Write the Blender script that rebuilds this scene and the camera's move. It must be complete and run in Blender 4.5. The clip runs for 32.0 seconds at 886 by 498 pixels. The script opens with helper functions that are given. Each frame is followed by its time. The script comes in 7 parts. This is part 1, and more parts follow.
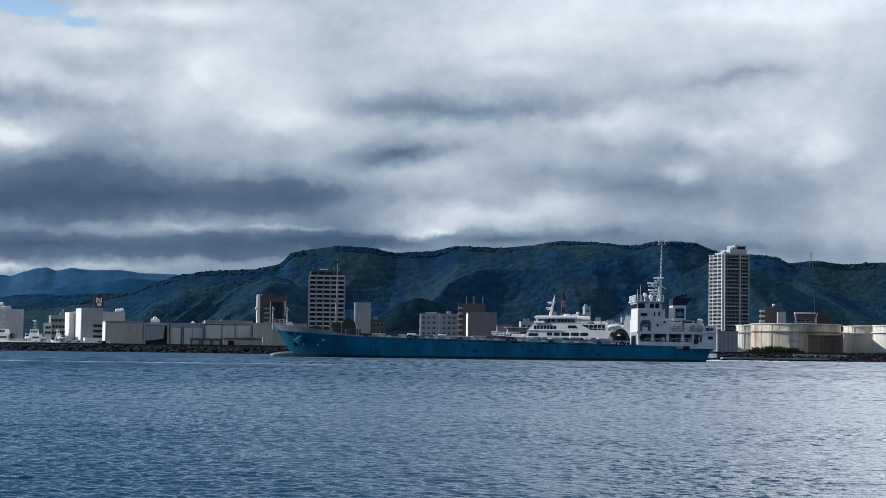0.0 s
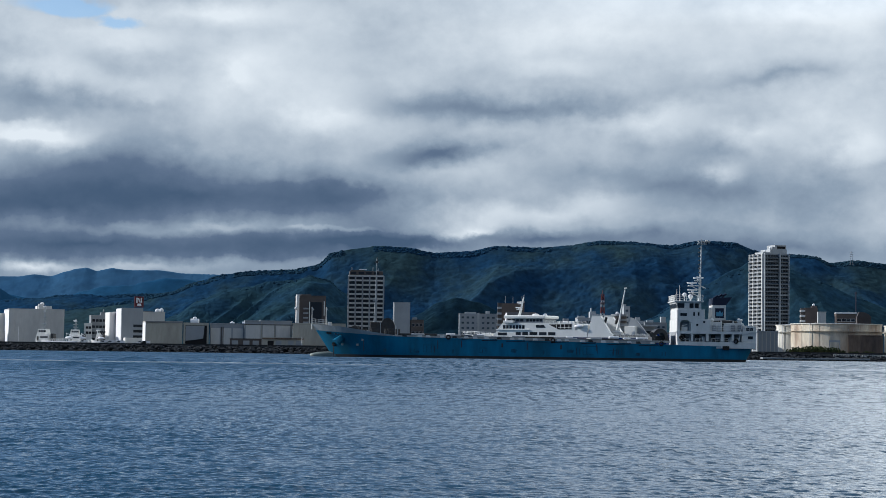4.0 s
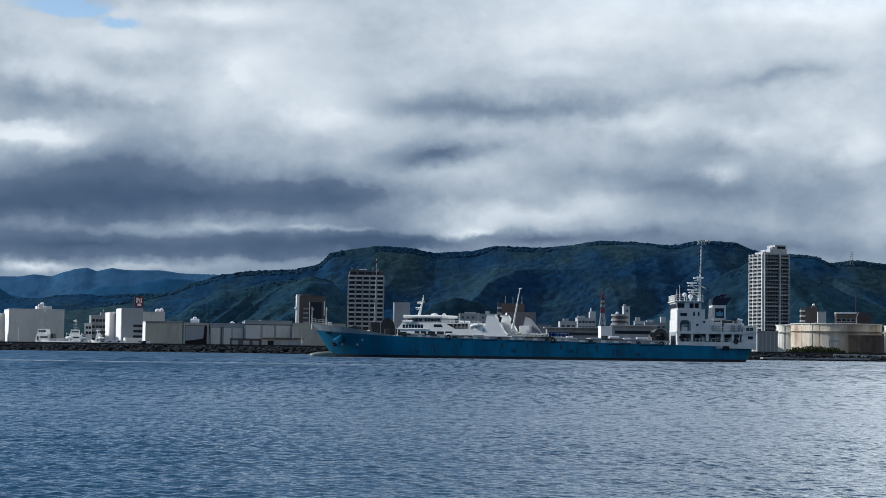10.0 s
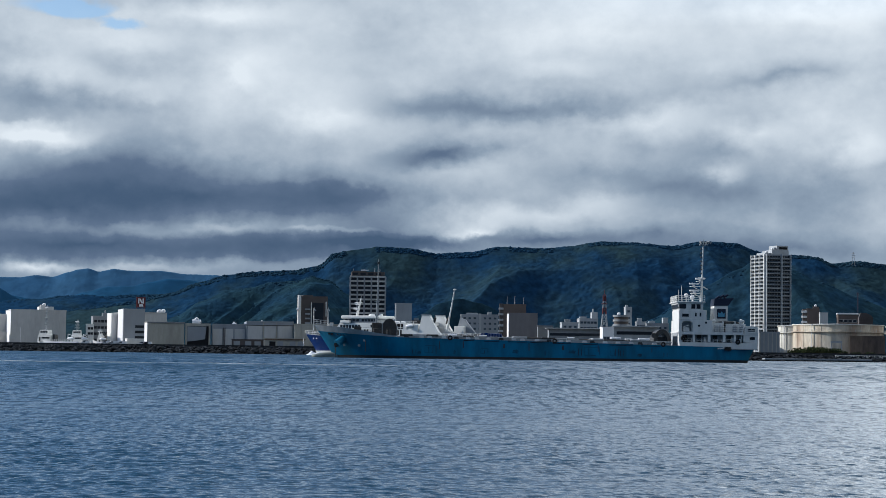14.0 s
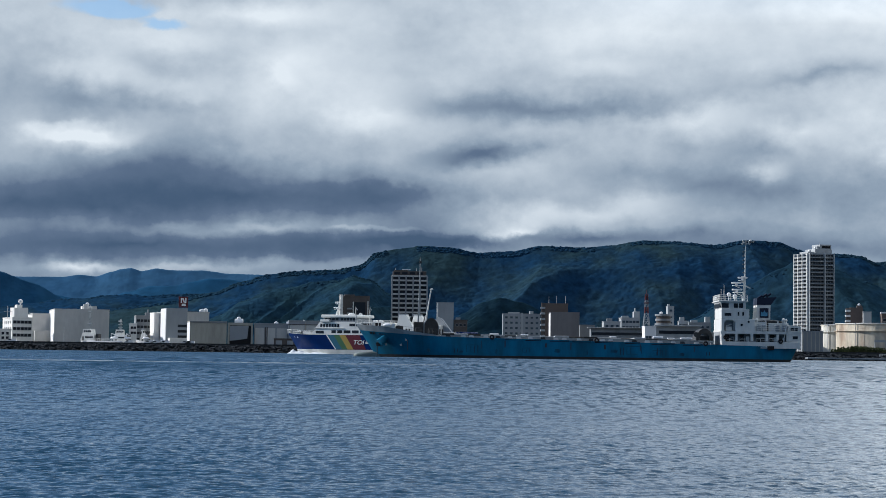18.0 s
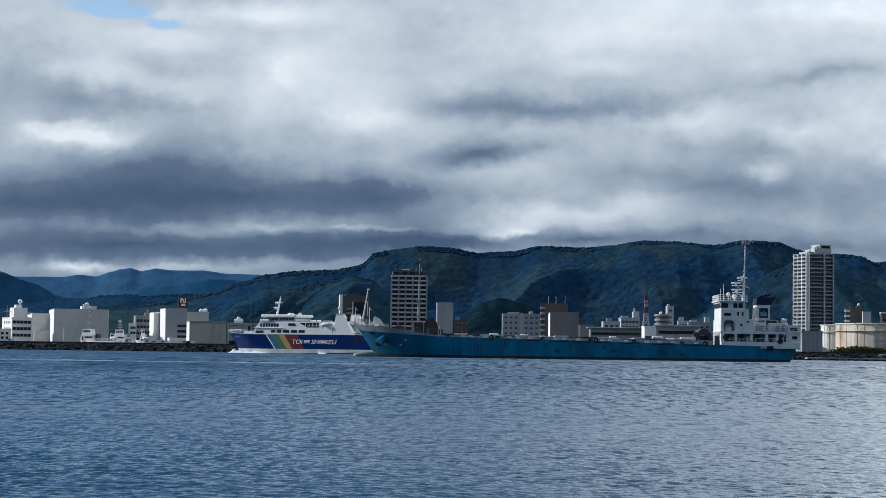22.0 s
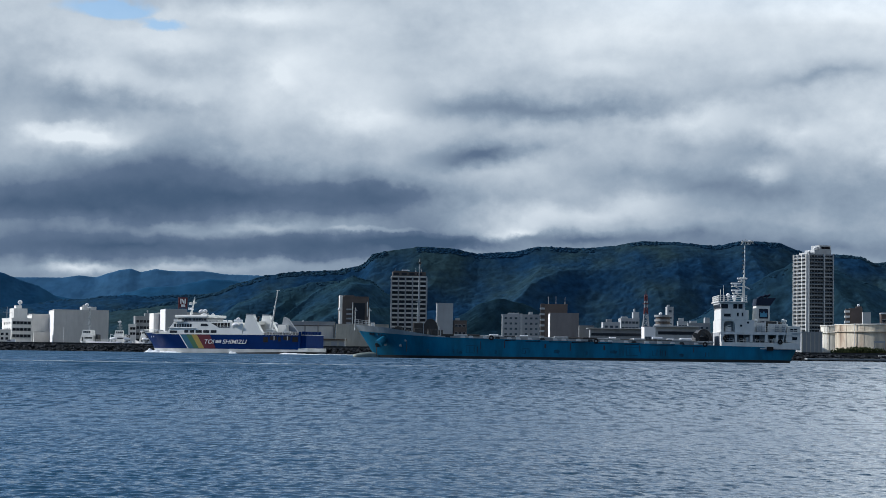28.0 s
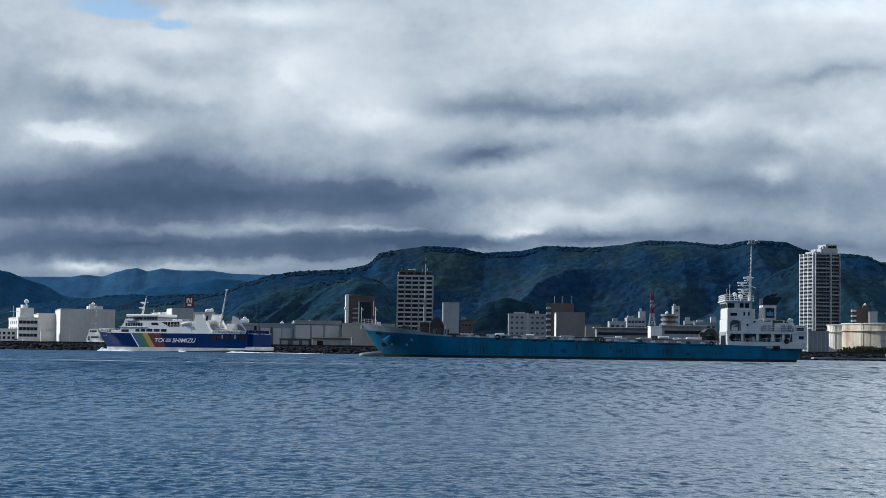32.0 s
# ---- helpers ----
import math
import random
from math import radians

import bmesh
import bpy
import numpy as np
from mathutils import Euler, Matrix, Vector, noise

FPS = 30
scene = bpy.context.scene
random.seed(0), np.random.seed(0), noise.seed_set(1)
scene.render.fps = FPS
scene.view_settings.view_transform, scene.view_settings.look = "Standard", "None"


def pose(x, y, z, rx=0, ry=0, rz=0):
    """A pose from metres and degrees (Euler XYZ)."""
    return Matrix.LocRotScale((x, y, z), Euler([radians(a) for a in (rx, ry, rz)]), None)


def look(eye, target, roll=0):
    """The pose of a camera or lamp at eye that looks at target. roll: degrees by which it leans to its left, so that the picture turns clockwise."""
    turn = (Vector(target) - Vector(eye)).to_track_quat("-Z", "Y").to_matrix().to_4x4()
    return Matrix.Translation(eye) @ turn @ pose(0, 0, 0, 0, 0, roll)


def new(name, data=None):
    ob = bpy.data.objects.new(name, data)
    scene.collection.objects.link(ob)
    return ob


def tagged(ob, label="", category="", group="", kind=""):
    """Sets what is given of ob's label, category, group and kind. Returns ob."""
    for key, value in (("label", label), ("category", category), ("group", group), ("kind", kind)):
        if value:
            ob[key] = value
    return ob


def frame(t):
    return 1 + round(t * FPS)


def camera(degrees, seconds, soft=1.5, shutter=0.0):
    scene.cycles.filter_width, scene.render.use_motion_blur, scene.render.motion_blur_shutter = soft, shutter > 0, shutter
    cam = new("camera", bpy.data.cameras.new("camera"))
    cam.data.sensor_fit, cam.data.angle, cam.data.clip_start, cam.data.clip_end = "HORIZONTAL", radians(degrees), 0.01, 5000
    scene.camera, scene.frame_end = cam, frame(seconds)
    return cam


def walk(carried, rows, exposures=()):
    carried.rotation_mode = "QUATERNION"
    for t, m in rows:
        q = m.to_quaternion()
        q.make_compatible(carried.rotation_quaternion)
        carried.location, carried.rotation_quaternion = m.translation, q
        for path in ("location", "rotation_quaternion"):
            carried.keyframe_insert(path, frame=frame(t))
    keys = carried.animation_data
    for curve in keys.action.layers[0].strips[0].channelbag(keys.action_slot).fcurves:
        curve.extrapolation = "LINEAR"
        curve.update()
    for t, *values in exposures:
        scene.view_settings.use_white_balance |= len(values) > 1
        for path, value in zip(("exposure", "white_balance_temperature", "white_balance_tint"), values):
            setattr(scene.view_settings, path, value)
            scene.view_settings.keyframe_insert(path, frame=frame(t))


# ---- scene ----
cam = camera(26.0, 32.0, soft=0.85)
EYE = Vector((0.0, 0.0, 0.65))


def aim(turn, tilt):
    """The camera on its rest by the water, turned to the left and tilted up by so many degrees; it leans by a constant 0.77 degrees."""
    return Matrix.Translation(EYE) @ pose(0, 0, 0, 90 + tilt, 0, turn) @ pose(0, 0, 0, 0, 0, 0.773)


walk(cam, [
    (0, aim(-1.164, 3.161)),
    (0.5, aim(-0.714, 3.163)),
    (1, aim(-0.363, 3.170)),
    (1.5, aim(-0.132, 3.152)),
    (2, aim(-0.025, 3.146)),
    (2.5, aim(0.000, 3.145)),
    (3.5, aim(0.000, 3.145)),
    (8, aim(0.000, 3.145)),
    (13.5, aim(0.000, 3.145)),
    (14, aim(0.054, 3.166)),
    (14.5, aim(0.304, 3.166)),
    (15.5, aim(0.793, 3.161)),
    (16.5, aim(1.228, 3.154)),
    (17, aim(1.343, 3.152)),
    (17.5, aim(1.306, 3.129)),
    (18, aim(1.299, 3.128)),
    (18.5, aim(1.286, 3.128)),
    (23, aim(1.287, 3.128)),
    (23.5, aim(1.289, 3.138)),
    (24, aim(1.291, 3.150)),
    (25, aim(1.296, 3.139)),
    (25.5, aim(1.289, 3.141)),
    (27.5, aim(1.282, 3.150)),
    (31.5, aim(1.284, 3.145)),
    (31.7, aim(1.297, 3.138)),
    (31.8, aim(1.319, 3.132)),
    (31.9, aim(1.378, 3.128)),
    (32, aim(1.468, 3.125)),
], exposures=[(0, 0.0, 6050, 10), (32.0, 0.0, 6050, 10)])


# ---- world and sun ----
SUN_EL, SUN_AZ = 26.0, 75.0  # degrees; the azimuth is counted from straight ahead to the left


def make_world():
    world = bpy.data.worlds.new("cloudy_sky")
    scene.world = world
    world.use_nodes = True
    nt = world.node_tree
    nt.nodes.clear()

    def node(kind, **values):
        n = nt.nodes.new(kind)
        for key, value in values.items():
            n.inputs[key].default_value = value
        return n

    def plug(source, target):
        nt.links.new(source, target)

    def math_node(op, a, b=None, c=None):
        n = nt.nodes.new("ShaderNodeMath")
        n.operation = op
        for i, v in enumerate((a, b, c)):
            if v is None:
                continue
            if isinstance(v, (int, float)):
                n.inputs[i].default_value = v
            else:
                plug(v, n.inputs[i])
        return n.outputs[0]

    def vec(op, a, b):
        n = nt.nodes.new("ShaderNodeVectorMath")
        n.operation = op
        for i, v in enumerate((a, b)):
            if isinstance(v, tuple):
                n.inputs[i].default_value = v
            else:
                plug(v, n.inputs[i])
        return n.outputs[0]

    coord = nt.nodes.new("ShaderNodeTexCoord").outputs["Generated"]
    sep = nt.nodes.new("ShaderNodeSeparateXYZ")
    plug(coord, sep.inputs[0])
    ahead = math_node("MAXIMUM", sep.outputs[1], 0.03)
    azimuth = math_node("MULTIPLY", math_node("DIVIDE", sep.outputs[0], ahead), 57.3)
    height = math_node("MULTIPLY", math_node("DIVIDE", sep.outputs[2], ahead), 57.3)
    comb = nt.nodes.new("ShaderNodeCombineXYZ")
    plug(azimuth, comb.inputs[0])
    plug(height, comb.inputs[1])

    def fbm(scale, stretch, detail, rough, offset):
        m = nt.nodes.new("ShaderNodeMapping")
        m.inputs["Scale"].default_value = (1, 1, stretch)
        m.inputs["Location"].default_value = (offset, offset * 0.7, 0)
        plug(coord, m.inputs[0])
        n = node("ShaderNodeTexNoise", Scale=scale, Detail=detail, Roughness=rough)
        plug(m.outputs[0], n.inputs["Vector"])
        return n

    # the clouds' outlines are torn by two sizes of turbulence
    wide = fbm(12.0, 1.6, 4, 0.55, 3.1)
    fine = fbm(27.0, 1.25, 6, 0.62, 7.7)
    small = fbm(75.0, 1.4, 5, 0.6, 2.9)
    bend = vec("MULTIPLY", vec("SUBTRACT", wide.outputs["Color"], (0.5, 0.5, 0.5)), (2.2, 1.0, 0.0))
    bend2 = vec("MULTIPLY", vec("SUBTRACT", fine.outputs["Color"], (0.5, 0.5, 0.5)), (1.6, 1.0, 0.0))
    place = vec("ADD", vec("ADD", comb.outputs[0], bend), bend2)
    total = [math_node("MULTIPLY_ADD", wide.outputs["Fac"], 0.40, 0.53)]
    total[0] = math_node("MULTIPLY_ADD", math_node("SUBTRACT", fine.outputs["Fac"], 0.5), 0.29, total[0])
    total[0] = math_node("MULTIPLY_ADD", math_node("SUBTRACT", small.outputs["Fac"], 0.5), 0.07, total[0])
    lift = math_node("MINIMUM", math_node("MAXIMUM", math_node("SUBTRACT", sep.outputs[2], 0.17), 0.0), 0.3)
    total[0] = math_node("MULTIPLY_ADD", lift, 0.65, total[0])
    # above the view: lighter to the right, darker left, to tone the water's reflection
    total[0] = math_node("MULTIPLY_ADD", math_node("MULTIPLY", lift, sep.outputs[0]), 10.0, total[0])
    total[0] = math_node("MULTIPLY_ADD", math_node("MINIMUM", math_node("SUBTRACT", sep.outputs[2], 0.13), 0.0), 2.0, total[0])
    total[0] = math_node("MULTIPLY_ADD", sep.outputs[0], 0.15, total[0])
    # the unseen sky behind the camera is darkened to dim walls facing it
    total[0] = math_node("MULTIPLY_ADD", math_node("MINIMUM", sep.outputs[1], 0.0), 1.6, total[0])

    def cloud(az, el, half_wide, half_high, weight, lean=0.0):
        """One bank of cloud: lighter where the weight is positive."""
        m = nt.nodes.new("ShaderNodeMapping")
        m.vector_type = "TEXTURE"
        m.inputs["Location"].default_value = (az, el, 0)
        m.inputs["Rotation"].default_value = (0, 0, radians(lean))
        m.inputs["Scale"].default_value = (half_wide, half_high, 1)
        plug(place, m.inputs[0])
        g = nt.nodes.new("ShaderNodeTexGradient")
        g.gradient_type = "QUADRATIC_SPHERE"
        plug(m.outputs[0], g.inputs[0])
        soft = math_node("POWER", g.outputs["Fac"], 0.7)
        total[0] = math_node("MULTIPLY_ADD", soft, weight, total[0])

    def heap(az, el, half_wide, half_high, weight, lean=0.0, edge=0.55):
        """A heaped cloud in the sun, with a firm outline."""
        m = nt.nodes.new("ShaderNodeMapping")
        m.vector_type = "TEXTURE"
        m.inputs["Location"].default_value = (az, el, 0)
        m.inputs["Rotation"].default_value = (0, 0, radians(lean))
        m.inputs["Scale"].default_value = (half_wide, half_high, 1)
        plug(place, m.inputs[0])
        g = nt.nodes.new("ShaderNodeTexGradient")
        g.gradient_type = "SPHERICAL"
        plug(m.outputs[0], g.inputs[0])
        r = nt.nodes.new("ShaderNodeMapRange")
        r.interpolation_type = "SMOOTHSTEP"
        r.inputs["From Min"].default_value, r.inputs["From Max"].default_value = 0.25, 0.25 + edge
        plug(g.outputs["Fac"], r.inputs[0])
        total[0] = math_node("MULTIPLY_ADD", r.outputs[0], weight, total[0])

    cloud(-7.54, 4.79, 9.45, 1.35, -0.515)
    cloud(-11.59, 4.26, 6.07, 1.01, -0.374)
    cloud(-3.81, 4.64, 4.39, 0.76, -0.195)
    cloud(-10.72, 3.19, 10.46, 0.71, -0.56)
    cloud(-3.11, 3.29, 6.07, 0.57, -0.468)
    cloud(2.97, 3.58, 4.05, 0.40, -0.312)
    cloud(0.23, 6.14, 2.95, 0.78, -0.374, 4)
    cloud(-0.78, 5.87, 2.02, 0.67, -0.156)
    cloud(1.91, 7.44, 6.24, 0.64, -0.265, 2)
    cloud(-1.14, 7.48, 2.70, 0.67, -0.156)
    cloud(10.39, 8.49, 6.07, 0.67, -0.187, 9)
    cloud(9.22, 4.90, 5.74, 1.35, -0.234)
    cloud(-12.35, 7.50, 4.05, 1.01, -0.187, -5)
    cloud(-9.43, 5.92, 2.70, 1.01, -0.156, 25)
    cloud(6.17, 5.11, 3.71, 0.84, -0.156)
    cloud(-11.18, 8.63, 2.70, 0.51, -0.078, -8)
    cloud(3.96, 5.59, 2.36, 0.67, -0.094)
    cloud(7.69, 6.16, 2.02, 0.67, -0.117)
    cloud(-12.32, 6.50, 2.53, 0.66, 0.30, 2)
    cloud(-11.50, 6.40, 1.52, 0.42, 0.24)
    cloud(-6.09, 8.53, 4.72, 2.02, 0.22)
    cloud(-10.87, 9.49, 4.39, 1.01, 0.18)
    cloud(-3.17, 7.12, 2.87, 1.18, 0.20)
    cloud(1.10, 4.11, 3.21, 0.67, 0.216, 3)
    cloud(0.94, 3.72, 1.01, 0.20, 0.306)
    cloud(3.30, 4.48, 3.21, 0.51, 0.18, 5)
    cloud(4.99, 4.76, 2.02, 0.67, 0.18)
    cloud(-9.04, 3.65, 5.06, 0.22, 0.10)
    cloud(-6.16, 3.76, 1.52, 0.20, 0.10)
    cloud(-10.19, 2.45, 7.09, 0.22, 0.10)
    cloud(-12.22, 2.49, 1.52, 0.30, 0.225)
    cloud(-5.80, 2.63, 3.21, 0.19, 0.05, 2)
    cloud(5.82, 7.07, 2.70, 0.78, 0.288)
    cloud(9.21, 6.69, 1.86, 0.67, 0.225)
    cloud(8.20, 5.48, 1.35, 0.51, 0.198)
    cloud(12.09, 6.73, 2.36, 1.52, 0.225)
    cloud(4.95, 9.70, 7.76, 1.52, 0.225)
    cloud(11.58, 10.31, 4.05, 0.84, 0.225)
    cloud(10.41, 3.31, 7.09, 0.74, -0.234)
    cloud(3.65, 3.21, 5.06, 0.51, -0.117)
    cloud(-6.15, 2.88, 3.54, 0.40, -0.195)
    cloud(-6.97, 10.23, 4.39, 0.67, 0.324)

    heap(-12.4, 6.66, 2.2, 0.56, 0.10, 2, 0.30)
    cloud(-11.0, 5.45, 4.6, 1.0, -0.20)
    heap(-12.6, 2.45, 2.2, 0.50, 0.12, 0, 0.6)
    heap(-9.2, 2.38, 2.6, 0.26, 0.08, 0, 0.6)
    heap(-9.3, 3.82, 1.5, 0.22, 0.07)
    heap(-6.4, 3.90, 1.8, 0.20, 0.07)
    heap(-3.6, 3.75, 2.6, 0.16, 0.12)
    heap(0.9, 3.78, 2.0, 0.50, 0.12, 6)
    heap(8.3, 5.25, 1.2, 0.8, 0.10, 0, 0.7)
    heap(12.3, 6.2, 1.7, 0.9, 0.13, 20, 0.6)
    heap(-6.0, 8.15, 1.3, 0.6, 0.10, -30, 0.7)
    heap(-9.1, 7.6, 0.9, 0.5, 0.07, 0, 0.7)
    heap(-3.6, 6.9, 2.2, 1.0, 0.12, 10, 0.7)
    heap(3.2, 8.6, 3.0, 0.6, 0.10, 4, 0.7)
    heap(1.96, 7.42, 5.0, 0.52, -0.06, 1, 0.7)
    heap(0.35, 6.12, 2.4, 0.50, -0.07, 3, 0.6)
    heap(10.0, 8.35, 4.2, 0.42, -0.05, 9, 0.7)
    heap(-9.5, 4.75, 5.5, 0.85, -0.10, 0, 0.7)
    heap(-3.3, 4.95, 3.4, 0.60, -0.12, -6, 0.6)
    heap(-1.6, 3.4, 3.6, 0.50, -0.34, 0, 0.7)
    cloud(6.5, 3.5, 5.0, 0.8, -0.18)
    cloud(-1.6, 3.7, 2.7, 0.7, -0.25)
    cloud(-9.0, 2.9, 5.0, 0.5, -0.10)
    heap(-11.8, 8.4, 2.6, 1.4, 0.20, 0, 0.7)
    heap(-9.4, 9.3, 2.0, 0.7, 0.08, 0, 0.7)
    heap(-10.0, 7.9, 3.4, 0.9, 0.15, 0, 0.8)
    cloud(-14.2, 4.5, 4.2, 1.2, -0.34)

    ramp = nt.nodes.new("ShaderNodeValToRGB")
    plug(total[0], ramp.inputs[0])
    stops = ramp.color_ramp.elements
    stops[0].position, stops[0].color = 0.0, (0.066, 0.108, 0.175, 1)
    stops[1].position, stops[1].color = 1.0, (0.79, 0.83, 0.84, 1)
    for place_at, tone in ((0.3, (0.120, 0.168, 0.245, 1)), (0.55, (0.285, 0.350, 0.420, 1)), (0.78, (0.55, 0.605, 0.645, 1))):
        stops.new(place_at).color = tone

    sky = nt.nodes.new("ShaderNodeTexSky")
    sky.sky_type = "NISHITA"
    sky.sun_disc = False
    sky.sun_elevation = radians(SUN_EL)
    sky.sun_rotation = radians(-SUN_AZ)
    sky.dust_density = 0.3
    sky.ozone_density = 3.0
    blue = nt.nodes.new("ShaderNodeBackground")
    blue.inputs["Strength"].default_value = 0.135
    plug(sky.outputs[0], blue.inputs[0])
    grey = nt.nodes.new("ShaderNodeBackground")
    plug(ramp.outputs[0], grey.inputs[0])
    # the unseen sky over the view's right is brightened so the water there reflects lighter
    right = math_node("MULTIPLY", math_node("MINIMUM", math_node("MAXIMUM", math_node("ADD", sep.outputs[0], 0.04), 0.0), 0.3), math_node("MAXIMUM", sep.outputs[1], 0.0))
    plug(math_node("ADD", math_node("MINIMUM", math_node("MULTIPLY", math_node("MULTIPLY", lift, right), 78.0), 1.5), 1.0), grey.inputs["Strength"])

    # gaps of blue between the clouds, wider overhead
    gaps = fbm(5.0, 1.6, 4, 0.55, 1.3)
    gap = math_node("MULTIPLY_ADD", sep.outputs[2], 0.42, math_node("MULTIPLY_ADD", sep.outputs[0], -1.5, math_node("SUBTRACT", gaps.outputs["Fac"], 0.35)))
    low = math_node("MAXIMUM", math_node("SUBTRACT", 0.235, sep.outputs[2]), 0.0)
    gap = math_node("MULTIPLY_ADD", low, -10.0, gap)

    def hole(az, el, half_wide, half_high, weight):
        """A thin place in the clouds where blue shows."""
        m = nt.nodes.new("ShaderNodeMapping")
        m.vector_type = "TEXTURE"
        m.inputs["Location"].default_value = (az, el, 0)
        m.inputs["Scale"].default_value = (half_wide, half_high, 1)
        plug(place, m.inputs[0])
        g = nt.nodes.new("ShaderNodeTexGradient")
        g.gradient_type = "SPHERICAL"
        plug(m.outputs[0], g.inputs[0])
        return math_node("MULTIPLY_ADD", g.outputs["Fac"], weight, gap)

    gap = hole(-11.30, 10.25, 2.0, 0.55, 0.66)
    gap = hole(-9.80, 9.75, 1.2, 0.34, 0.62)
    gap = hole(-5.79, 10.79, 2.36, 0.51, 0.24)
    gap = math_node("MINIMUM", math_node("MAXIMUM", math_node("MULTIPLY", gap, 4.0), 0.0), 0.8)
    mix = nt.nodes.new("ShaderNodeMixShader")
    plug(gap, mix.inputs[0])
    plug(grey.outputs[0], mix.inputs[1])
    plug(blue.outputs[0], mix.inputs[2])
    out = nt.nodes.new("ShaderNodeOutputWorld")
    plug(mix.outputs[0], out.inputs[0])


make_world()
lamp = bpy.data.lights.new("sun", "SUN")
lamp.energy, lamp.angle, lamp.color = 4.8, radians(0.6), (1.0, 0.96, 0.90)
sun = new("sun", lamp)
sun_from = Vector((-math.sin(radians(SUN_AZ)) * math.cos(radians(SUN_EL)), math.cos(radians(SUN_AZ)) * math.cos(radians(SUN_EL)), math.sin(radians(SUN_EL))))
sun.matrix_world = look(sun_from * 500, (0, 0, 0))
scene.view_settings.exposure = 0.0

# ---- materials ----
def material(name, colour, rough=0.7, metal=0.0, grain=0.0, grain_scale=2.0, stain=0.0, stain_scale=0.15, bump=0.0, bump_scale=6.0,
             streak=False, each=0.0, island=0.0, second=None, gloss=0.3):
    """A painted or raw surface: fine grain, wide stains (run down the wall when streak is set), relief, and a difference from piece to piece."""
    m = bpy.data.materials.new(name)
    m.use_nodes = True
    nt = m.node_tree
    bsdf = nt.nodes["Principled BSDF"]
    bsdf.inputs["Roughness"].default_value = rough
    bsdf.inputs["Metallic"].default_value = metal
    bsdf.inputs["Specular IOR Level"].default_value = gloss
    coord = nt.nodes.new("ShaderNodeTexCoord").outputs["Object"]
    last = None

    def noise_at(scale, squash, detail=5):
        p = nt.nodes.new("ShaderNodeMapping")
        p.inputs["Scale"].default_value = (1, 1, squash)
        nt.links.new(coord, p.inputs[0])
        n = nt.nodes.new("ShaderNodeTexNoise")
        n.inputs["Scale"].default_value = scale
        n.inputs["Detail"].default_value = detail
        n.inputs["Roughness"].default_value = 0.6
        nt.links.new(p.outputs[0], n.inputs["Vector"])
        return n.outputs["Fac"]

    def blend(factor, a, b):
        x = nt.nodes.new("ShaderNodeMix")
        x.data_type = "RGBA"
        nt.links.new(factor, x.inputs["Factor"])
        for socket, v in ((x.inputs[6], a), (x.inputs[7], b)):
            if isinstance(v, tuple):
                socket.default_value = (*v, 1)
            else:
                nt.links.new(v, socket)
        return x.outputs[2]

    def spread(factor, low, high):
        r = nt.nodes.new("ShaderNodeMapRange")
        r.inputs["From Min"].default_value = low
        r.inputs["From Max"].default_value = high
        nt.links.new(factor, r.inputs[0])
        return r.outputs[0]

    last = tuple(colour)
    if second or stain:
        other = second or tuple(c * (1 - stain) for c in colour)
        last = blend(spread(noise_at(stain_scale, 0.25 if streak else 1.0), 0.42, 0.62), last, other)
    if grain:
        dark = blend(spread(noise_at(grain_scale, 0.3 if streak else 1.0), 0.3, 0.7), (1.0 - grain,) * 3, (1.0 + grain * 0.4,) * 3)
        mul = nt.nodes.new("ShaderNodeMix")
        mul.data_type, mul.blend_type = "RGBA", "MULTIPLY"
        mul.inputs["Factor"].default_value = 1.0
        if isinstance(last, tuple):
            mul.inputs[6].default_value = (*last, 1)
        else:
            nt.links.new(last, mul.inputs[6])
        nt.links.new(dark, mul.inputs[7])
        last = mul.outputs[2]
    if each or island:
        hsv = nt.nodes.new("ShaderNodeHueSaturation")
        if island:
            rnd = nt.nodes.new("ShaderNodeNewGeometry").outputs["Random Per Island"]
        else:
            rnd = nt.nodes.new("ShaderNodeObjectInfo").outputs["Random"]
        r = nt.nodes.new("ShaderNodeMapRange")
        r.inputs["To Min"].default_value = 1 - (each or island)
        r.inputs["To Max"].default_value = 1 + (each or island)
        nt.links.new(rnd, r.inputs[0])
        nt.links.new(r.outputs[0], hsv.inputs["Value"])
        if isinstance(last, tuple):
            hsv.inputs["Color"].default_value = (*last, 1)
        else:
            nt.links.new(last, hsv.inputs["Color"])
        last = hsv.outputs[0]
    if isinstance(last, tuple):
        bsdf.inputs["Base Color"].default_value = (*last, 1)
    else:
        nt.links.new(last, bsdf.inputs["Base Color"])
    if bump:
        b = nt.nodes.new("ShaderNodeBump")
        b.inputs["Strength"].default_value = 0.6
        b.inputs["Distance"].default_value = bump
        nt.links.new(noise_at(bump_scale, 1.0), b.inputs["Height"])
        nt.links.new(b.outputs[0], bsdf.inputs["Normal"])
    return m


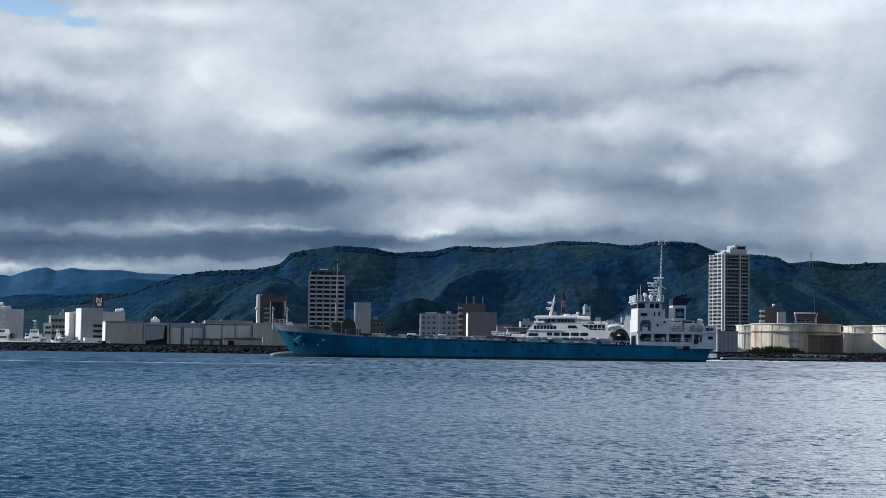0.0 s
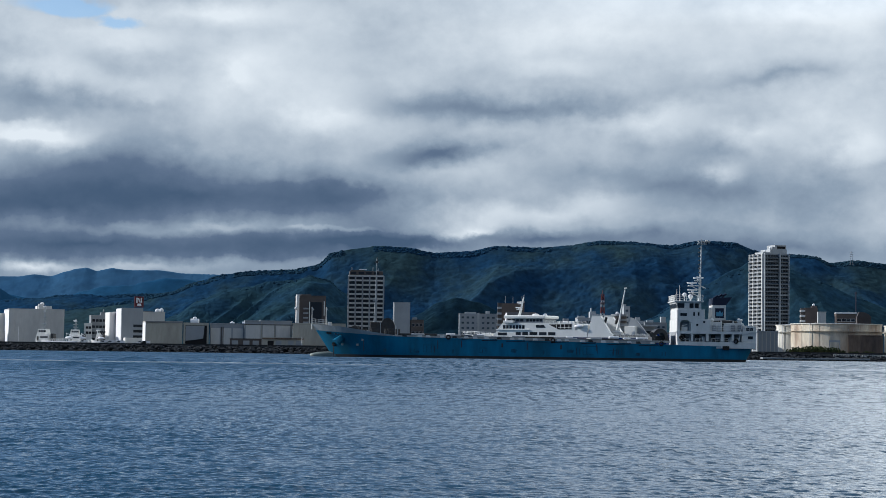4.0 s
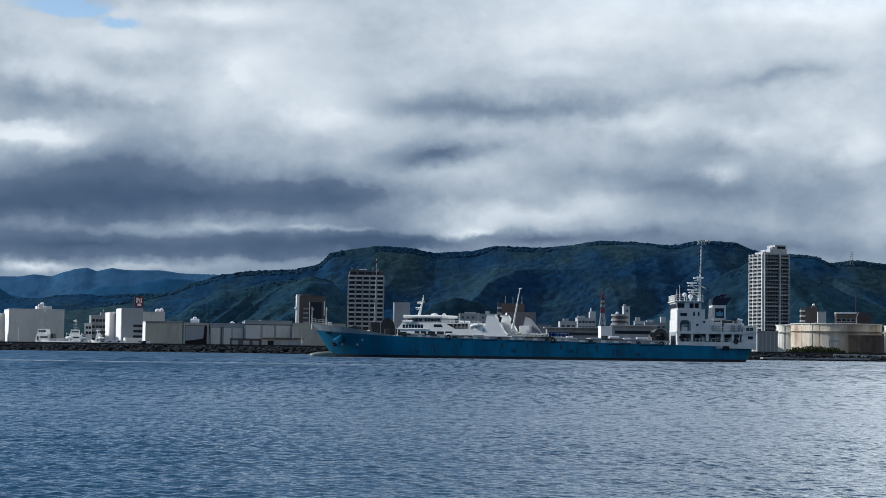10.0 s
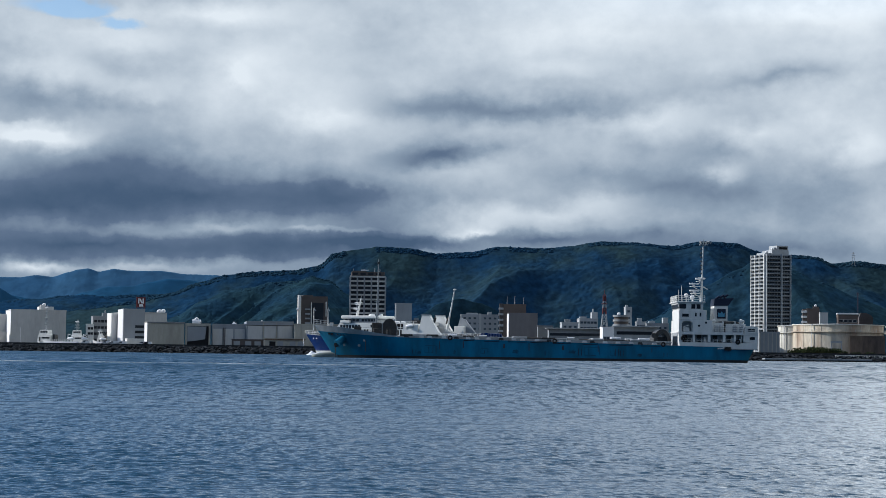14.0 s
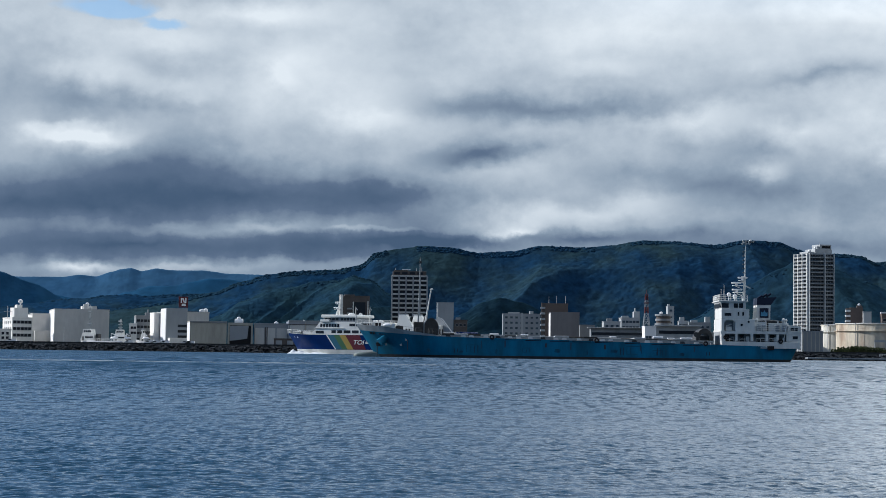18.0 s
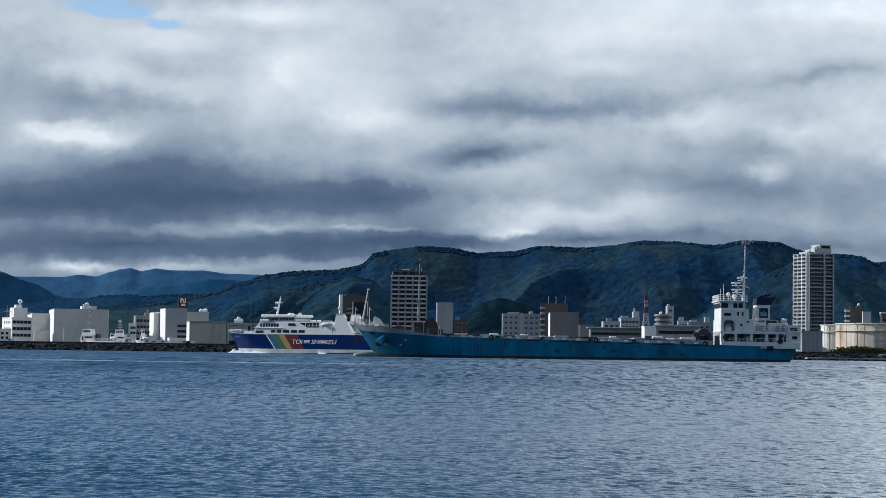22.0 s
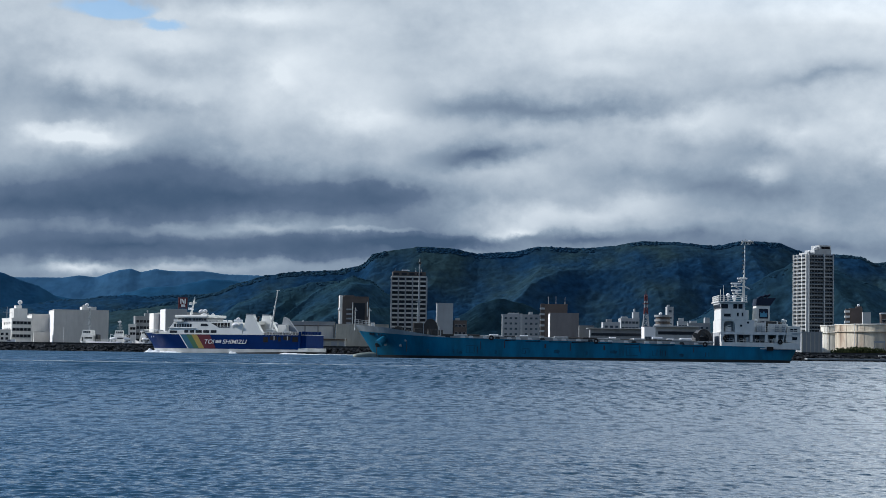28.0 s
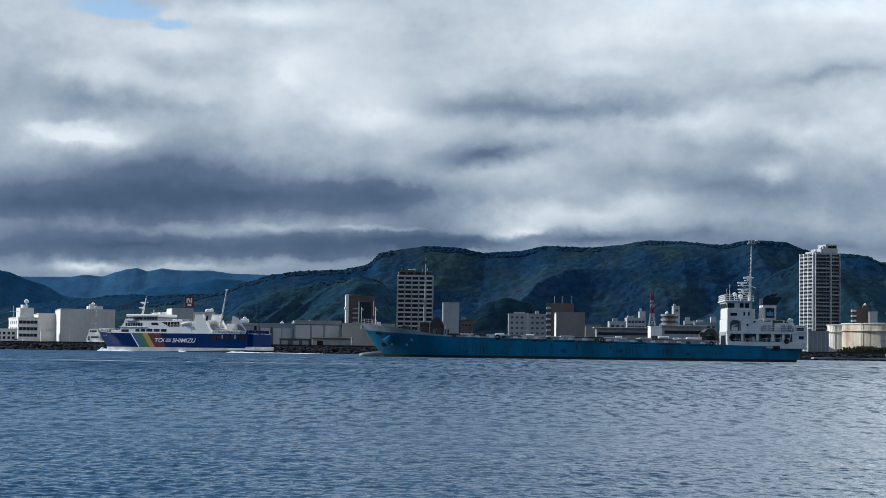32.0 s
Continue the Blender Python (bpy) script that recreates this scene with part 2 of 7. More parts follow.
def water_material():
    m = bpy.data.materials.new("sea_water")
    m.use_nodes = True
    nt = m.node_tree
    bsdf = nt.nodes["Principled BSDF"]
    bsdf.inputs["Base Color"].default_value = (0.009, 0.042, 0.074, 1)
    bsdf.inputs["Roughness"].default_value = 0.12
    bsdf.inputs["IOR"].default_value = 1.333
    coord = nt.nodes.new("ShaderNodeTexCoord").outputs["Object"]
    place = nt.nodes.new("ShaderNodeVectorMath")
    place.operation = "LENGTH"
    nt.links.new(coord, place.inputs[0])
    # roughness rises with distance from the camera, in place of ripples too small to be built
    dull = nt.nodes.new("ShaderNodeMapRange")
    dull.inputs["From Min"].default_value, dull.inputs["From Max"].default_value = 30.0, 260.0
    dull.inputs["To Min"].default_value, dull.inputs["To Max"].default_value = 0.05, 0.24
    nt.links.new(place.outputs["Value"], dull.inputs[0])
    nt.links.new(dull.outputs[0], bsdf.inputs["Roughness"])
    height = None
    for scale, weight in ((0.9, 0.4), (3.2, 0.25), (9.0, 0.30), (19.0, 0.16), (0.25, 0.3), (0.07, 0.4)):
        p = nt.nodes.new("ShaderNodeMapping")
        p.inputs["Scale"].default_value = (0.85, 1.0, 1.0)
        p.inputs["Rotation"].default_value = (0, 0, 0.25 * scale)
        nt.links.new(coord, p.inputs[0])
        n = nt.nodes.new("ShaderNodeTexNoise")
        n.inputs["Scale"].default_value = scale
        n.inputs["Detail"].default_value = 3
        nt.links.new(p.outputs[0], n.inputs["Vector"])
        s = nt.nodes.new("ShaderNodeMath")
        s.operation = "MULTIPLY_ADD"
        nt.links.new(n.outputs["Fac"], s.inputs[0])
        s.inputs[1].default_value = weight
        if height:
            nt.links.new(height, s.inputs[2])
        height = s.outputs[0]
    # long streaks that the wind draws on the water
    p = nt.nodes.new("ShaderNodeMapping")
    p.inputs["Scale"].default_value = (0.10, 0.55, 1.0)
    p.inputs["Rotation"].default_value = (0, 0, 0.06)
    nt.links.new(coord, p.inputs[0])
    n = nt.nodes.new("ShaderNodeTexNoise")
    n.inputs["Scale"].default_value, n.inputs["Detail"].default_value, n.inputs["Roughness"].default_value = 1.0, 5, 0.65
    nt.links.new(p.outputs[0], n.inputs["Vector"])
    s = nt.nodes.new("ShaderNodeMath")
    s.operation = "MULTIPLY_ADD"
    s.inputs[1].default_value = 0.15
    nt.links.new(n.outputs["Fac"], s.inputs[0])
    nt.links.new(height, s.inputs[2])
    height = s.outputs[0]
    b = nt.nodes.new("ShaderNodeBump")
    b.inputs["Strength"].default_value = 1.0
    b.inputs["Distance"].default_value = 0.13
    nt.links.new(height, b.inputs["Height"])
    # bright backs and dark near faces of the ripples that are too far off to be built: streaks lengthen and widen with
    # distance to fit the camera's view
    octave = nt.nodes.new("ShaderNodeMath")
    octave.operation = "LOGARITHM"
    octave.inputs[1].default_value = 2.0
    nt.links.new(place.outputs["Value"], octave.inputs[0])
    held = nt.nodes.new("ShaderNodeClamp")
    held.inputs["Min"].default_value, held.inputs["Max"].default_value = 3.0, 8.0
    nt.links.new(octave.outputs[0], held.inputs[0])
    faces = None
    for k in range(6):
        r0 = 8.0 * 2 ** k
        off = nt.nodes.new("ShaderNodeMath")
        off.operation, off.inputs[1].default_value = "SUBTRACT", 3.0 + k
        nt.links.new(held.outputs[0], off.inputs[0])
        apart = nt.nodes.new("ShaderNodeMath")
        apart.operation = "ABSOLUTE"
        nt.links.new(off.outputs[0], apart.inputs[0])
        weight = nt.nodes.new("ShaderNodeMath")
        weight.operation, weight.inputs[0].default_value, weight.use_clamp = "SUBTRACT", 1.0, True
        nt.links.new(apart.outputs[0], weight.inputs[1])
        p = nt.nodes.new("ShaderNodeMapping")
        p.inputs["Scale"].default_value = (1 / (0.0046 * r0), 1 / (0.0006 * r0 ** 2), 1.0)
        p.inputs["Location"].default_value = (17.0 * k, 5.0 * k, 0)
        nt.links.new(coord, p.inputs[0])
        n = nt.nodes.new("ShaderNodeTexNoise")
        n.inputs["Scale"].default_value, n.inputs["Detail"].default_value, n.inputs["Roughness"].default_value = 1.0, 2.5, 0.6
        nt.links.new(p.outputs[0], n.inputs["Vector"])
        r = nt.nodes.new("ShaderNodeMapRange")
        r.inputs["From Min"].default_value, r.inputs["From Max"].default_value = 0.50, 0.62
        nt.links.new(n.outputs["Fac"], r.inputs[0])
        s = nt.nodes.new("ShaderNodeMath")
        s.operation = "MULTIPLY_ADD"
        nt.links.new(r.outputs[0], s.inputs[0])
        nt.links.new(weight.outputs[0], s.inputs[1])
        if faces:
            nt.links.new(faces, s.inputs[2])
        faces = s.outputs[0]
    # gusts: wide patches of rougher and calmer water
    p = nt.nodes.new("ShaderNodeMapping")
    p.inputs["Scale"].default_value = (0.09, 0.03, 1.0)
    nt.links.new(coord, p.inputs[0])
    n = nt.nodes.new("ShaderNodeTexNoise")
    n.inputs["Scale"].default_value, n.inputs["Detail"].default_value = 1.0, 3
    nt.links.new(p.outputs[0], n.inputs["Vector"])
    r = nt.nodes.new("ShaderNodeMapRange")
    r.inputs["From Min"].default_value, r.inputs["From Max"].default_value = 0.35, 0.65
    r.inputs["To Min"].default_value, r.inputs["To Max"].default_value = 0.8, 1.2
    nt.links.new(n.outputs["Fac"], r.inputs[0])
    gust = nt.nodes.new("ShaderNodeMath")
    gust.operation = "MULTIPLY"
    nt.links.new(faces, gust.inputs[0])
    nt.links.new(r.outputs[0], gust.inputs[1])
    b.inputs["Strength"].default_value = 0.30
    # normals of the far water are tilted towards the camera, so that it reflects higher sky
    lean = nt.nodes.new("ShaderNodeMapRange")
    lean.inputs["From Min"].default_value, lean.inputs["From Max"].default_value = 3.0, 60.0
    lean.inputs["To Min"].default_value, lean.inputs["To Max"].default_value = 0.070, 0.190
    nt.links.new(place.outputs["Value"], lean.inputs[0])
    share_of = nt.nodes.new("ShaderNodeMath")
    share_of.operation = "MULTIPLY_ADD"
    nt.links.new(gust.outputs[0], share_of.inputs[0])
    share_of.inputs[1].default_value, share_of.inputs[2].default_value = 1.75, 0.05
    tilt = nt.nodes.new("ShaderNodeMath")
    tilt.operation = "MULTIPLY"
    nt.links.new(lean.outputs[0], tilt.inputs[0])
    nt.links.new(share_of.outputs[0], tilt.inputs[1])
    to_camera = nt.nodes.new("ShaderNodeVectorMath")
    to_camera.operation = "SCALE"
    to_camera.inputs[0].default_value = (0, -1, 0)
    nt.links.new(tilt.outputs[0], to_camera.inputs["Scale"])
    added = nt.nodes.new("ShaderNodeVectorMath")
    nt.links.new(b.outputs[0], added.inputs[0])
    nt.links.new(to_camera.outputs[0], added.inputs[1])
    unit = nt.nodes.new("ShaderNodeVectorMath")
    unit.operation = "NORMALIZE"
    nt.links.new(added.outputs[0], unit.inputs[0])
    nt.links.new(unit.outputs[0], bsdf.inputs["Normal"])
    return m


def leaf_material(name, colour, second, island, wide=0.004):
    return material(name, colour, 0.85, grain=0.35, grain_scale=0.12, second=second, stain_scale=wide, island=island, gloss=0.0)


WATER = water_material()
# distance haze is put into these blues; the greener tones stand for sunlit slopes
HAZED_WOODS = leaf_material("woodland_haze_tint", (0.014, 0.043, 0.082), (0.021, 0.050, 0.074), 0.10)
HAZED_SPUR = material("hazed_spur_grass", (0.021, 0.049, 0.064), 0.95, grain=0.42, grain_scale=0.085, second=(0.016, 0.044, 0.074), stain_scale=0.012, gloss=0.0, bump=0.8, bump_scale=0.08)
HAZED_HILLSIDE = material("hazed_hillside_scrub", (0.0115, 0.040, 0.084), 0.95, grain=0.42, grain_scale=0.085, second=(0.026, 0.052, 0.062), stain_scale=0.006, gloss=0.0, bump=0.8, bump_scale=0.08)
# the two far ranges carry the blue of the haze in their base colour
MID_HAZE_WOODS = material("mid_forest_haze_blue", (0.016, 0.064, 0.128), 0.95, gloss=0.0, grain=0.25, grain_scale=0.03, second=(0.022, 0.074, 0.140), stain_scale=0.006)
FAR_HAZE_WOODS = material("far_forest_haze_blue", (0.032, 0.090, 0.172), 0.95, gloss=0.0, grain=0.25, grain_scale=0.02, second=(0.042, 0.108, 0.192), stain_scale=0.004)
DARK_CONCRETE = material("weathered_dark_concrete", (0.046, 0.046, 0.048), 0.9, gloss=0.1, grain=0.3, grain_scale=0.6, stain=0.3, stain_scale=0.1)
ROCK = material("wet_rock", (0.030, 0.033, 0.037), 0.9, gloss=0.1, grain=0.5, grain_scale=0.8, island=0.5)
LAND = material("port_ground", (0.11, 0.11, 0.10), 0.9, grain=0.3, grain_scale=0.4, stain=0.3, stain_scale=0.03)
CONCRETE = material("grey_concrete", (0.27, 0.285, 0.29), 0.85, grain=0.2, grain_scale=0.7, stain=0.25, stain_scale=0.09, streak=True)
WHITE_WALL = material("white_render", (0.80, 0.78, 0.73), 0.75, grain=0.1, grain_scale=0.5, stain=0.16, stain_scale=0.08, streak=True)
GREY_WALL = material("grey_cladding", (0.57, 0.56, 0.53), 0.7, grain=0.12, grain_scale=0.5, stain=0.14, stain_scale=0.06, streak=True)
PALE_WALL = material("pale_town_wall", (0.43, 0.445, 0.45), 0.75, grain=0.12, grain_scale=0.5, stain=0.2, stain_scale=0.08, streak=True)
DULL_WALL = material("dull_grey_town_wall", (0.27, 0.285, 0.295), 0.75, grain=0.12, grain_scale=0.5, stain=0.2, stain_scale=0.06, streak=True)
WARM_GREY = material("warm_grey_panel", (0.31, 0.33, 0.345), 0.7, grain=0.1, grain_scale=0.4, stain=0.16, stain_scale=0.05, streak=True)
TAN_WALL = material("tan_sheet_wall", (0.43, 0.41, 0.35), 0.75, grain=0.15, grain_scale=0.5, stain=0.2, stain_scale=0.07, streak=True)
STORE_WALL = material("taupe_sheet_wall", (0.185, 0.175, 0.175), 0.7, grain=0.12, grain_scale=0.4, stain=0.16, stain_scale=0.06, streak=True)
DARK_WALL = material("dark_brown_tile", (0.105, 0.088, 0.080), 0.7, grain=0.2, grain_scale=0.4, stain=0.2, stain_scale=0.1)
BROWN_WALL = material("brown_tile", (0.17, 0.13, 0.11), 0.7, grain=0.2, grain_scale=0.4, stain=0.2, stain_scale=0.1)
GLASS = material("dark_window_glass", (0.012, 0.016, 0.022), 0.3, each=0.4)
PALE_GLASS = material("balcony_glass", (0.045, 0.066, 0.088), 0.35, each=0.3)
# near-black paint that stands for the shade inside openings
OPENING_SHADE = material("painted_opening_shade", (0.022, 0.022, 0.024), 0.9, gloss=0.1, grain=0.3, grain_scale=1.0)
ROOF = material("roof_sheet", (0.24, 0.25, 0.26), 0.6, grain=0.2, grain_scale=0.4, stain=0.2, stain_scale=0.1)
TANK_PAINT = material("cream_tank_paint", (0.72, 0.69, 0.60), 0.6, grain=0.2, grain_scale=0.4, stain=0.4, stain_scale=0.07, streak=True)
# the brown second tone is rust stain, with the tank's shaded side put in
BIG_TANK = material("tan_stain_and_shade_tank_paint", (0.72, 0.64, 0.50), 0.7, grain=0.35, grain_scale=0.35, second=(0.36, 0.27, 0.195), stain_scale=0.09, streak=True)
RUSTY = material("rusty_brown_steel", (0.20, 0.14, 0.10), 0.85, grain=0.35, grain_scale=0.6, second=(0.11, 0.08, 0.065), stain_scale=0.12, streak=True)
STEEL = material("galvanised_steel", (0.42, 0.43, 0.44), 0.45, metal=0.6, grain=0.2, grain_scale=2.0)
RED_PAINT = material("red_paint", (0.12, 0.022, 0.024), 0.6, grain=0.15, grain_scale=1.0)
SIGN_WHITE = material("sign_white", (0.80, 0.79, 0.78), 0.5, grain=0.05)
BUSH = leaf_material("shrub_green", (0.046, 0.064, 0.030), (0.078, 0.076, 0.036), 0.35, 0.08)

HULL_BLUE = material("weathered_blue_hull_paint", (0.002, 0.172, 0.310), 0.5, grain=0.22, grain_scale=0.9, second=(0.003, 0.112, 0.188), stain_scale=0.22, streak=True, bump=0.012, bump_scale=0.8)
HULL_WORN = material("worn_dark_hull_paint", (0.002, 0.100, 0.175), 0.6, grain=0.3, grain_scale=1.5, second=(0.010, 0.060, 0.095), stain_scale=0.9)
BOOT_TOP = material("black_waterline_paint", (0.022, 0.026, 0.028), 0.55, grain=0.3, grain_scale=1.5, second=(0.032, 0.031, 0.030), stain_scale=0.4)
SHIP_GREY = material("light_grey_bulwark_paint", (0.34, 0.37, 0.38), 0.55, grain=0.15, grain_scale=1.2, stain=0.25, stain_scale=0.4, streak=True)
SHIP_WHITE = material("ship_white_paint", (0.73, 0.72, 0.68), 0.45, grain=0.10, grain_scale=1.5, stain=0.14, stain_scale=0.5, streak=True)
DECK = material("worn_deck_steel", (0.10, 0.10, 0.095), 0.8, grain=0.4, grain_scale=1.2, second=(0.16, 0.12, 0.09), stain_scale=0.5)
GEAR = material("dark_deck_gear", (0.050, 0.052, 0.052), 0.6, grain=0.3, grain_scale=2.5, second=(0.050, 0.045, 0.040), stain_scale=0.8)
RUBBER = material("black_rubber", (0.016, 0.016, 0.016), 0.85, grain=0.2)
FUNNEL_NAVY = material("navy_funnel_paint", (0.012, 0.018, 0.040), 0.45, grain=0.1)
SKY_BLUE = material("pale_blue_paint", (0.10, 0.30, 0.45), 0.5, grain=0.1)
COVER = material("pale_hatch_sheet", (0.45, 0.46, 0.46), 0.7, grain=0.15, grain_scale=1.5, stain=0.2, stain_scale=0.7)
BULB_PAINT = material("faded_bulb_paint", (0.30, 0.34, 0.30), 0.6, grain=0.3, grain_scale=1.2, stain=0.4, stain_scale=0.6)

NAVY = material("navy_hull_paint", (0.001, 0.022, 0.112), 0.35, grain=0.1, grain_scale=0.6, stain=0.15, stain_scale=0.12, gloss=0.07)
FERRY_WHITE = material("ferry_white_paint", (0.79, 0.78, 0.73), 0.4, grain=0.05, grain_scale=0.6, stain=0.08, stain_scale=0.15, streak=True)
HULL_WHITE = material("scuffed_white_band", (0.58, 0.58, 0.55), 0.5, grain=0.12, grain_scale=0.8, stain=0.25, stain_scale=0.2, streak=True)
STRIPE_TEAL = material("teal_stripe", (0.025, 0.12, 0.18), 0.4, grain=0.06)
STRIPE_GREEN = material("green_stripe", (0.055, 0.14, 0.065), 0.4, grain=0.06)
STRIPE_YELLOW = material("yellow_stripe", (0.37, 0.26, 0.06), 0.4, grain=0.06)
STRIPE_RED = material("red_stripe", (0.11, 0.012, 0.022), 0.4, grain=0.06)
FOAM = material("white_foam", (0.82, 0.85, 0.86), 0.9, grain=0.15, grain_scale=3.0, bump=0.1, bump_scale=3.0)


# ---- helpers for shapes ----
def part(name, bm, mat, parent=None, label=""):
    """Links a bmesh as one mesh object, under a thing or a part."""
    me = bpy.data.meshes.new(name)
    bm.to_mesh(me)
    bm.free()
    mats = mat if isinstance(mat, (list, tuple)) else (mat,)
    for m in mats:
        me.materials.append(m)
    ob = new(name, me)
    ob.parent = parent
    return tagged(ob, label)


def share(name, me, parent, m, label=""):
    """One more object on a mesh that is already there."""
    ob = new(name, me)
    ob.parent = parent
    ob.matrix_basis = m
    return tagged(ob, label)


def add_box(bm, x0, x1, y0, y1, z0, z1, index=0):
    vs = [bm.verts.new(p) for p in ((x0, y0, z0), (x1, y0, z0), (x1, y1, z0), (x0, y1, z0), (x0, y0, z1), (x1, y0, z1), (x1, y1, z1), (x0, y1, z1))]
    for q in ((3, 2, 1, 0), (4, 5, 6, 7), (0, 1, 5, 4), (1, 2, 6, 5), (2, 3, 7, 6), (3, 0, 4, 7)):
        bm.faces.new([vs[i] for i in q]).material_index = index
    return vs


def box(x0, x1, y0, y1, z0, z1, bevel=0.0):
    bm = bmesh.new()
    add_box(bm, x0, x1, y0, y1, z0, z1)
    if bevel:
        bmesh.ops.bevel(bm, geom=list(bm.edges), offset=bevel, segments=1, affect="EDGES")
    return bm


def slab(x0, x1, z0, z1, y0, y1, bevel=0.0):
    return box(x0, x1, y0, y1, z0, z1, bevel)


def merge(*parts):
    """Several bmeshes as one."""
    out = bmesh.new()
    for bm in parts:
        me = bpy.data.meshes.new("piece")
        bm.to_mesh(me)
        bm.free()
        out.from_mesh(me)
        bpy.data.meshes.remove(me)
    return out


def add_rod(bm, a, b, r0, r1=None, sides=8, index=0):
    """A tapered rod from a to b with closed ends."""
    a, b = Vector(a), Vector(b)
    r1 = r0 if r1 is None else r1
    turn = (b - a).to_track_quat("Z", "Y").to_matrix()
    rings = []
    for p, r in ((a, r0), (b, r1)):
        rings.append([bm.verts.new(p + turn @ Vector((r * math.cos(2 * math.pi * i / sides), r * math.sin(2 * math.pi * i / sides), 0))) for i in range(sides)])
    for i in range(sides):
        j = (i + 1) % sides
        bm.faces.new((rings[0][i], rings[0][j], rings[1][j], rings[1][i])).material_index = index
    bm.faces.new(rings[0][::-1]).material_index = index
    bm.faces.new(rings[1]).material_index = index


def rod(a, b, r0, r1=None, sides=8):
    bm = bmesh.new()
    add_rod(bm, a, b, r0, r1, sides)
    return bm


def ball(cx, cy, cz, rx, ry, rz, rough=0.0, level=2):
    bm = bmesh.new()
    bmesh.ops.create_icosphere(bm, subdivisions=level, radius=1.0)
    for v in bm.verts:
        k = 1 + rough * noise.noise(v.co * 2.3 + Vector((cx, cy, cz)))
        v.co = Vector((cx + v.co.x * rx * k, cy + v.co.y * ry * k, cz + v.co.z * rz * k))
    for f in bm.faces:
        f.smooth = True
    return bm


def add_prism(bm, outline, y0, y1, index=0):
    """A plate with the outline [(x, z), ...] seen from the front, between the depths y0 and y1."""
    f = [bm.verts.new((x, y0, z)) for x, z in outline]
    b = [bm.verts.new((x, y1, z)) for x, z in outline]
    n = len(outline)
    for i in range(n):
        j = (i + 1) % n
        bm.faces.new((f[i], b[i], b[j], f[j])).material_index = index
    bm.faces.new(f).material_index = index
    bm.faces.new(b[::-1]).material_index = index
    bmesh.ops.recalc_face_normals(bm, faces=bm.faces)


def prism(outline, y0, y1):
    bm = bmesh.new()
    add_prism(bm, outline, y0, y1)
    return bm


def thing(name, label, category, m=None, group="", kind=""):
    ob = new(name)
    ob.empty_display_size = 0.5
    if m is not None:
        ob.matrix_basis = m
    return tagged(ob, label, category, group, kind)


def mesh_from(name, verts, faces, mats, smooth=True, indices=None):
    me = bpy.data.meshes.new(name)
    me.from_pydata(verts, [], faces)
    for m in mats:
        me.materials.append(m)
    me.polygons.foreach_set("use_smooth", [smooth] * len(me.polygons))
    if indices is not None:
        me.polygons.foreach_set("material_index", indices)
    me.update()
    return me


# ---- water, land and hills ----
def value_noise(x, y, seed):
    """Smooth noise from -1 to 1 on a lattice of unit cells."""
    table = np.random.default_rng(seed).random((64, 64)) * 2 - 1
    xi, yi = np.floor(x).astype(int), np.floor(y).astype(int)
    fx, fy = x - xi, y - yi
    fx, fy = fx * fx * (3 - 2 * fx), fy * fy * (3 - 2 * fy)
    a, b = table[xi % 64, yi % 64], table[(xi + 1) % 64, yi % 64]
    c, d = table[xi % 64, (yi + 1) % 64], table[(xi + 1) % 64, (yi + 1) % 64]
    return (a * (1 - fx) + b * fx) * (1 - fy) + (c * (1 - fx) + d * fx) * fy


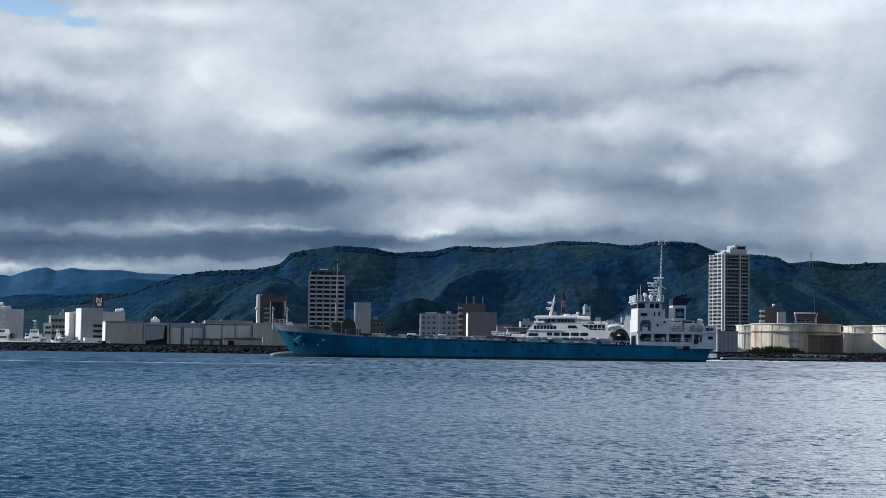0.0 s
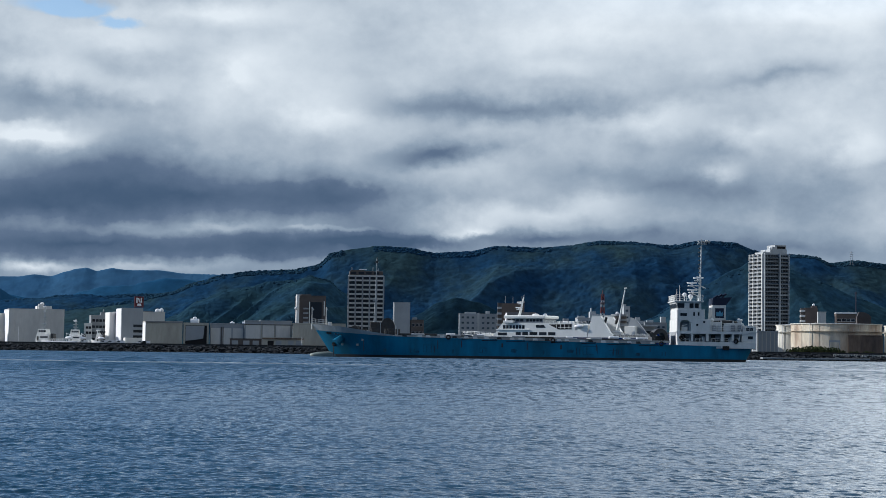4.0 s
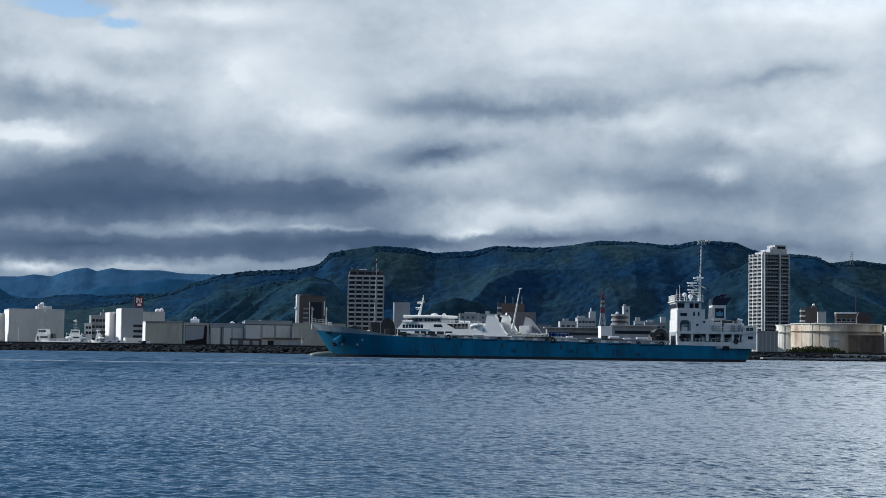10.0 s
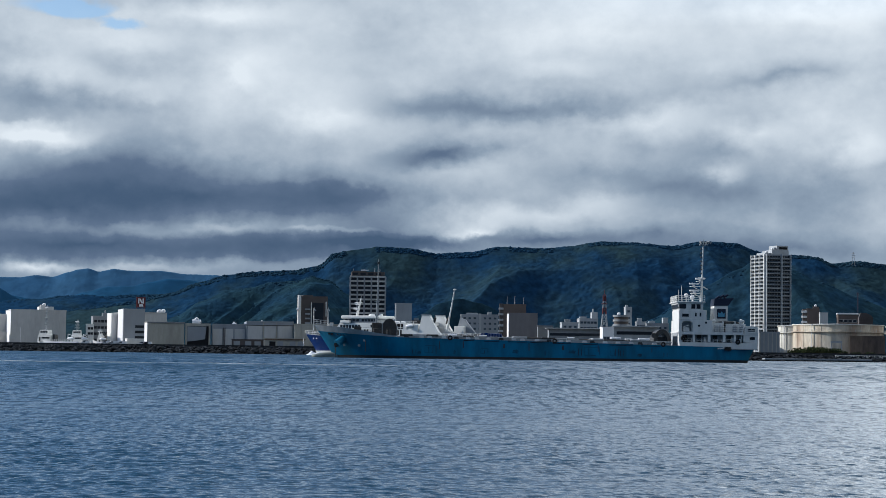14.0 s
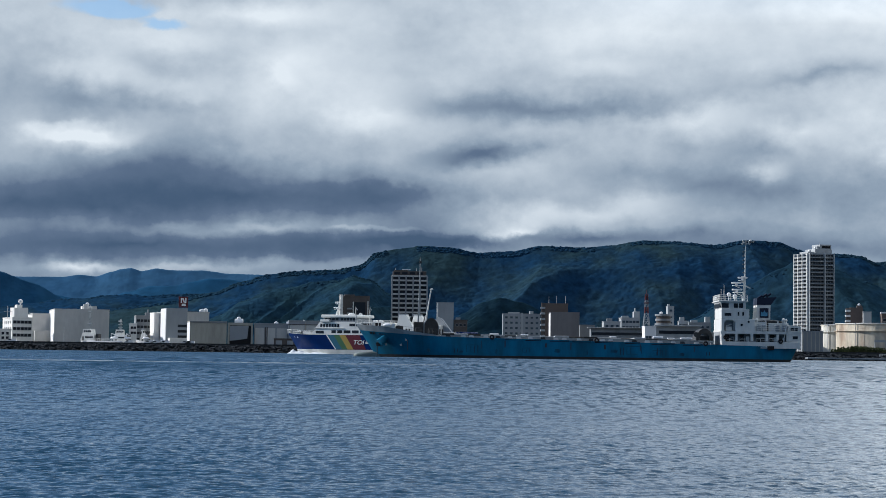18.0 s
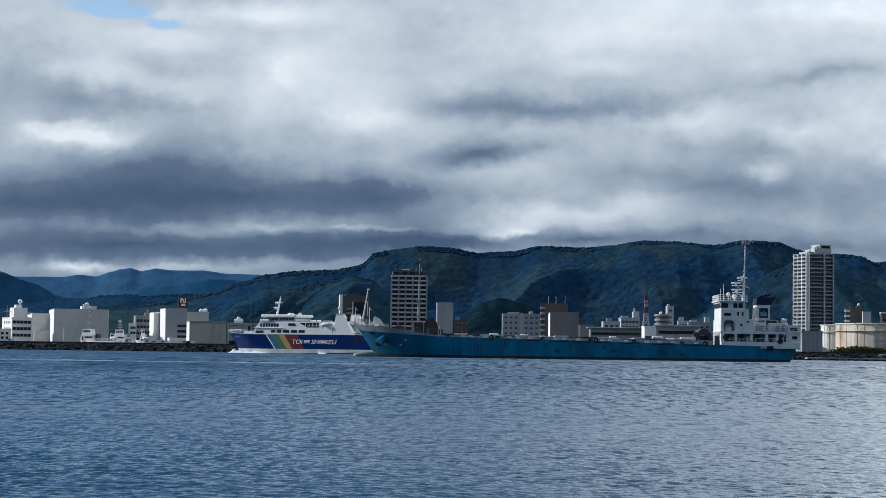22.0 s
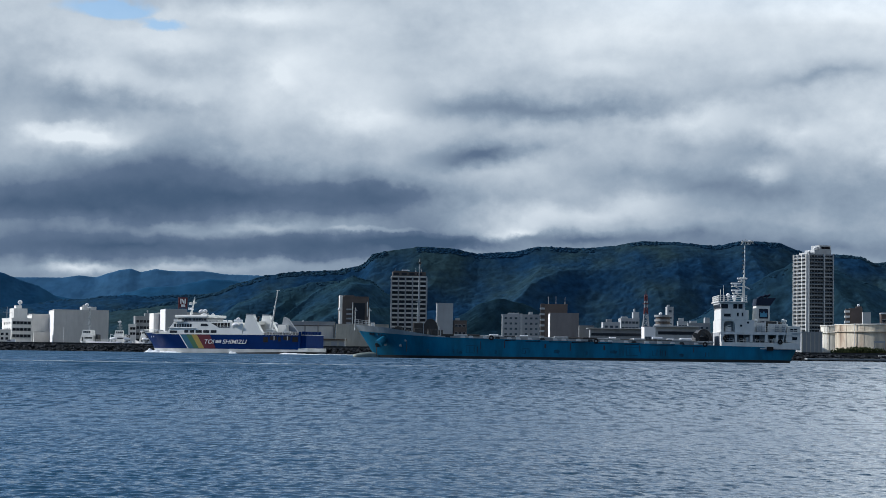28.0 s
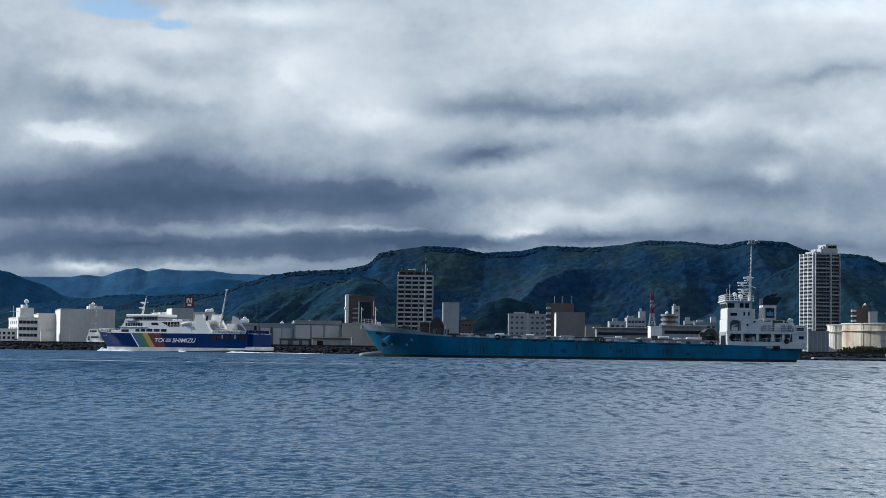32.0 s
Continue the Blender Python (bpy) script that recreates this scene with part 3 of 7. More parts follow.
def build_water():
    """One sheet to the horizon. Fine rows ahead of the camera carry real ripples; beyond them the relief of the material takes over."""
    rng = np.random.default_rng(4)
    radii = np.concatenate(([0.0, 2.0], 2207.0 / np.arange(420.0, 180.0, -0.45), 2207.0 / np.arange(180.0, 60.0, -0.28), 2207.0 / np.arange(60.0, 9.0, -0.2), np.geomspace(248.0, 4950.0, 70)))
    fine = np.radians(np.linspace(-15.5, 15.5, 640))
    rest = np.radians(np.linspace(15.5, 344.5, 60))[1:-1]
    angle = np.concatenate((fine, rest))
    n = len(angle)
    r, a = np.meshgrid(radii[1:], angle, indexing="ij")
    x, y = r * np.sin(a), r * np.cos(a)
    z = np.zeros_like(x)
    step = np.gradient(radii[1:])[:, None] * np.ones((1, n))
    patch = 0.85 + 0.3 * value_noise(x / 3.0, y / 9.0, 77) + 0.25 * value_noise(x / 0.8, y / 2.0, 78)
    for k in range(88):
        ripple = k < 62
        length = 0.05 * (3.8 ** rng.random()) if ripple else 0.35 * (4.0 ** rng.random())
        heading = rng.normal(0.1, 0.62)
        wx, wy = math.sin(heading), math.cos(heading)
        keep = np.clip(length / (2.6 * step) - 0.5, 0, 1)
        phase = (x * wx + y * wy) * 2 * math.pi / length + rng.random() * 6.28 + 2.6 * value_noise(x / (1.6 * length) + k, y / (2.6 * length), k)
        crest = 1 - 2 * np.abs(np.sin(phase / 2)) ** 1.4
        z += keep * patch * (0.0048 if ripple else 0.0010) * length * crest
    offing = np.clip((r - 12) / 40, 0, 1)
    for k in range(30):
        length = 1.5 * (7.0 ** rng.random())
        heading = rng.normal(0.1, 0.62)
        wx, wy = math.sin(heading), math.cos(heading)
        keep = np.clip(length / (2.0 * step) - 0.5, 0, 1)
        phase = (x * wx + y * wy) * 2 * math.pi / length + rng.random() * 6.28 + 2.0 * value_noise(x / (1.2 * length) + k, y / (2.4 * length), k + 130)
        z += keep * offing * 0.0004 * length * np.sin(phase)
    # old wakes cross the water as long low swells
    for line, tilt, tall in ((150.0, 0.03, 0.10), (118.0, -0.05, 0.07), (205.0, 0.06, 0.14)):
        off = (y - line - tilt * x) / (0.012 * line)
        z += tall * np.exp(-off * off) * np.clip(0.5 + value_noise(x / 9 + line, y * 0, 7), 0, 1)
    z[:, len(fine):] *= 0.0
    verts = np.stack((x, y, z), -1).reshape(-1, 3)
    verts = np.vstack((verts, [[0, 0, 0]]))
    rows = len(radii) - 1
    i, j = np.meshgrid(np.arange(rows - 1), np.arange(n), indexing="ij")
    j2 = (j + 1) % n
    quads = np.stack((i * n + j, i * n + j2, (i + 1) * n + j2, (i + 1) * n + j), -1).reshape(-1, 4)
    faces = quads.tolist() + [(rows * n, (q + 1) % n, q) for q in range(n)]
    water = new("water", mesh_from("water", verts.tolist(), faces, [WATER]))
    return tagged(water, "rippled blue grey harbour water reflecting the clouds", "water", kind="structure")


WATER_SHEET = build_water()


def ridge_height(x, knots):
    """Smooth height of a ridge along x, between knots set to the skyline in the camera's view."""
    xs, zs = [k[0] for k in knots], [k[1] for k in knots]
    i = np.clip(np.searchsorted(xs, x) - 1, 0, len(xs) - 2)
    xs, zs = np.array(xs), np.array(zs)
    t = np.clip((x - xs[i]) / (xs[i + 1] - xs[i]), 0, 1)
    t = t * t * (3 - 2 * t) * 0.6 + t * 0.4
    return zs[i] * (1 - t) + zs[i + 1] * t


def hill_surface(x, t, knots, seed, spur, depth, relief=1.0):
    """Height at x and at the fraction t of the way from the foot to the ridge: spurs and ravines run down from the ridge."""
    lean = x + (1 - t) * (60 * value_noise(x / 420, t * 0, seed + 5) - 190 * np.clip((x - 300) / 450, -1, 1))
    spurs = 1 - np.abs(value_noise(lean / spur, t * 0.8, seed)) * 1.6
    spurs2 = 1 - np.abs(value_noise(lean / (spur * 0.37) + 9, t * 1.6, seed + 1)) * 1.6
    lower = np.clip(t + (1 - t) * t * relief * (0.72 * spurs + 0.22 * spurs2 - 0.38), 0, 1)
    crest = ridge_height(x + (1 - t) * 25 * value_noise(x / 200, t * 2, seed + 2), knots)
    if relief < 0.2:
        # far ranges: the summits melt into one even slope further down
        even = sum(ridge_height(x + d, knots) for d in range(-240, 241, 60)) / 9
        crest = even + (crest - even) * t ** 4
    return crest * (lower ** 0.95) + (1 - t) * t * (depth * value_noise(x / 40, t * 12, seed + 3) + 0.55 * depth * value_noise(x / 14, t * 30, seed + 6) + 0.3 * depth * value_noise(x / 6, t * 62, seed + 7))


def build_hill(name, label, knots, x0, x1, y0, y1, seed, mat, spur=190.0, nx=1250, ny=180, depth=5.0, canopy=1.5, relief=1.0):
    xs = np.linspace(x0, x1, nx)
    ts = np.concatenate((np.linspace(0, 1, ny), [1.06, 1.5]))
    t, x = np.meshgrid(ts, xs, indexing="ij")
    front = np.minimum(t, 1.0)
    z = hill_surface(x, front, knots, seed, spur, depth, relief)
    if canopy:
        # crowns of the trees, as a closed rolling canopy
        cell = value_noise(x / 9.0 + 0.6 * value_noise(x / 26, t * 22, seed + 31), t * 30 + 0.6 * value_noise(x / 19, t * 25, seed + 35), seed + 30)
        small = value_noise(x / 4.2 + 0.5 * cell, t * 64, seed + 32)
        z = z + canopy * (np.sqrt(np.abs(cell)) + 0.5 * np.sqrt(np.abs(small))) * (0.55 + 0.45 * value_noise(x / 60, t * 7, seed + 33))
    z = np.where(t > 1.4, 0.0, np.where(t > 1.0, z * 0.97, z))
    # the sheet narrows towards the foot as the view does
    y = y0 + (y1 - y0) * t
    verts = np.stack((x * (0.35 + 0.65 * y / y1), y, z), -1).reshape(-1, 3)
    i, j = np.meshgrid(np.arange(len(ts) - 1), np.arange(nx - 1), indexing="ij")
    quads = np.stack((i * nx + j, i * nx + j + 1, (i + 1) * nx + j + 1, (i + 1) * nx + j), -1).reshape(-1, 4)
    return tagged(new(name, mesh_from(name, verts.tolist(), quads.tolist(), [mat])), label, "hill", kind="structure")


def build_woods(name, label, knots, x0, x1, y0, y1, seed, mat, count, size, spur=190.0, depth=10.0, only_crest=0.4, relief=1.0):
    """Tree crowns over a hillside: thousands of small uneven clumps, dense along the crest, thinner on the grassy spurs."""
    rng = np.random.default_rng(seed + 40)
    x = rng.uniform(x0, x1, count)
    t = np.where(rng.random(count) < only_crest, rng.uniform(0.955, 1.0, count), rng.random(count) ** 0.8)
    bare = value_noise(x / 130, t * 3.5, seed + 11) + 0.5 * value_noise(x / 45, t * 9, seed + 12)
    keep = np.where(t < 0.955, bare < 0.05, value_noise(x / 34, t * 0, seed + 13) > -0.7)
    x, t = x[keep], t[keep]
    n = len(x)
    z = hill_surface(x, t, knots, seed, spur, depth, relief)
    y = y0 + (y1 - y0) * t
    x = x * (0.35 + 0.65 * y / y1)
    bm = bmesh.new()
    bmesh.ops.create_icosphere(bm, subdivisions=1, radius=1.0)
    ball_v = np.array([v.co[:] for v in bm.verts])
    ball_f = np.array([[v.index for v in f.verts] for f in bm.faces])
    bm.free()
    s = size * rng.lognormal(0, 0.28, n)
    jit = 1 + rng.uniform(-0.13, 0.13, (n, len(ball_v), 1))
    v = ball_v[None] * jit * np.stack((s * rng.uniform(0.9, 1.5, n), s, s * rng.uniform(0.55, 0.8, n)), -1)[:, None, :]
    v = v + np.stack((x, y, z - s * np.where(t > 0.95, 0.1, 0.42)), -1)[:, None, :]
    f = ball_f[None] + (np.arange(n) * len(ball_v))[:, None, None]
    me = mesh_from(name, v.reshape(-1, 3).tolist(), f.reshape(-1, 3).tolist(), [mat])
    return tagged(new(name, me), label, "trees", kind="stuff")


MAIN_RIDGE = [
    (-842, 38),
    (-723, 59),
    (-633, 76),
    (-553, 87),
    (-484, 104),
    (-434, 123),
    (-384, 137),
    (-344, 143),
    (-264, 147),
    (-224, 155),
    (-194, 179),
    (-159, 185),
    (-116, 190),
    (-64, 189),
    (-14, 179),
    (46, 183),
    (96, 193),
    (176, 191),
    (227, 196),
    (279, 205),
    (332, 204),
    (407, 199),
    (457, 208),
    (517, 205),
    (550, 192),
    (578, 181),
    (618, 186),
    (658, 183),
    (688, 171),
    (733, 176),
    (786, 171),
    (858, 175),
    (959, 167),
    (1019, 153),
]
build_hill("hill_main", "long steep wooded hill behind the town, dark green tinted haze blue, lighter grassy spurs", MAIN_RIDGE, -1150, 1150, 3140, 3400, 3, HAZED_HILLSIDE, depth=8.0, canopy=2.0, relief=0.85)
build_woods("woods", "dense dark green woodland, tinted haze blue, covering the long hill", MAIN_RIDGE, -900, 960, 3140, 3400, 3, HAZED_WOODS, 5200, 2.5, depth=8.0, only_crest=1.0, relief=0.85)

SPUR_RIDGE = [
    (228, 19),
    (292, 40),
    (338, 63),
    (383, 91),
    (429, 120),
    (475, 144),
    (507, 161),
    (530, 159),
    (562, 147),
    (613, 127),
    (668, 104),
    (723, 84),
    (788, 65),
    (898, 34),
]
build_hill("hill_spur", "broad grassy green spur in front of the long hill", SPUR_RIDGE, 236.92, 897.84, 2940, 3120, 33, HAZED_SPUR, spur=150.0, nx=420, ny=110, depth=6.0, canopy=1.4, relief=1.2)

LEFT_SPUR = [
    (-534, 9),
    (-479, 34),
    (-434, 58),
    (-398, 81),
    (-352, 99),
    (-315, 104),
    (-279, 115),
    (-242, 117),
    (-215, 125),
    (-187, 119),
    (-159, 98),
    (-122, 76),
    (-75, 44),
    (-20, 16),
]
build_hill("hill_shoulder", "green wooded shoulder below the crest of the long hill", LEFT_SPUR, -533.90, -20.05, 2940, 3120, 52, HAZED_SPUR, spur=90.0, nx=520, ny=150, depth=9.0, canopy=2.4, relief=1.4)

build_woods("shoulder_woods", "dark trees along the top of the green shoulder", LEFT_SPUR, -506.38, -38.41, 2940, 3120, 52, HAZED_WOODS, 260, 2.2, spur=90.0, depth=9.0, only_crest=0.9, relief=1.4)
build_woods("spur_woods", "dark trees along the top of the grassy spur", SPUR_RIDGE, 255.27, 879.48, 2940, 3120, 33, HAZED_WOODS, 150, 2.0, spur=150.0, depth=6.0, only_crest=0.9, relief=1.2)

KNOLL_RIDGE = [
    (-85, 22),
    (-60, 42),
    (-35, 62),
    (-5, 80),
    (22, 87),
    (55, 80),
    (110, 56),
    (165, 22),
]
build_hill("hill_knoll", "small grassy green knoll at the foot of the long hill", KNOLL_RIDGE, -85, 165, 2890, 2930, 71, HAZED_SPUR, spur=120.0, nx=220, ny=80, depth=4.0, canopy=1.2, relief=0.6)

LOW_RIDGE = [
    (-1150, 52),
    (-1007, 66),
    (-911, 74),
    (-840, 84),
    (-787, 92),
    (-745, 94),
    (-703, 100),
    (-662, 102),
    (-630, 99),
    (-578, 104),
    (-505, 106),
    (-453, 106),
    (-379, 98),
    (-274, 69),
]
build_hill("hill_low", "low dark wooded spur in front of the blue mountains", LOW_RIDGE, -1150, -80, 3280, 3550, 8, HAZED_HILLSIDE, spur=110.0, nx=420, ny=110, canopy=2.2)
build_woods("low_woods", "dark woodland on the low spur", LOW_RIDGE, -1050, -150, 3280, 3550, 8, HAZED_WOODS, 2200, 2.6, spur=110.0, only_crest=0.8)

LEFT_RIDGE = [
    (-1300, 170),
    (-1150, 168),
    (-1040, 164),
    (-975, 160),
    (-949, 149),
    (-875, 125),
    (-820, 99),
    (-750, 74),
    (-660, 40),
    (-600, 12),
]
build_hill("hill_left", "smooth forested hill beyond the low spur, painted a dim haze blue", LEFT_RIDGE, -1300, -600, 3560, 3700, 61, MID_HAZE_WOODS, spur=260.0, nx=300, ny=70, depth=4.0, canopy=1.6, relief=0.6)

MID_RIDGE = [
    (-1250, 129),
    (-1064, 137),
    (-957, 120),
    (-883, 109),
    (-822, 112),
    (-774, 126),
    (-731, 138),
    (-676, 140),
    (-640, 149),
    (-597, 157),
    (-554, 155),
    (-493, 145),
    (-407, 128),
    (-272, 105),
]
build_hill("mountain_mid", "forested ridge in the distance, painted a dim haze blue", MID_RIDGE, -1500, -100, 3850, 4150, 14, MID_HAZE_WOODS, spur=420.0, nx=500, ny=60, depth=8.0, canopy=1.0, relief=0.0)

FAR_RIDGE = [
    (-1516, 160),
    (-1218, 171),
    (-1176, 178),
    (-1054, 179),
    (-1010, 185),
    (-970, 181),
    (-931, 193),
    (-908, 200),
    (-884, 203),
    (-856, 195),
    (-817, 202),
    (-775, 198),
    (-705, 199),
    (-635, 191),
    (-565, 190),
    (-494, 181),
    (-312, 176),
]
build_hill("mountain_far", "mountain range under the cloud bank, painted haze blue", FAR_RIDGE, -1700, 200, 4450, 4750, 21, FAR_HAZE_WOODS, spur=600.0, nx=700, ny=60, depth=9.0, canopy=1.4, relief=0.0)


def build_land():
    """The low land of the port, with its edge to the water, out to the foot of the hills."""
    bm = bmesh.new()
    add_box(bm, -1500, 1500, 886, 4900, -2.0, 3.2)
    land = part("ground", bm, LAND)
    tagged(land, "flat grey port land behind a stone embankment", "ground", kind="structure")

    rng = np.random.default_rng(9)
    bm = bmesh.new()
    bmesh.ops.create_icosphere(bm, subdivisions=1, radius=1.0)
    ball_v = np.array([v.co[:] for v in bm.verts])
    ball_f = np.array([[v.index for v in f.verts] for f in bm.faces])
    bm.free()
    n = 5200
    x = rng.uniform(-420, 420, n)
    t = rng.random(n)
    s = rng.uniform(0.5, 1.15, n)
    jit = 1 + rng.uniform(-0.35, 0.25, (n, len(ball_v), 1))
    v = ball_v[None] * jit * np.stack((s * 1.25, s, s * 0.75), -1)[:, None, :]
    v = v + np.stack((x, 879.5 + 7 * t, -0.4 + 3.3 * t + rng.uniform(-0.25, 0.3, n)), -1)[:, None, :]
    f = ball_f[None] + (np.arange(n) * len(ball_v))[:, None, None]
    me = mesh_from("rock_embankment", v.reshape(-1, 3).tolist(), f.reshape(-1, 3).tolist(), [ROCK], smooth=False)
    tagged(new("rock_embankment", me), "dark tumbled boulders piled along the waterline", "embankment", kind="stuff")
    wall = part("quay_wall", box(-420, 420, 886.3, 887.3, 2.4, 3.95), DARK_CONCRETE)
    tagged(wall, "low dark concrete parapet on top of the boulders", "wall", kind="structure")


build_land()


def build_wake_line():
    """Broken flecks of foam left by a passing boat, in a thin line across the harbour."""
    rng = random.Random(12)
    bm = bmesh.new()
    for i in range(520):
        x = -40 + 37 * rng.random() if i < 360 else 3 + 36 * rng.random()
        y = 108 + 0.06 * x + rng.uniform(-0.5, 0.5) + (5 if i % 4 == 0 else 0)
        half = rng.uniform(0.15, 1.0)
        add_box(bm, x - half, x + half, y - 0.06, y + 0.06, -0.05, rng.uniform(0.008, 0.026))
    foam = part("wake_foam", bm, FOAM)
    tagged(foam, "thin broken line of pale foam on the water", "foam", kind="stuff")


build_wake_line()


# ---- the moored cargo ship ----
def hull_strip(length, beam, stem, end, run, low, high, rows=5, cols=60, stern_run=16.0, stern_width=0.8, fair=1.0):
    """Both sides of a hull between two heights; the sides close on the stem. stem, end and run are functions of the height, low and high of the place along the ship."""
    bm = bmesh.new()
    us = [(i / cols) ** 1.6 for i in range(cols + 1)]
    for side in (-1, 1):
        grid = []
        for u in us:
            column = []
            for r in range(rows + 1):
                z0, z1 = low(u * length), high(u * length)
                z = z0 + (z1 - z0) * r / rows
                x = stem(z) + u * (end(z) - stem(z))
                t = min(1.0, max(0.0, (x - stem(z)) / run(z)))
                b = 0.5 * beam * (1 - (1 - t) ** 2) ** fair
                s = min(1.0, (end(z) - x) / stern_run)
                b *= stern_width + (1 - stern_width) * (1 - (1 - s) ** 2)
                column.append(bm.verts.new((x, side * b, z)))
            grid.append(column)
        for i in range(cols):
            for r in range(rows):
                q = (grid[i][r], grid[i + 1][r], grid[i + 1][r + 1], grid[i][r + 1])
                bm.faces.new(q if side < 0 else q[::-1]).smooth = True
        if side < 0:
            port = grid
    for r in range(rows):  # the transom
        bm.faces.new((port[-1][r], grid[-1][r], grid[-1][r + 1], port[-1][r + 1]))
    bmesh.ops.remove_doubles(bm, verts=bm.verts, dist=0.001)
    return bm


def deck_plate(length, beam, stem, end, run, height, x0, x1, cols=30, stern_run=16.0, stern_width=0.8, fair=1.0, thick=0.1, inset=0.05):
    """A deck that fills the hull at its height between x0 and x1."""
    bm = bmesh.new()
    last = None
    for i in range(cols + 1):
        x = x0 + (x1 - x0) * i / cols
        z = height(x)
        t = min(1.0, max(0.0, (x - stem(z)) / run(z)))
        b = 0.5 * beam * (1 - (1 - t) ** 2) ** fair
        s = min(1.0, max(0.0, (end(z) - x) / stern_run))
        b = max(0.02, b * (stern_width + (1 - stern_width) * (1 - (1 - s) ** 2)) - inset)
        ring = [bm.verts.new(p) for p in ((x, -b, z), (x, b, z), (x, b, z - thick), (x, -b, z - thick))]
        if last:
            for k in range(4):
                bm.faces.new((last[k], ring[k], ring[(k + 1) % 4], last[(k + 1) % 4]))
        else:
            bm.faces.new(ring[::-1])
        last = ring
    bm.faces.new(last)
    bmesh.ops.recalc_face_normals(bm, faces=bm.faces)
    return bm


def rail(points, height, levels=2, gap=1.5, r=0.03):
    """A rail of posts and bars along a line of deck points."""
    bm = bmesh.new()
    for a, b in zip(points, points[1:]):
        a, b = Vector(a), Vector(b)
        n = max(1, round((b - a).length / gap))
        for i in range(n + 1):
            p = a.lerp(b, i / n)
            add_rod(bm, p, p + Vector((0, 0, height)), r, sides=5)
        for k in range(1, levels + 1):
            up = Vector((0, 0, height * k / levels))
            add_rod(bm, a + up, b + up, r, sides=5)
    return bm


SHIP_L, SHIP_B = 76.9, 12.4


def ship_stem(z):
    return 3.7 - 0.66 * z if z > 0 else 3.7


def ship_end(z):
    return SHIP_L - 1.2 + 0.45 * min(z, 2.7)


def ship_run(z):
    return 17.0 - 1.0 * z


def ship_sheer(x):
    """Top of the blue plating."""
    fore = max(0.0, 1 - x / 15.0)
    return 3.9 - 1.32 * x / SHIP_L + 0.75 * fore ** 1.5


def tyre_mesh(r, thick):
    """A tyre hung flat against a side, looking along -y."""
    bm = bmesh.new()
    n, k = 16, 8
    rings = []
    for i in range(n):
        a = 2 * math.pi * i / n
        rings.append([bm.verts.new(((r + thick * math.cos(b)) * math.cos(a), thick * math.sin(b), (r + thick * math.cos(b)) * math.sin(a))) for b in (2 * math.pi * j / k for j in range(k))])
    for i in range(n):
        for j in range(k):
            f = bm.faces.new((rings[i][j], rings[(i + 1) % n][j], rings[(i + 1) % n][(j + 1) % k], rings[i][(j + 1) % k]))
            f.smooth = True
    bmesh.ops.recalc_face_normals(bm, faces=bm.faces)
    return bm


def hump(x0, x1, z0, z1, y0, y1):
    """A housing with a rounded top, seen from the side."""
    pts = [(x0, z0), (x1, z0)]
    cx, rx, rz = (x0 + x1) / 2, (x1 - x0) / 2, (z1 - z0) * 0.72
    for i in range(11):
        a = math.pi * i / 10
        pts.append((cx + rx * math.cos(a), z1 - rz + rz * math.sin(a)))
    return prism(pts, y0, y1)


def arch(x0, x1, z0, z1, y0, y1):
    """A bent frame, open below, with a smaller arch inside it."""
    cx, rx, tall = (x0 + x1) / 2, (x1 - x0) / 2, z1 - z0
    outer = [(cx + rx * math.cos(math.pi * i / 14), z0 + tall * math.sin(math.pi * i / 14)) for i in range(15)]
    inner = [(cx + rx * 0.62 * math.cos(math.pi * i / 14), z0 + tall * 0.66 * math.sin(math.pi * i / 14)) for i in range(15)]
    bm = bmesh.new()
    for i in range(14):
        add_prism(bm, [outer[i], outer[i + 1], inner[i + 1], inner[i]], y0, y1)
    add_box(bm, cx - rx * 0.5, cx + rx * 0.5, y0 + 1.0, y0 + 1.2, z0, z0 + tall * 0.4)
    return bm


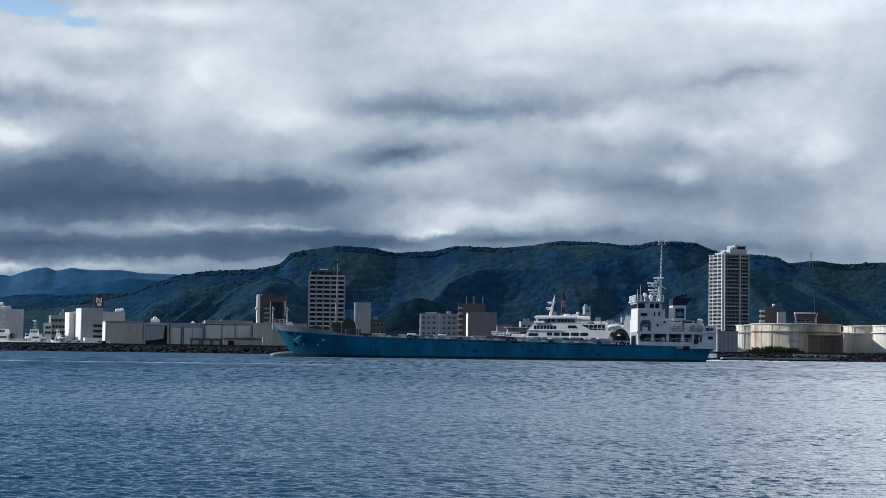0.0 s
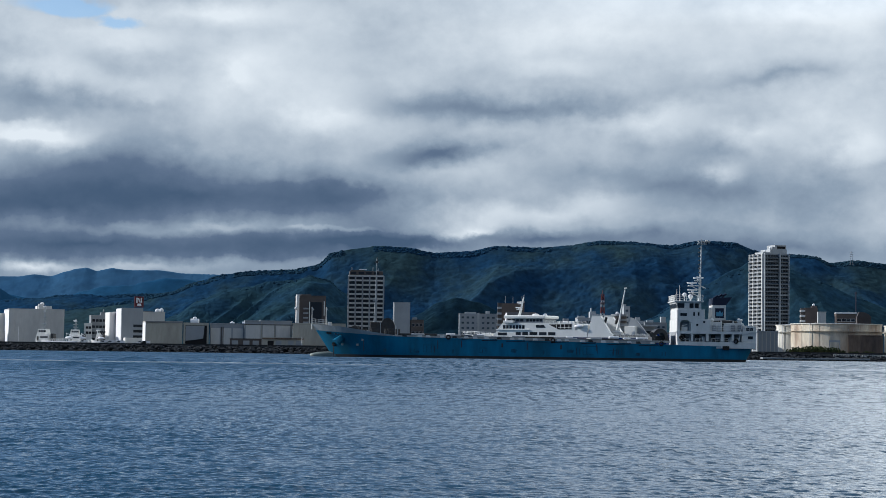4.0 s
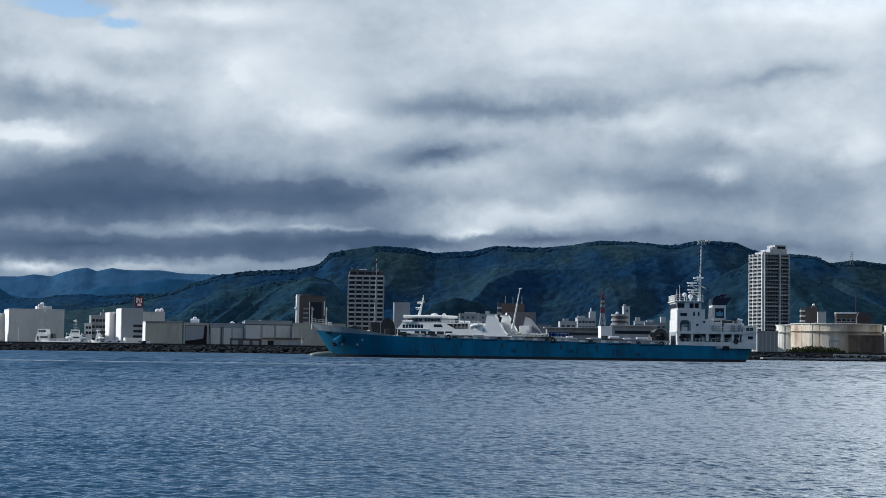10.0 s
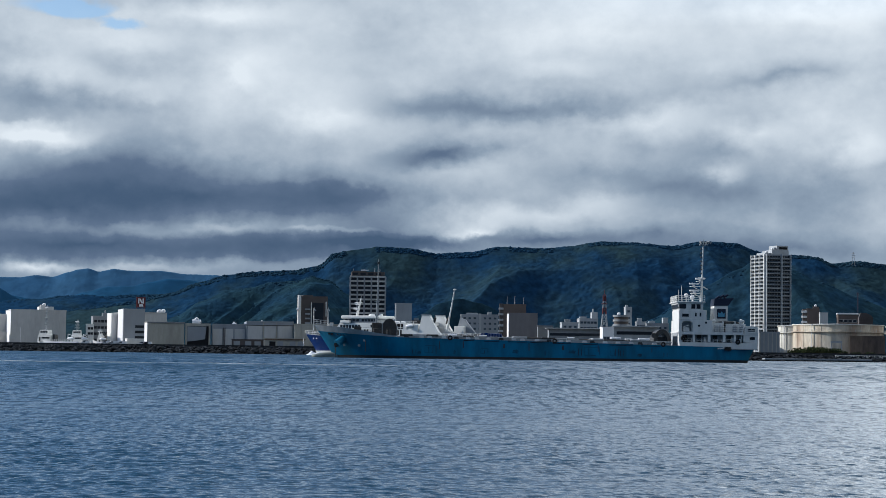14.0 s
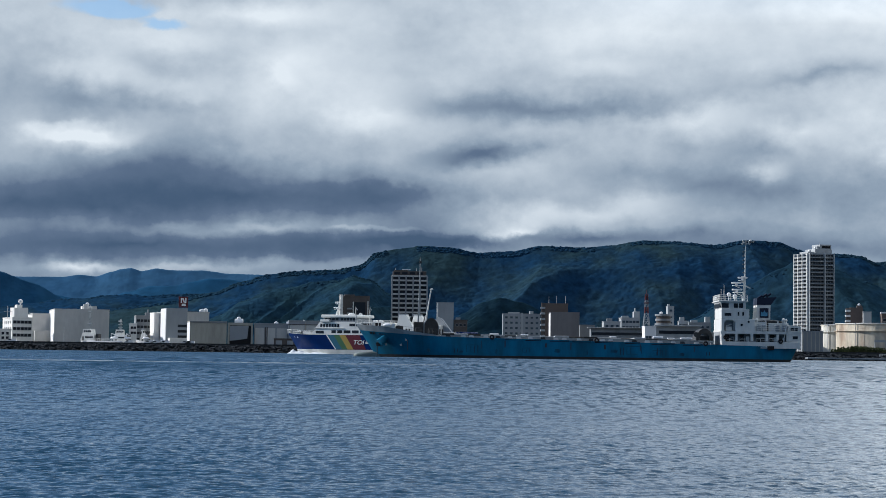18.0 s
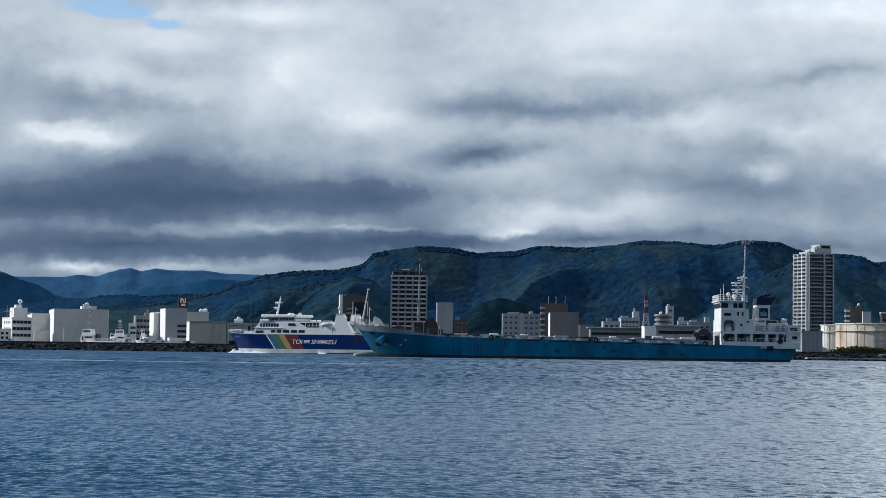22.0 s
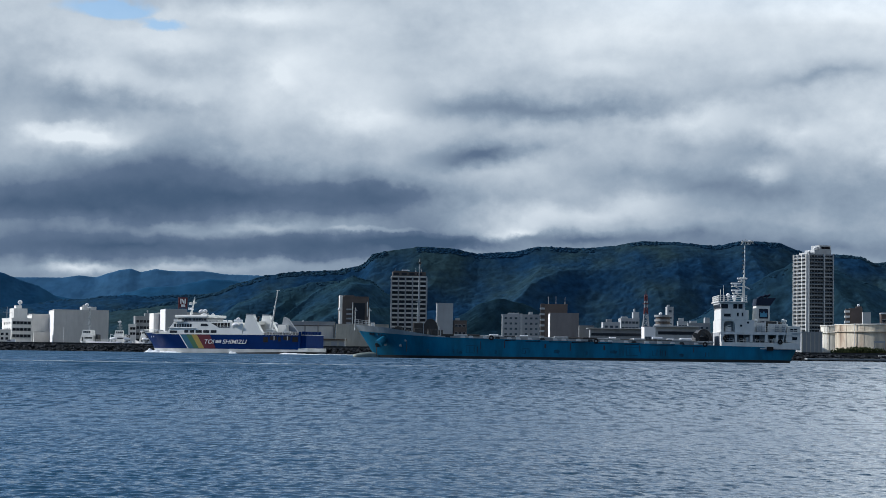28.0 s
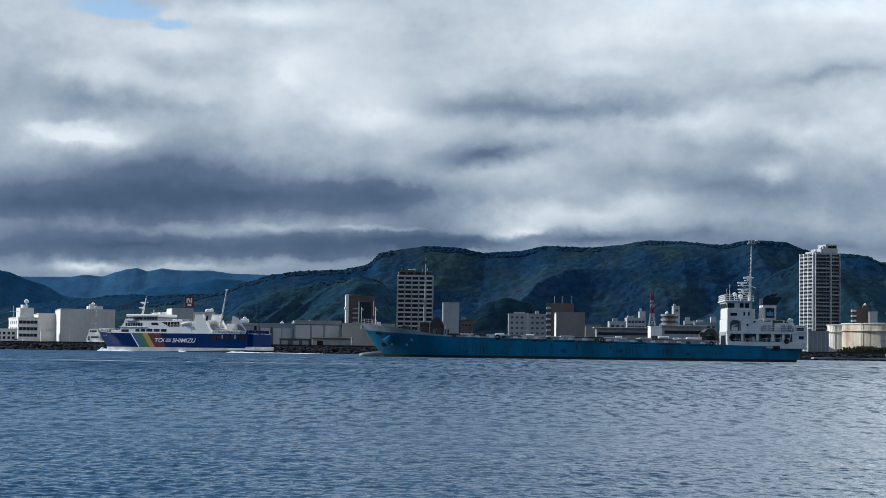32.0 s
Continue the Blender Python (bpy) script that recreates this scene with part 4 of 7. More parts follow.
def build_ship():
    ship = thing("cargo_ship", "long weathered blue cargo ship with white aft deckhouse, at anchor", "ship", pose(-22.86, 339, 0))
    shape = (SHIP_L, SHIP_B, ship_stem, ship_end, ship_run)
    side = -SHIP_B / 2
    hull = part("hull", hull_strip(*shape, lambda x: 0.45, ship_sheer, rows=7, cols=90), HULL_BLUE, ship, "blue plating with dark rust streaks and scuffs")
    part("boot_top", hull_strip(*shape, lambda x: -1.2, lambda x: 0.45, rows=3, cols=70), BOOT_TOP, ship, "black waterline band stained with rust")
    part("deck", deck_plate(*shape, lambda x: ship_sheer(x) - 0.2, 1.2, SHIP_L - 0.6, cols=50), DECK, ship)
    part("bow_bulwark", hull_strip(*shape, ship_sheer, lambda x: ship_sheer(x) + max(0.0, 1.05 - 0.10 * max(0, x - 5)) * (1 if x < 13.6 else 0) + 0.02, rows=2, cols=90), SHIP_GREY, ship, "light grey bulwark round the forecastle")
    part("rubbing_strake", hull_strip(SHIP_L, SHIP_B + 0.18, ship_stem, ship_end, ship_run, lambda x: ship_sheer(x) - 0.16, lambda x: ship_sheer(x) - 0.02, rows=1, cols=60), HULL_BLUE, ship)

    # bulb at the foot of the stem
    bm = bmesh.new()
    rings = []
    for i in range(9):
        t = i / 8
        r = 0.78 * math.sin(math.pi * min(1.0, 0.10 + t * 0.75)) ** 0.7 + 0.02
        rings.append([bm.verts.new((-0.35 + 6.2 * t, r * 0.8 * math.cos(a), 0.12 + r * math.sin(a))) for a in (2 * math.pi * k / 14 for k in range(14))])
    for a, b in zip(rings, rings[1:]):
        for k in range(14):
            bm.faces.new((a[k], a[(k + 1) % 14], b[(k + 1) % 14], b[k])).smooth = True
    bm.faces.new(rings[0][::-1])
    bm.faces.new(rings[-1])
    part("bulbous_bow", bm, BULB_PAINT, ship, "pale faded bulb just above the water")

    # anchor pocket, anchor, chain and plates on the bow
    pocket = part("anchor_pocket", rod((4.3, -3.75, 2.35), (5.6, -2.6, 3.6), 0.78, 0.52, 16), HULL_BLUE, ship, "bulging blue hawse pipe")
    part("anchor", merge(rod((4.05, -3.6, 2.15), (4.35, -3.1, 2.5), 0.42, 0.3, 10), box(3.75, 4.5, -3.75, -3.45, 1.9, 2.2, 0.05)), GEAR, pocket)
    part("anchor_chain", rod((4.0, -3.55, 2.1), (3.95, -3.4, -0.3), 0.07, sides=6), GEAR, ship)
    for px, pz, py in ((5.3, 2.0, -3.3), (8.0, 1.95, -4.3), (8.9, 2.85, -4.85)):
        part("hull_mark", box(px, px + 0.36, py - 0.05, py + 0.6, pz, pz + 0.36, 0.02), SHIP_GREY, hull)
    for i in range(6):
        if i == 2:
            continue
        x = 2.6 + i * 0.52
        part("name_mark", box(x, x + 0.34, -1.95 - i * 0.28, -0.9 - i * 0.28, ship_sheer(x) - 0.42, ship_sheer(x) - 0.08), GEAR, hull)

    # dark scuffs, drains and freeing ports along the side
    for px, top, tall, wide in ((9.3, 3.0, 1.9, 0.10), (22.1, 3.05, 1.4, 0.10), (26.2, 3.1, 1.2, 0.16), (37.6, 2.9, 1.3, 0.14), (49.6, 2.75, 1.2, 0.10), (58.9, 2.4, 0.8, 0.12), (33.2, 2.7, 0.7, 0.3), (43.4, 2.6, 0.8, 0.3)):
        part("drain_streak", box(px, px + wide, side - 0.03, side + 0.3, top - tall, top), GEAR, hull)
    for px, wide in ((26.3, 1.9), (29.8, 2.7), (34.0, 3.3), (37.9, 3.2), (41.8, 3.1), (47.0, 2.6), (51.6, 4.1), (57.0, 3.4)):
        part("freeing_port", box(px, px + wide, side - 0.04, side + 0.3, ship_sheer(px) - 0.28, ship_sheer(px) + 0.02), RUBBER, ship)
    for px in (17.5, 21.0, 46.2, 52.6, 53.5, 61.0):
        for q in (0.0, 0.55):
            part("scuff", box(px + q, px + q + 0.08, side - 0.02, side + 0.3, 0.9, 1.9 + 0.3 * math.sin(px)), BOOT_TOP, hull)
    # square outlines of old draught boards, worn dark
    for x0, x1, z0, z1 in ((19.6, 21.6, 1.0, 2.3), (47.3, 49.9, 0.9, 2.4), (29.3, 30.6, 1.0, 1.9), (51.8, 53.3, 0.9, 1.8)):
        frame_bm = bmesh.new()
        for a, b, c, d in ((x0, x1, z1 - 0.08, z1), (x0, x0 + 0.1, z0, z1 - 0.08), (x1 - 0.1, x1, z0 + 0.2, z1 - 0.08), (x0 + 0.6, x0 + 0.72, z0 + 0.1, z1 - 0.3), (x0 + 0.1, x1 - 0.6, z0, z0 + 0.07)):
            add_box(frame_bm, a, b, side - 0.012, side + 0.3, c, d)
        part("worn_outline", frame_bm, HULL_WORN, hull)
    for px, pz, wide, tall in ((18.3, 0.8, 0.7, 0.5), (34.8, 1.1, 1.1, 0.7), (40.2, 0.8, 0.5, 0.9), (44.5, 1.2, 1.3, 0.6), (56.4, 0.8, 0.9, 0.6), (12.7, 0.9, 0.6, 0.7), (24.6, 0.8, 0.4, 0.8)):
        part("worn_patch", prism([(px, pz + 0.1), (px + wide * 0.8, pz), (px + wide, pz + tall * 0.7), (px + wide * 0.6, pz + tall), (px + wide * 0.1, pz + tall * 0.8)], side - 0.008, side + 0.3), HULL_WORN, hull)
    tyre = tyre_mesh(0.31, 0.13)
    tyre_me = bpy.data.meshes.new("tyre_fender")
    tyre.to_mesh(tyre_me)
    tyre.free()
    tyre_me.materials.append(RUBBER)
    for px in (24.0, 42.1, 60.9):
        share("tyre_fender", tyre_me, ship, pose(px, side - 0.15, ship_sheer(px) + 0.18), "black rubber tyre hung as a fender")

    # hatch: coaming, covers and loose sheets
    cx0, cx1 = 15.2, 59.5
    bm = bmesh.new()
    add_prism(bm, [(cx0, 3.3), (cx1, 2.5), (cx1, 3.50), (cx0, 3.95)], -4.9, -4.7)
    add_prism(bm, [(cx0, 3.3), (cx1, 2.5), (cx1, 3.50), (cx0, 3.95)], 4.7, 4.9)
    part("hatch_coaming", bm, SHIP_GREY, ship, "grey coaming along the hold")
    rng = random.Random(5)
    x = cx0
    while x < cx1 - 1.2:
        wide = min(rng.uniform(1.9, 2.5), cx1 - x)
        z = 3.93 - 0.45 * (x - cx0) / (cx1 - cx0)
        part("hatch_cover", box(x + 0.04, x + wide - 0.04, -5.0, 5.0, z, z + 0.20 + rng.uniform(-0.06, 0.16), 0.04), COVER if rng.random() < 0.6 else (DECK if rng.random() < 0.5 else GEAR), ship)
        x += wide
    for i in range(22):
        px = cx0 + 1 + i * 2.02 + rng.uniform(-0.4, 0.4)
        z = ship_sheer(px) - 0.2
        part("bulwark_stay", prism([(px, z), (px + 1.05, z), (px + 0.75, z + 0.62), (px + 0.1, z + 0.62)], side + 0.12, side + 0.3), SHIP_WHITE if i % 4 else GEAR, ship)
    for px in (23.6, 29.0, 44.5, 52.0, 54.5, 56.8):
        z = 4.15 - 0.45 * (px - cx0) / (cx1 - cx0)
        part("folded_sheet", box(px, px + rng.uniform(1.1, 2.0), -4.6, -3.2, z, z + rng.uniform(0.2, 0.42), 0.08), SIGN_WHITE, ship, "pale folded sheet on the hatch")

    # forecastle: rails, mast, windlass and winch housings
    part("bow_rail", rail([(2.5, -1.5, ship_sheer(2) + 0.95), (-0.2, 0.0, ship_sheer(0) + 1.0), (2.5, 1.5, ship_sheer(2) + 0.95)], 1.0, 3, 0.8, 0.03), SHIP_GREY, ship)
    for px in (-0.1, 2.4):
        part("jack_staff", merge(rod((px, 0, ship_sheer(1) + 0.2), (px, 0, ship_sheer(1) + 4.2), 0.09, 0.05, 6), rod((px, 0, ship_sheer(1) + 4.0), (px + 0.35, 0, ship_sheer(1) + 3.6), 0.06, sides=6)), SHIP_WHITE, ship)
    part("chain_locker", box(2.75, 3.35, -0.6, 0.3, 4.4, 6.1, 0.06), SHIP_WHITE, ship)
    part("deck_rail", rail([(7.0, -4.6, 4.4), (14.6, -5.6, 3.95)], 1.0, 2, 1.5, 0.02), GEAR, ship)
    fore = part("foremast", merge(rod((10.9, 0, 4.0), (11.05, 0, 10.0), 0.17, 0.14, 10), rod((11.05, 0, 10.0), (11.2, 0, 17.4), 0.11, 0.07, 10)), SHIP_GREY, ship, "slim pale grey pole mast with lights")
    part("mast_head_light", merge(box(11.0, 11.45, -0.2, 0.2, 16.6, 17.0, 0.04), rod((11.25, 0, 17.0), (11.25, 0, 17.7), 0.04, sides=6)), GEAR, fore)
    part("mast_bracket", merge(box(10.6, 11.5, -0.35, 0.35, 9.9, 10.05), box(10.7, 11.3, -0.5, 0.5, 7.4, 7.55)), SHIP_GREY, fore)
    part("mast_house", merge(box(10.2, 11.9, -1.6, 1.6, 3.9, 6.2, 0.1), box(10.5, 12.3, -1.9, -1.0, 3.9, 5.2, 0.08)), GEAR, ship)
    part("windlass", merge(rod((7.6, -1.7, 5.0), (7.6, 1.7, 5.0), 0.55, sides=14), box(7.0, 8.3, -0.6, 0.6, 4.2, 5.5, 0.08)), GEAR, ship)
    drum = part("winch_housing", hump(11.95, 14.69, 3.98, 6.94, -2.0, 2.0), GEAR, ship, "dark rounded winch housing")
    for wx, wz in ((12.0, 6.2), (14.6, 5.6)):
        part("winch_frame", box(wx, wx + 0.15, -2.2, 2.2, 3.8, wz), SHIP_GREY, drum)
    for px in (9.1, 13.0, 14.9):
        part("bollard", merge(rod((px, -4.6, 4.0), (px, -4.6, 4.95), 0.16, sides=8), rod((px + 0.5, -4.6, 4.0), (px + 0.5, -4.6, 4.95), 0.16, sides=8)), GEAR, ship)
    aft = part("hatch_crane", arch(59.56, 62.57, 3.53, 5.69, -3.2, 3.2), GEAR, ship, "dark arched hatch gantry before the deckhouse")
    part("gantry_wheel", rod((59.6, -3.35, 4.6), (59.6, -3.1, 4.6), 0.45, sides=16), GEAR, aft)
    part("gantry_deck", box(57.5, 62.6, -4.4, 4.4, 3.2, 3.55, 0.04), SHIP_GREY, ship)

    # deckhouse, from the main deck up
    z_main, z_a, z_b, z_c, z_top = 2.35, 5.15, 7.35, 9.05, 10.35
    y0 = -5.45
    part("deck_bulwark", slab(63.79, 77.34, 2.32, 3.46, y0 - 0.3, y0 - 0.12, 0.03), SHIP_WHITE, ship, "white bulwark round the after deck")
    holes = [(64.3, 66.1), (66.5, 68.7), (69.2, 71.3), (71.8, 73.2), (73.6, 74.9)]
    edges = [63.7] + [v for hole in holes for v in hole] + [76.0]
    for a, b in zip(edges[::2], edges[1::2]):
        part("arcade_pillar", box(a, b, y0 - 0.1, y0 + 0.04, 3.55, 4.82, 0.02), SHIP_WHITE, ship, "white pillar between the openings of the side deck")
    part("arcade_beam", box(63.6, 76.0, y0 - 0.14, y0 + 0.1, 4.82, 5.22), SHIP_WHITE, ship)
    # the white wall's shade behind the arcade is put into a grey paint
    part("lower_house", box(63.6, 75.6, y0 + 1.3, -y0 - 1.3, z_main, z_a, 0.05), WARM_GREY, ship, "inner wall of the side deck, painted grey for its shade")
    for px in (64.9, 67.4, 70.2, 72.4):
        part("side_deck_rail", rail([(px - 0.5, y0 + 0.05, 3.5), (px + 1.0, y0 + 0.05, 3.5)], 0.55, 2, 0.75, 0.03), SHIP_WHITE, ship)
    for px, wide, tall in ((65.2, 0.6, 1.0), (68.1, 0.5, 1.3), (70.6, 0.7, 0.8), (72.9, 0.4, 1.2), (74.2, 0.5, 0.9)):
        part("deck_locker", box(px, px + wide, y0 + 0.5, y0 + 1.1, 2.6, 3.6 + tall * 0.6, 0.04), SHIP_WHITE if wide < 0.6 else GEAR, ship)
    part("recess_winch", merge(box(64.5, 65.6, y0 + 0.5, y0 + 1.1, z_a + 0.14, z_a + 0.9, 0.08), rod((64.6, y0 + 0.6, z_a + 1.0), (65.5, y0 + 0.6, z_a + 1.3), 0.1, sides=6)), SHIP_WHITE, ship)
    for px in (69.9, 70.8, 73.1, 74.3):
        part("tarpaulin_locker", box(px, px + 0.7, y0 + 0.25, y0 + 0.6, z_a + 0.14, z_a + 1.35, 0.08), COVER if px < 72 else WARM_GREY, ship)
    part("boat_deck", box(63.6, 77.6, y0 - 0.15, -y0 + 0.15, z_a, z_a + 0.14), SHIP_WHITE, ship)
    for px in (64.5, 67.0, 69.8, 72.3):
        part("side_door", box(px, px + 0.75, y0 + 1.24, y0 + 1.4, z_main + 0.5, z_main + 2.35, 0.03), GEAR, ship)
    share("tyre_fender", tyre_me, ship, pose(64.4, y0 - 0.55, 4.15), "black rubber tyre hung as a fender")
    share("tyre_fender", tyre_me, ship, pose(73.9, y0 - 0.35, 3.6), "black rubber tyre hung as a fender")
    part("hull_opening", box(71.6, 72.7, side + 0.1, side + 0.75, 2.1, 2.75), RUBBER, ship)

    # front pillar, recess and upper rooms
    upper = part("upper_house", merge(box(63.7, 64.2, y0, -y0, z_main, z_b, 0.04), box(64.2, 66.1, y0 + 1.2, -y0 - 1.2, z_a, z_b), box(66.1, 69.5, y0, -y0, z_a, z_b, 0.04), box(63.7, 68.5, y0, 4.3, z_b, z_c, 0.05)), SHIP_WHITE, ship, "white painted deckhouse stained by salt")
    part("recess_lintel", prism([(64.2, 7.36), (64.2, 6.7), (64.6, 7.2), (65.6, 7.2), (66.1, 6.7), (66.1, 7.36)], y0, y0 + 0.2), SHIP_WHITE, upper)
    # grey sheet on the back wall that paints in the recess's shadow
    part("recess_shadow", box(64.1, 65.9, y0 + 1.14, y0 + 1.22, z_a + 0.25, z_b - 0.4), WARM_GREY, upper)
    part("wing_window", box(64.25, 65.4, y0 - 0.03, y0 + 0.1, z_b + 0.55, z_b + 1.05), GLASS, upper)
    for px, pz in ((67.2, 6.35), (68.4, 6.9)):
        part("porthole", rod((px, y0 - 0.05, pz), (px, y0 + 0.1, pz), 0.2, sides=12), GLASS, upper)
    for px in (66.5, 67.3):
        part("small_window", box(px, px + 0.28, y0 - 0.03, y0 + 0.1, z_b + 0.6, z_b + 1.25), GLASS, upper)
    part("service_block", merge(box(69.5, 71.6, y0 + 0.6, -y0 - 0.6, z_a + 0.14, 6.95, 0.05), box(72.0, 75.4, y0 + 0.9, -y0 - 0.9, z_a + 0.14, 6.75, 0.05)), SHIP_WHITE, ship)
    # a dark block gives the passage its shade
    part("passage", box(71.3, 72.1, y0 + 1.2, -y0 - 1.2, z_a + 0.14, 6.6), OPENING_SHADE, ship)
    after = part("after_block", merge(box(75.2, 77.5, y0 + 0.1, -y0 - 0.1, 3.3, 6.35, 0.06)), SHIP_WHITE, ship)
    for pz in (4.0, 5.45):
        part("block_window", box(75.7, 76.9, y0 + 0.05, y0 + 0.2, pz, pz + 0.5), GLASS, after)
    part("ladder", merge(rod((74.4, y0 - 0.2, 3.6), (74.9, y0 - 0.2, 6.3), 0.06, sides=5), rod((74.9, y0 - 0.2, 3.6), (75.3, y0 - 0.2, 6.3), 0.06, sides=5)), SHIP_WHITE, ship)
    part("boat_deck_rail", rail([(69.5, y0, z_a + 0.14), (77.4, y0, z_a + 0.14)], 1.0, 3, 1.2, 0.03), SHIP_WHITE, ship)
    boat = part("life_raft", merge(ball(72.6, -2.4, 6.95, 2.3, 0.9, 0.36, 0.05), box(71.2, 74.2, -3.6, -2.8, 6.75, 7.1)), GEAR, ship, "dark green covered boat on the deckhouse roof")
    part("boat_cradle", merge(box(71.5, 71.7, -4.0, -2.4, 6.7, 7.2), box(73.6, 73.8, -4.0, -2.4, 6.7, 7.2)), SHIP_WHITE, boat)
    for px, r in ((69.9, 0.32), (74.6, 0.36), (75.0, 0.25)):
        part("vent_cowl", merge(rod((px, -4.3, 5.3), (px, -4.3, 7.2), r * 0.6, sides=10), ball(px, -4.4, 7.25, r, r, r)), SHIP_WHITE, ship)

    # wheelhouse
    bridge = part("wheelhouse", prism([(63.8, z_c), (67.9, z_c), (67.9, z_top), (63.5, z_top)], y0 + 0.1, 4.3), SHIP_WHITE, ship, "white wheelhouse with dark windows all round")
    for a, b in ((63.75, 64.95), (65.85, 66.55), (66.75, 67.45)):
        part("bridge_window", box(a, b, y0 + 0.05, y0 + 0.2, z_c + 0.25, z_c + 1.05, 0.02), GLASS, bridge)
    for i in range(6):
        y = -5.0 + i * 1.55
        part("bridge_window", box(63.55, 63.7, y, y + 1.25, z_c + 0.3, z_c + 1.05), GLASS, bridge)
    part("compass_deck", box(63.2, 68.3, y0 - 0.25, 4.5, z_top, z_top + 0.2, 0.05), SHIP_WHITE, ship)
    part("compass_deck_rail", rail([(68.2, -5.3, z_top + 0.2), (63.4, -5.3, z_top + 0.2), (63.4, 4.3, z_top + 0.2)], 1.0, 3, 0.9, 0.04), SHIP_WHITE, ship)
    part("searchlight", merge(rod((65.3, -2.5, z_top + 0.2), (65.3, -2.5, z_top + 1.1), 0.07, sides=6), ball(65.3, -2.6, z_top + 1.35, 0.36, 0.36, 0.36)), SIGN_WHITE, ship)
    part("radar_dome", merge(rod((66.3, -3.0, z_top + 0.2), (66.3, -3.0, z_top + 0.7), 0.12, sides=8), ball(66.3, -3.0, z_top + 1.0, 0.42, 0.42, 0.42)), SIGN_WHITE, ship)
    for px, tall in ((63.8, 2.3), (64.3, 3.0), (66.1, 1.8)):
        part("whip_aerial", rod((px, -4.0, z_top), (px, -4.0, z_top + tall), 0.06, 0.03, 6), SHIP_WHITE, ship)

    # main mast with radars
    mast = part("main_mast", merge(rod((68.25, 0, z_top), (68.40, 0, 14.6), 0.26, 0.2, 10), rod((68.40, 0, 14.6), (68.55, 0, 20.9), 0.14, 0.08, 10)), SHIP_WHITE, ship, "tall white mast with radar platforms and lamps")
    for pz, x0 in ((12.1, 66.20), (13.3, 66.10), (14.2, 67.20)):
        shelf = part("radar_platform", merge(box(x0 + 0.2, 68.30, -0.7, 0.7, pz, pz + 0.12), rod((x0 + 0.7, 0, pz), (68.25, 0, pz - 0.7), 0.06, sides=6)), SHIP_WHITE, mast)
        part("radar_scanner", merge(box(x0, x0 + 1.7, -0.3, 0.3, pz + 0.42, pz + 0.68, 0.05), rod((x0 + 0.85, 0, pz + 0.1), (x0 + 0.85, 0, pz + 0.45), 0.22, sides=8)), SIGN_WHITE, mast)
    part("mast_yard", merge(rod((67.60, -1.6, 14.9), (69.20, 1.6, 14.9), 0.06, sides=6), rod((68.60, 0, 13.3), (69.40, 0, 12.9), 0.1, sides=6)), SHIP_WHITE, mast)
    part("mast_head", merge(box(67.90, 69.40, -0.5, 0.5, 20.7, 20.85), rod((68.10, 0, 20.8), (68.10, 0, 21.5), 0.08, sides=6), rod((69.10, 0, 20.8), (69.10, 0, 21.3), 0.09, sides=6), rod((68.60, 0, 20.8), (68.60, 0, 21.7), 0.05, sides=6)), SHIP_GREY, mast)
    for i in range(7):
        pz = 15.6 + i * 0.72
        part("mast_lamp", box(68.05, 68.35, -0.15, 0.15, pz, pz + 0.2, 0.03), GEAR, mast)

    # funnel
    funnel = part("funnel", prism([(70.10, 7.0), (72.60, 7.0), (72.65, 9.95), (70.30, 9.95)], -2.2, 2.2), SHIP_WHITE, ship, "white funnel with a square emblem and a navy top")
    part("funnel_top", prism([(70.20, 9.95), (72.70, 9.95), (73.70, 11.35), (70.30, 11.15)], -2.3, 2.3), FUNNEL_NAVY, funnel, "flared navy blue top")
    part("emblem", box(70.75, 72.30, -2.26, -2.15, 7.70, 9.40), FUNNEL_NAVY, funnel, "dark square emblem with a pale blue shape")
    part("emblem_shape", prism([(70.95, 8.0), (72.10, 8.0), (72.10, 8.75), (71.85, 8.55), (71.60, 9.0), (71.30, 8.6), (70.95, 8.8)], -2.32, -2.24), SKY_BLUE, funnel)
    part("funnel_base", box(70.00, 72.80, -2.4, 2.4, 5.3, 7.0, 0.05), SKY_BLUE, funnel, "pale blue casing")
    for px, tall in ((70.90, 11.35), (71.70, 11.6), (72.40, 11.7)):
        part("exhaust_pipe", merge(rod((px, 0, 10.9), (px, 0, tall), 0.22, sides=10), rod((px, 0, tall - 0.1), (px + 0.6, 0, tall + 0.3), 0.2, sides=10)), FUNNEL_NAVY, funnel)
    part("stern_rail", rail([(75.9, y0, 2.6), (77.0, y0 + 0.8, 2.6), (77.0, -y0 - 0.8, 2.6)], 1.0, 3, 1.0, 0.04), SHIP_WHITE, ship)
    part("stern_gear", merge(box(75.7, 76.7, -4.8, -3.0, 2.3, 3.5, 0.08), rod((76.2, -2.5, 3.2), (76.2, 2.5, 3.2), 0.5, sides=12)), GEAR, ship)
    return ship


build_ship()


# ---- the ferry under way ----
FERRY_L, FERRY_B = 83.0, 14.0


def ferry_stem(z):
    return 1.2 + 4.0 * (8.4 - z) / 5.9 if z > 2.5 else 5.2 + 0.25 * (2.5 - z)


def ferry_end(z):
    return FERRY_L - 2.5 + (0.3 * z if z < 3 else 0.9)


def ferry_run(z):
    return 25.0 - 1.1 * z


def ferry_half(x, z):
    """Half the ferry's breadth at a place along it and a height."""
    t = min(1.0, max(0.0, (x - ferry_stem(z)) / ferry_run(z)))
    b = 0.5 * FERRY_B * (1 - (1 - t) ** 2)
    s = min(1.0, (ferry_end(z) - x) / 14.0)
    return b * (0.9 + 0.1 * (1 - (1 - s) ** 2))


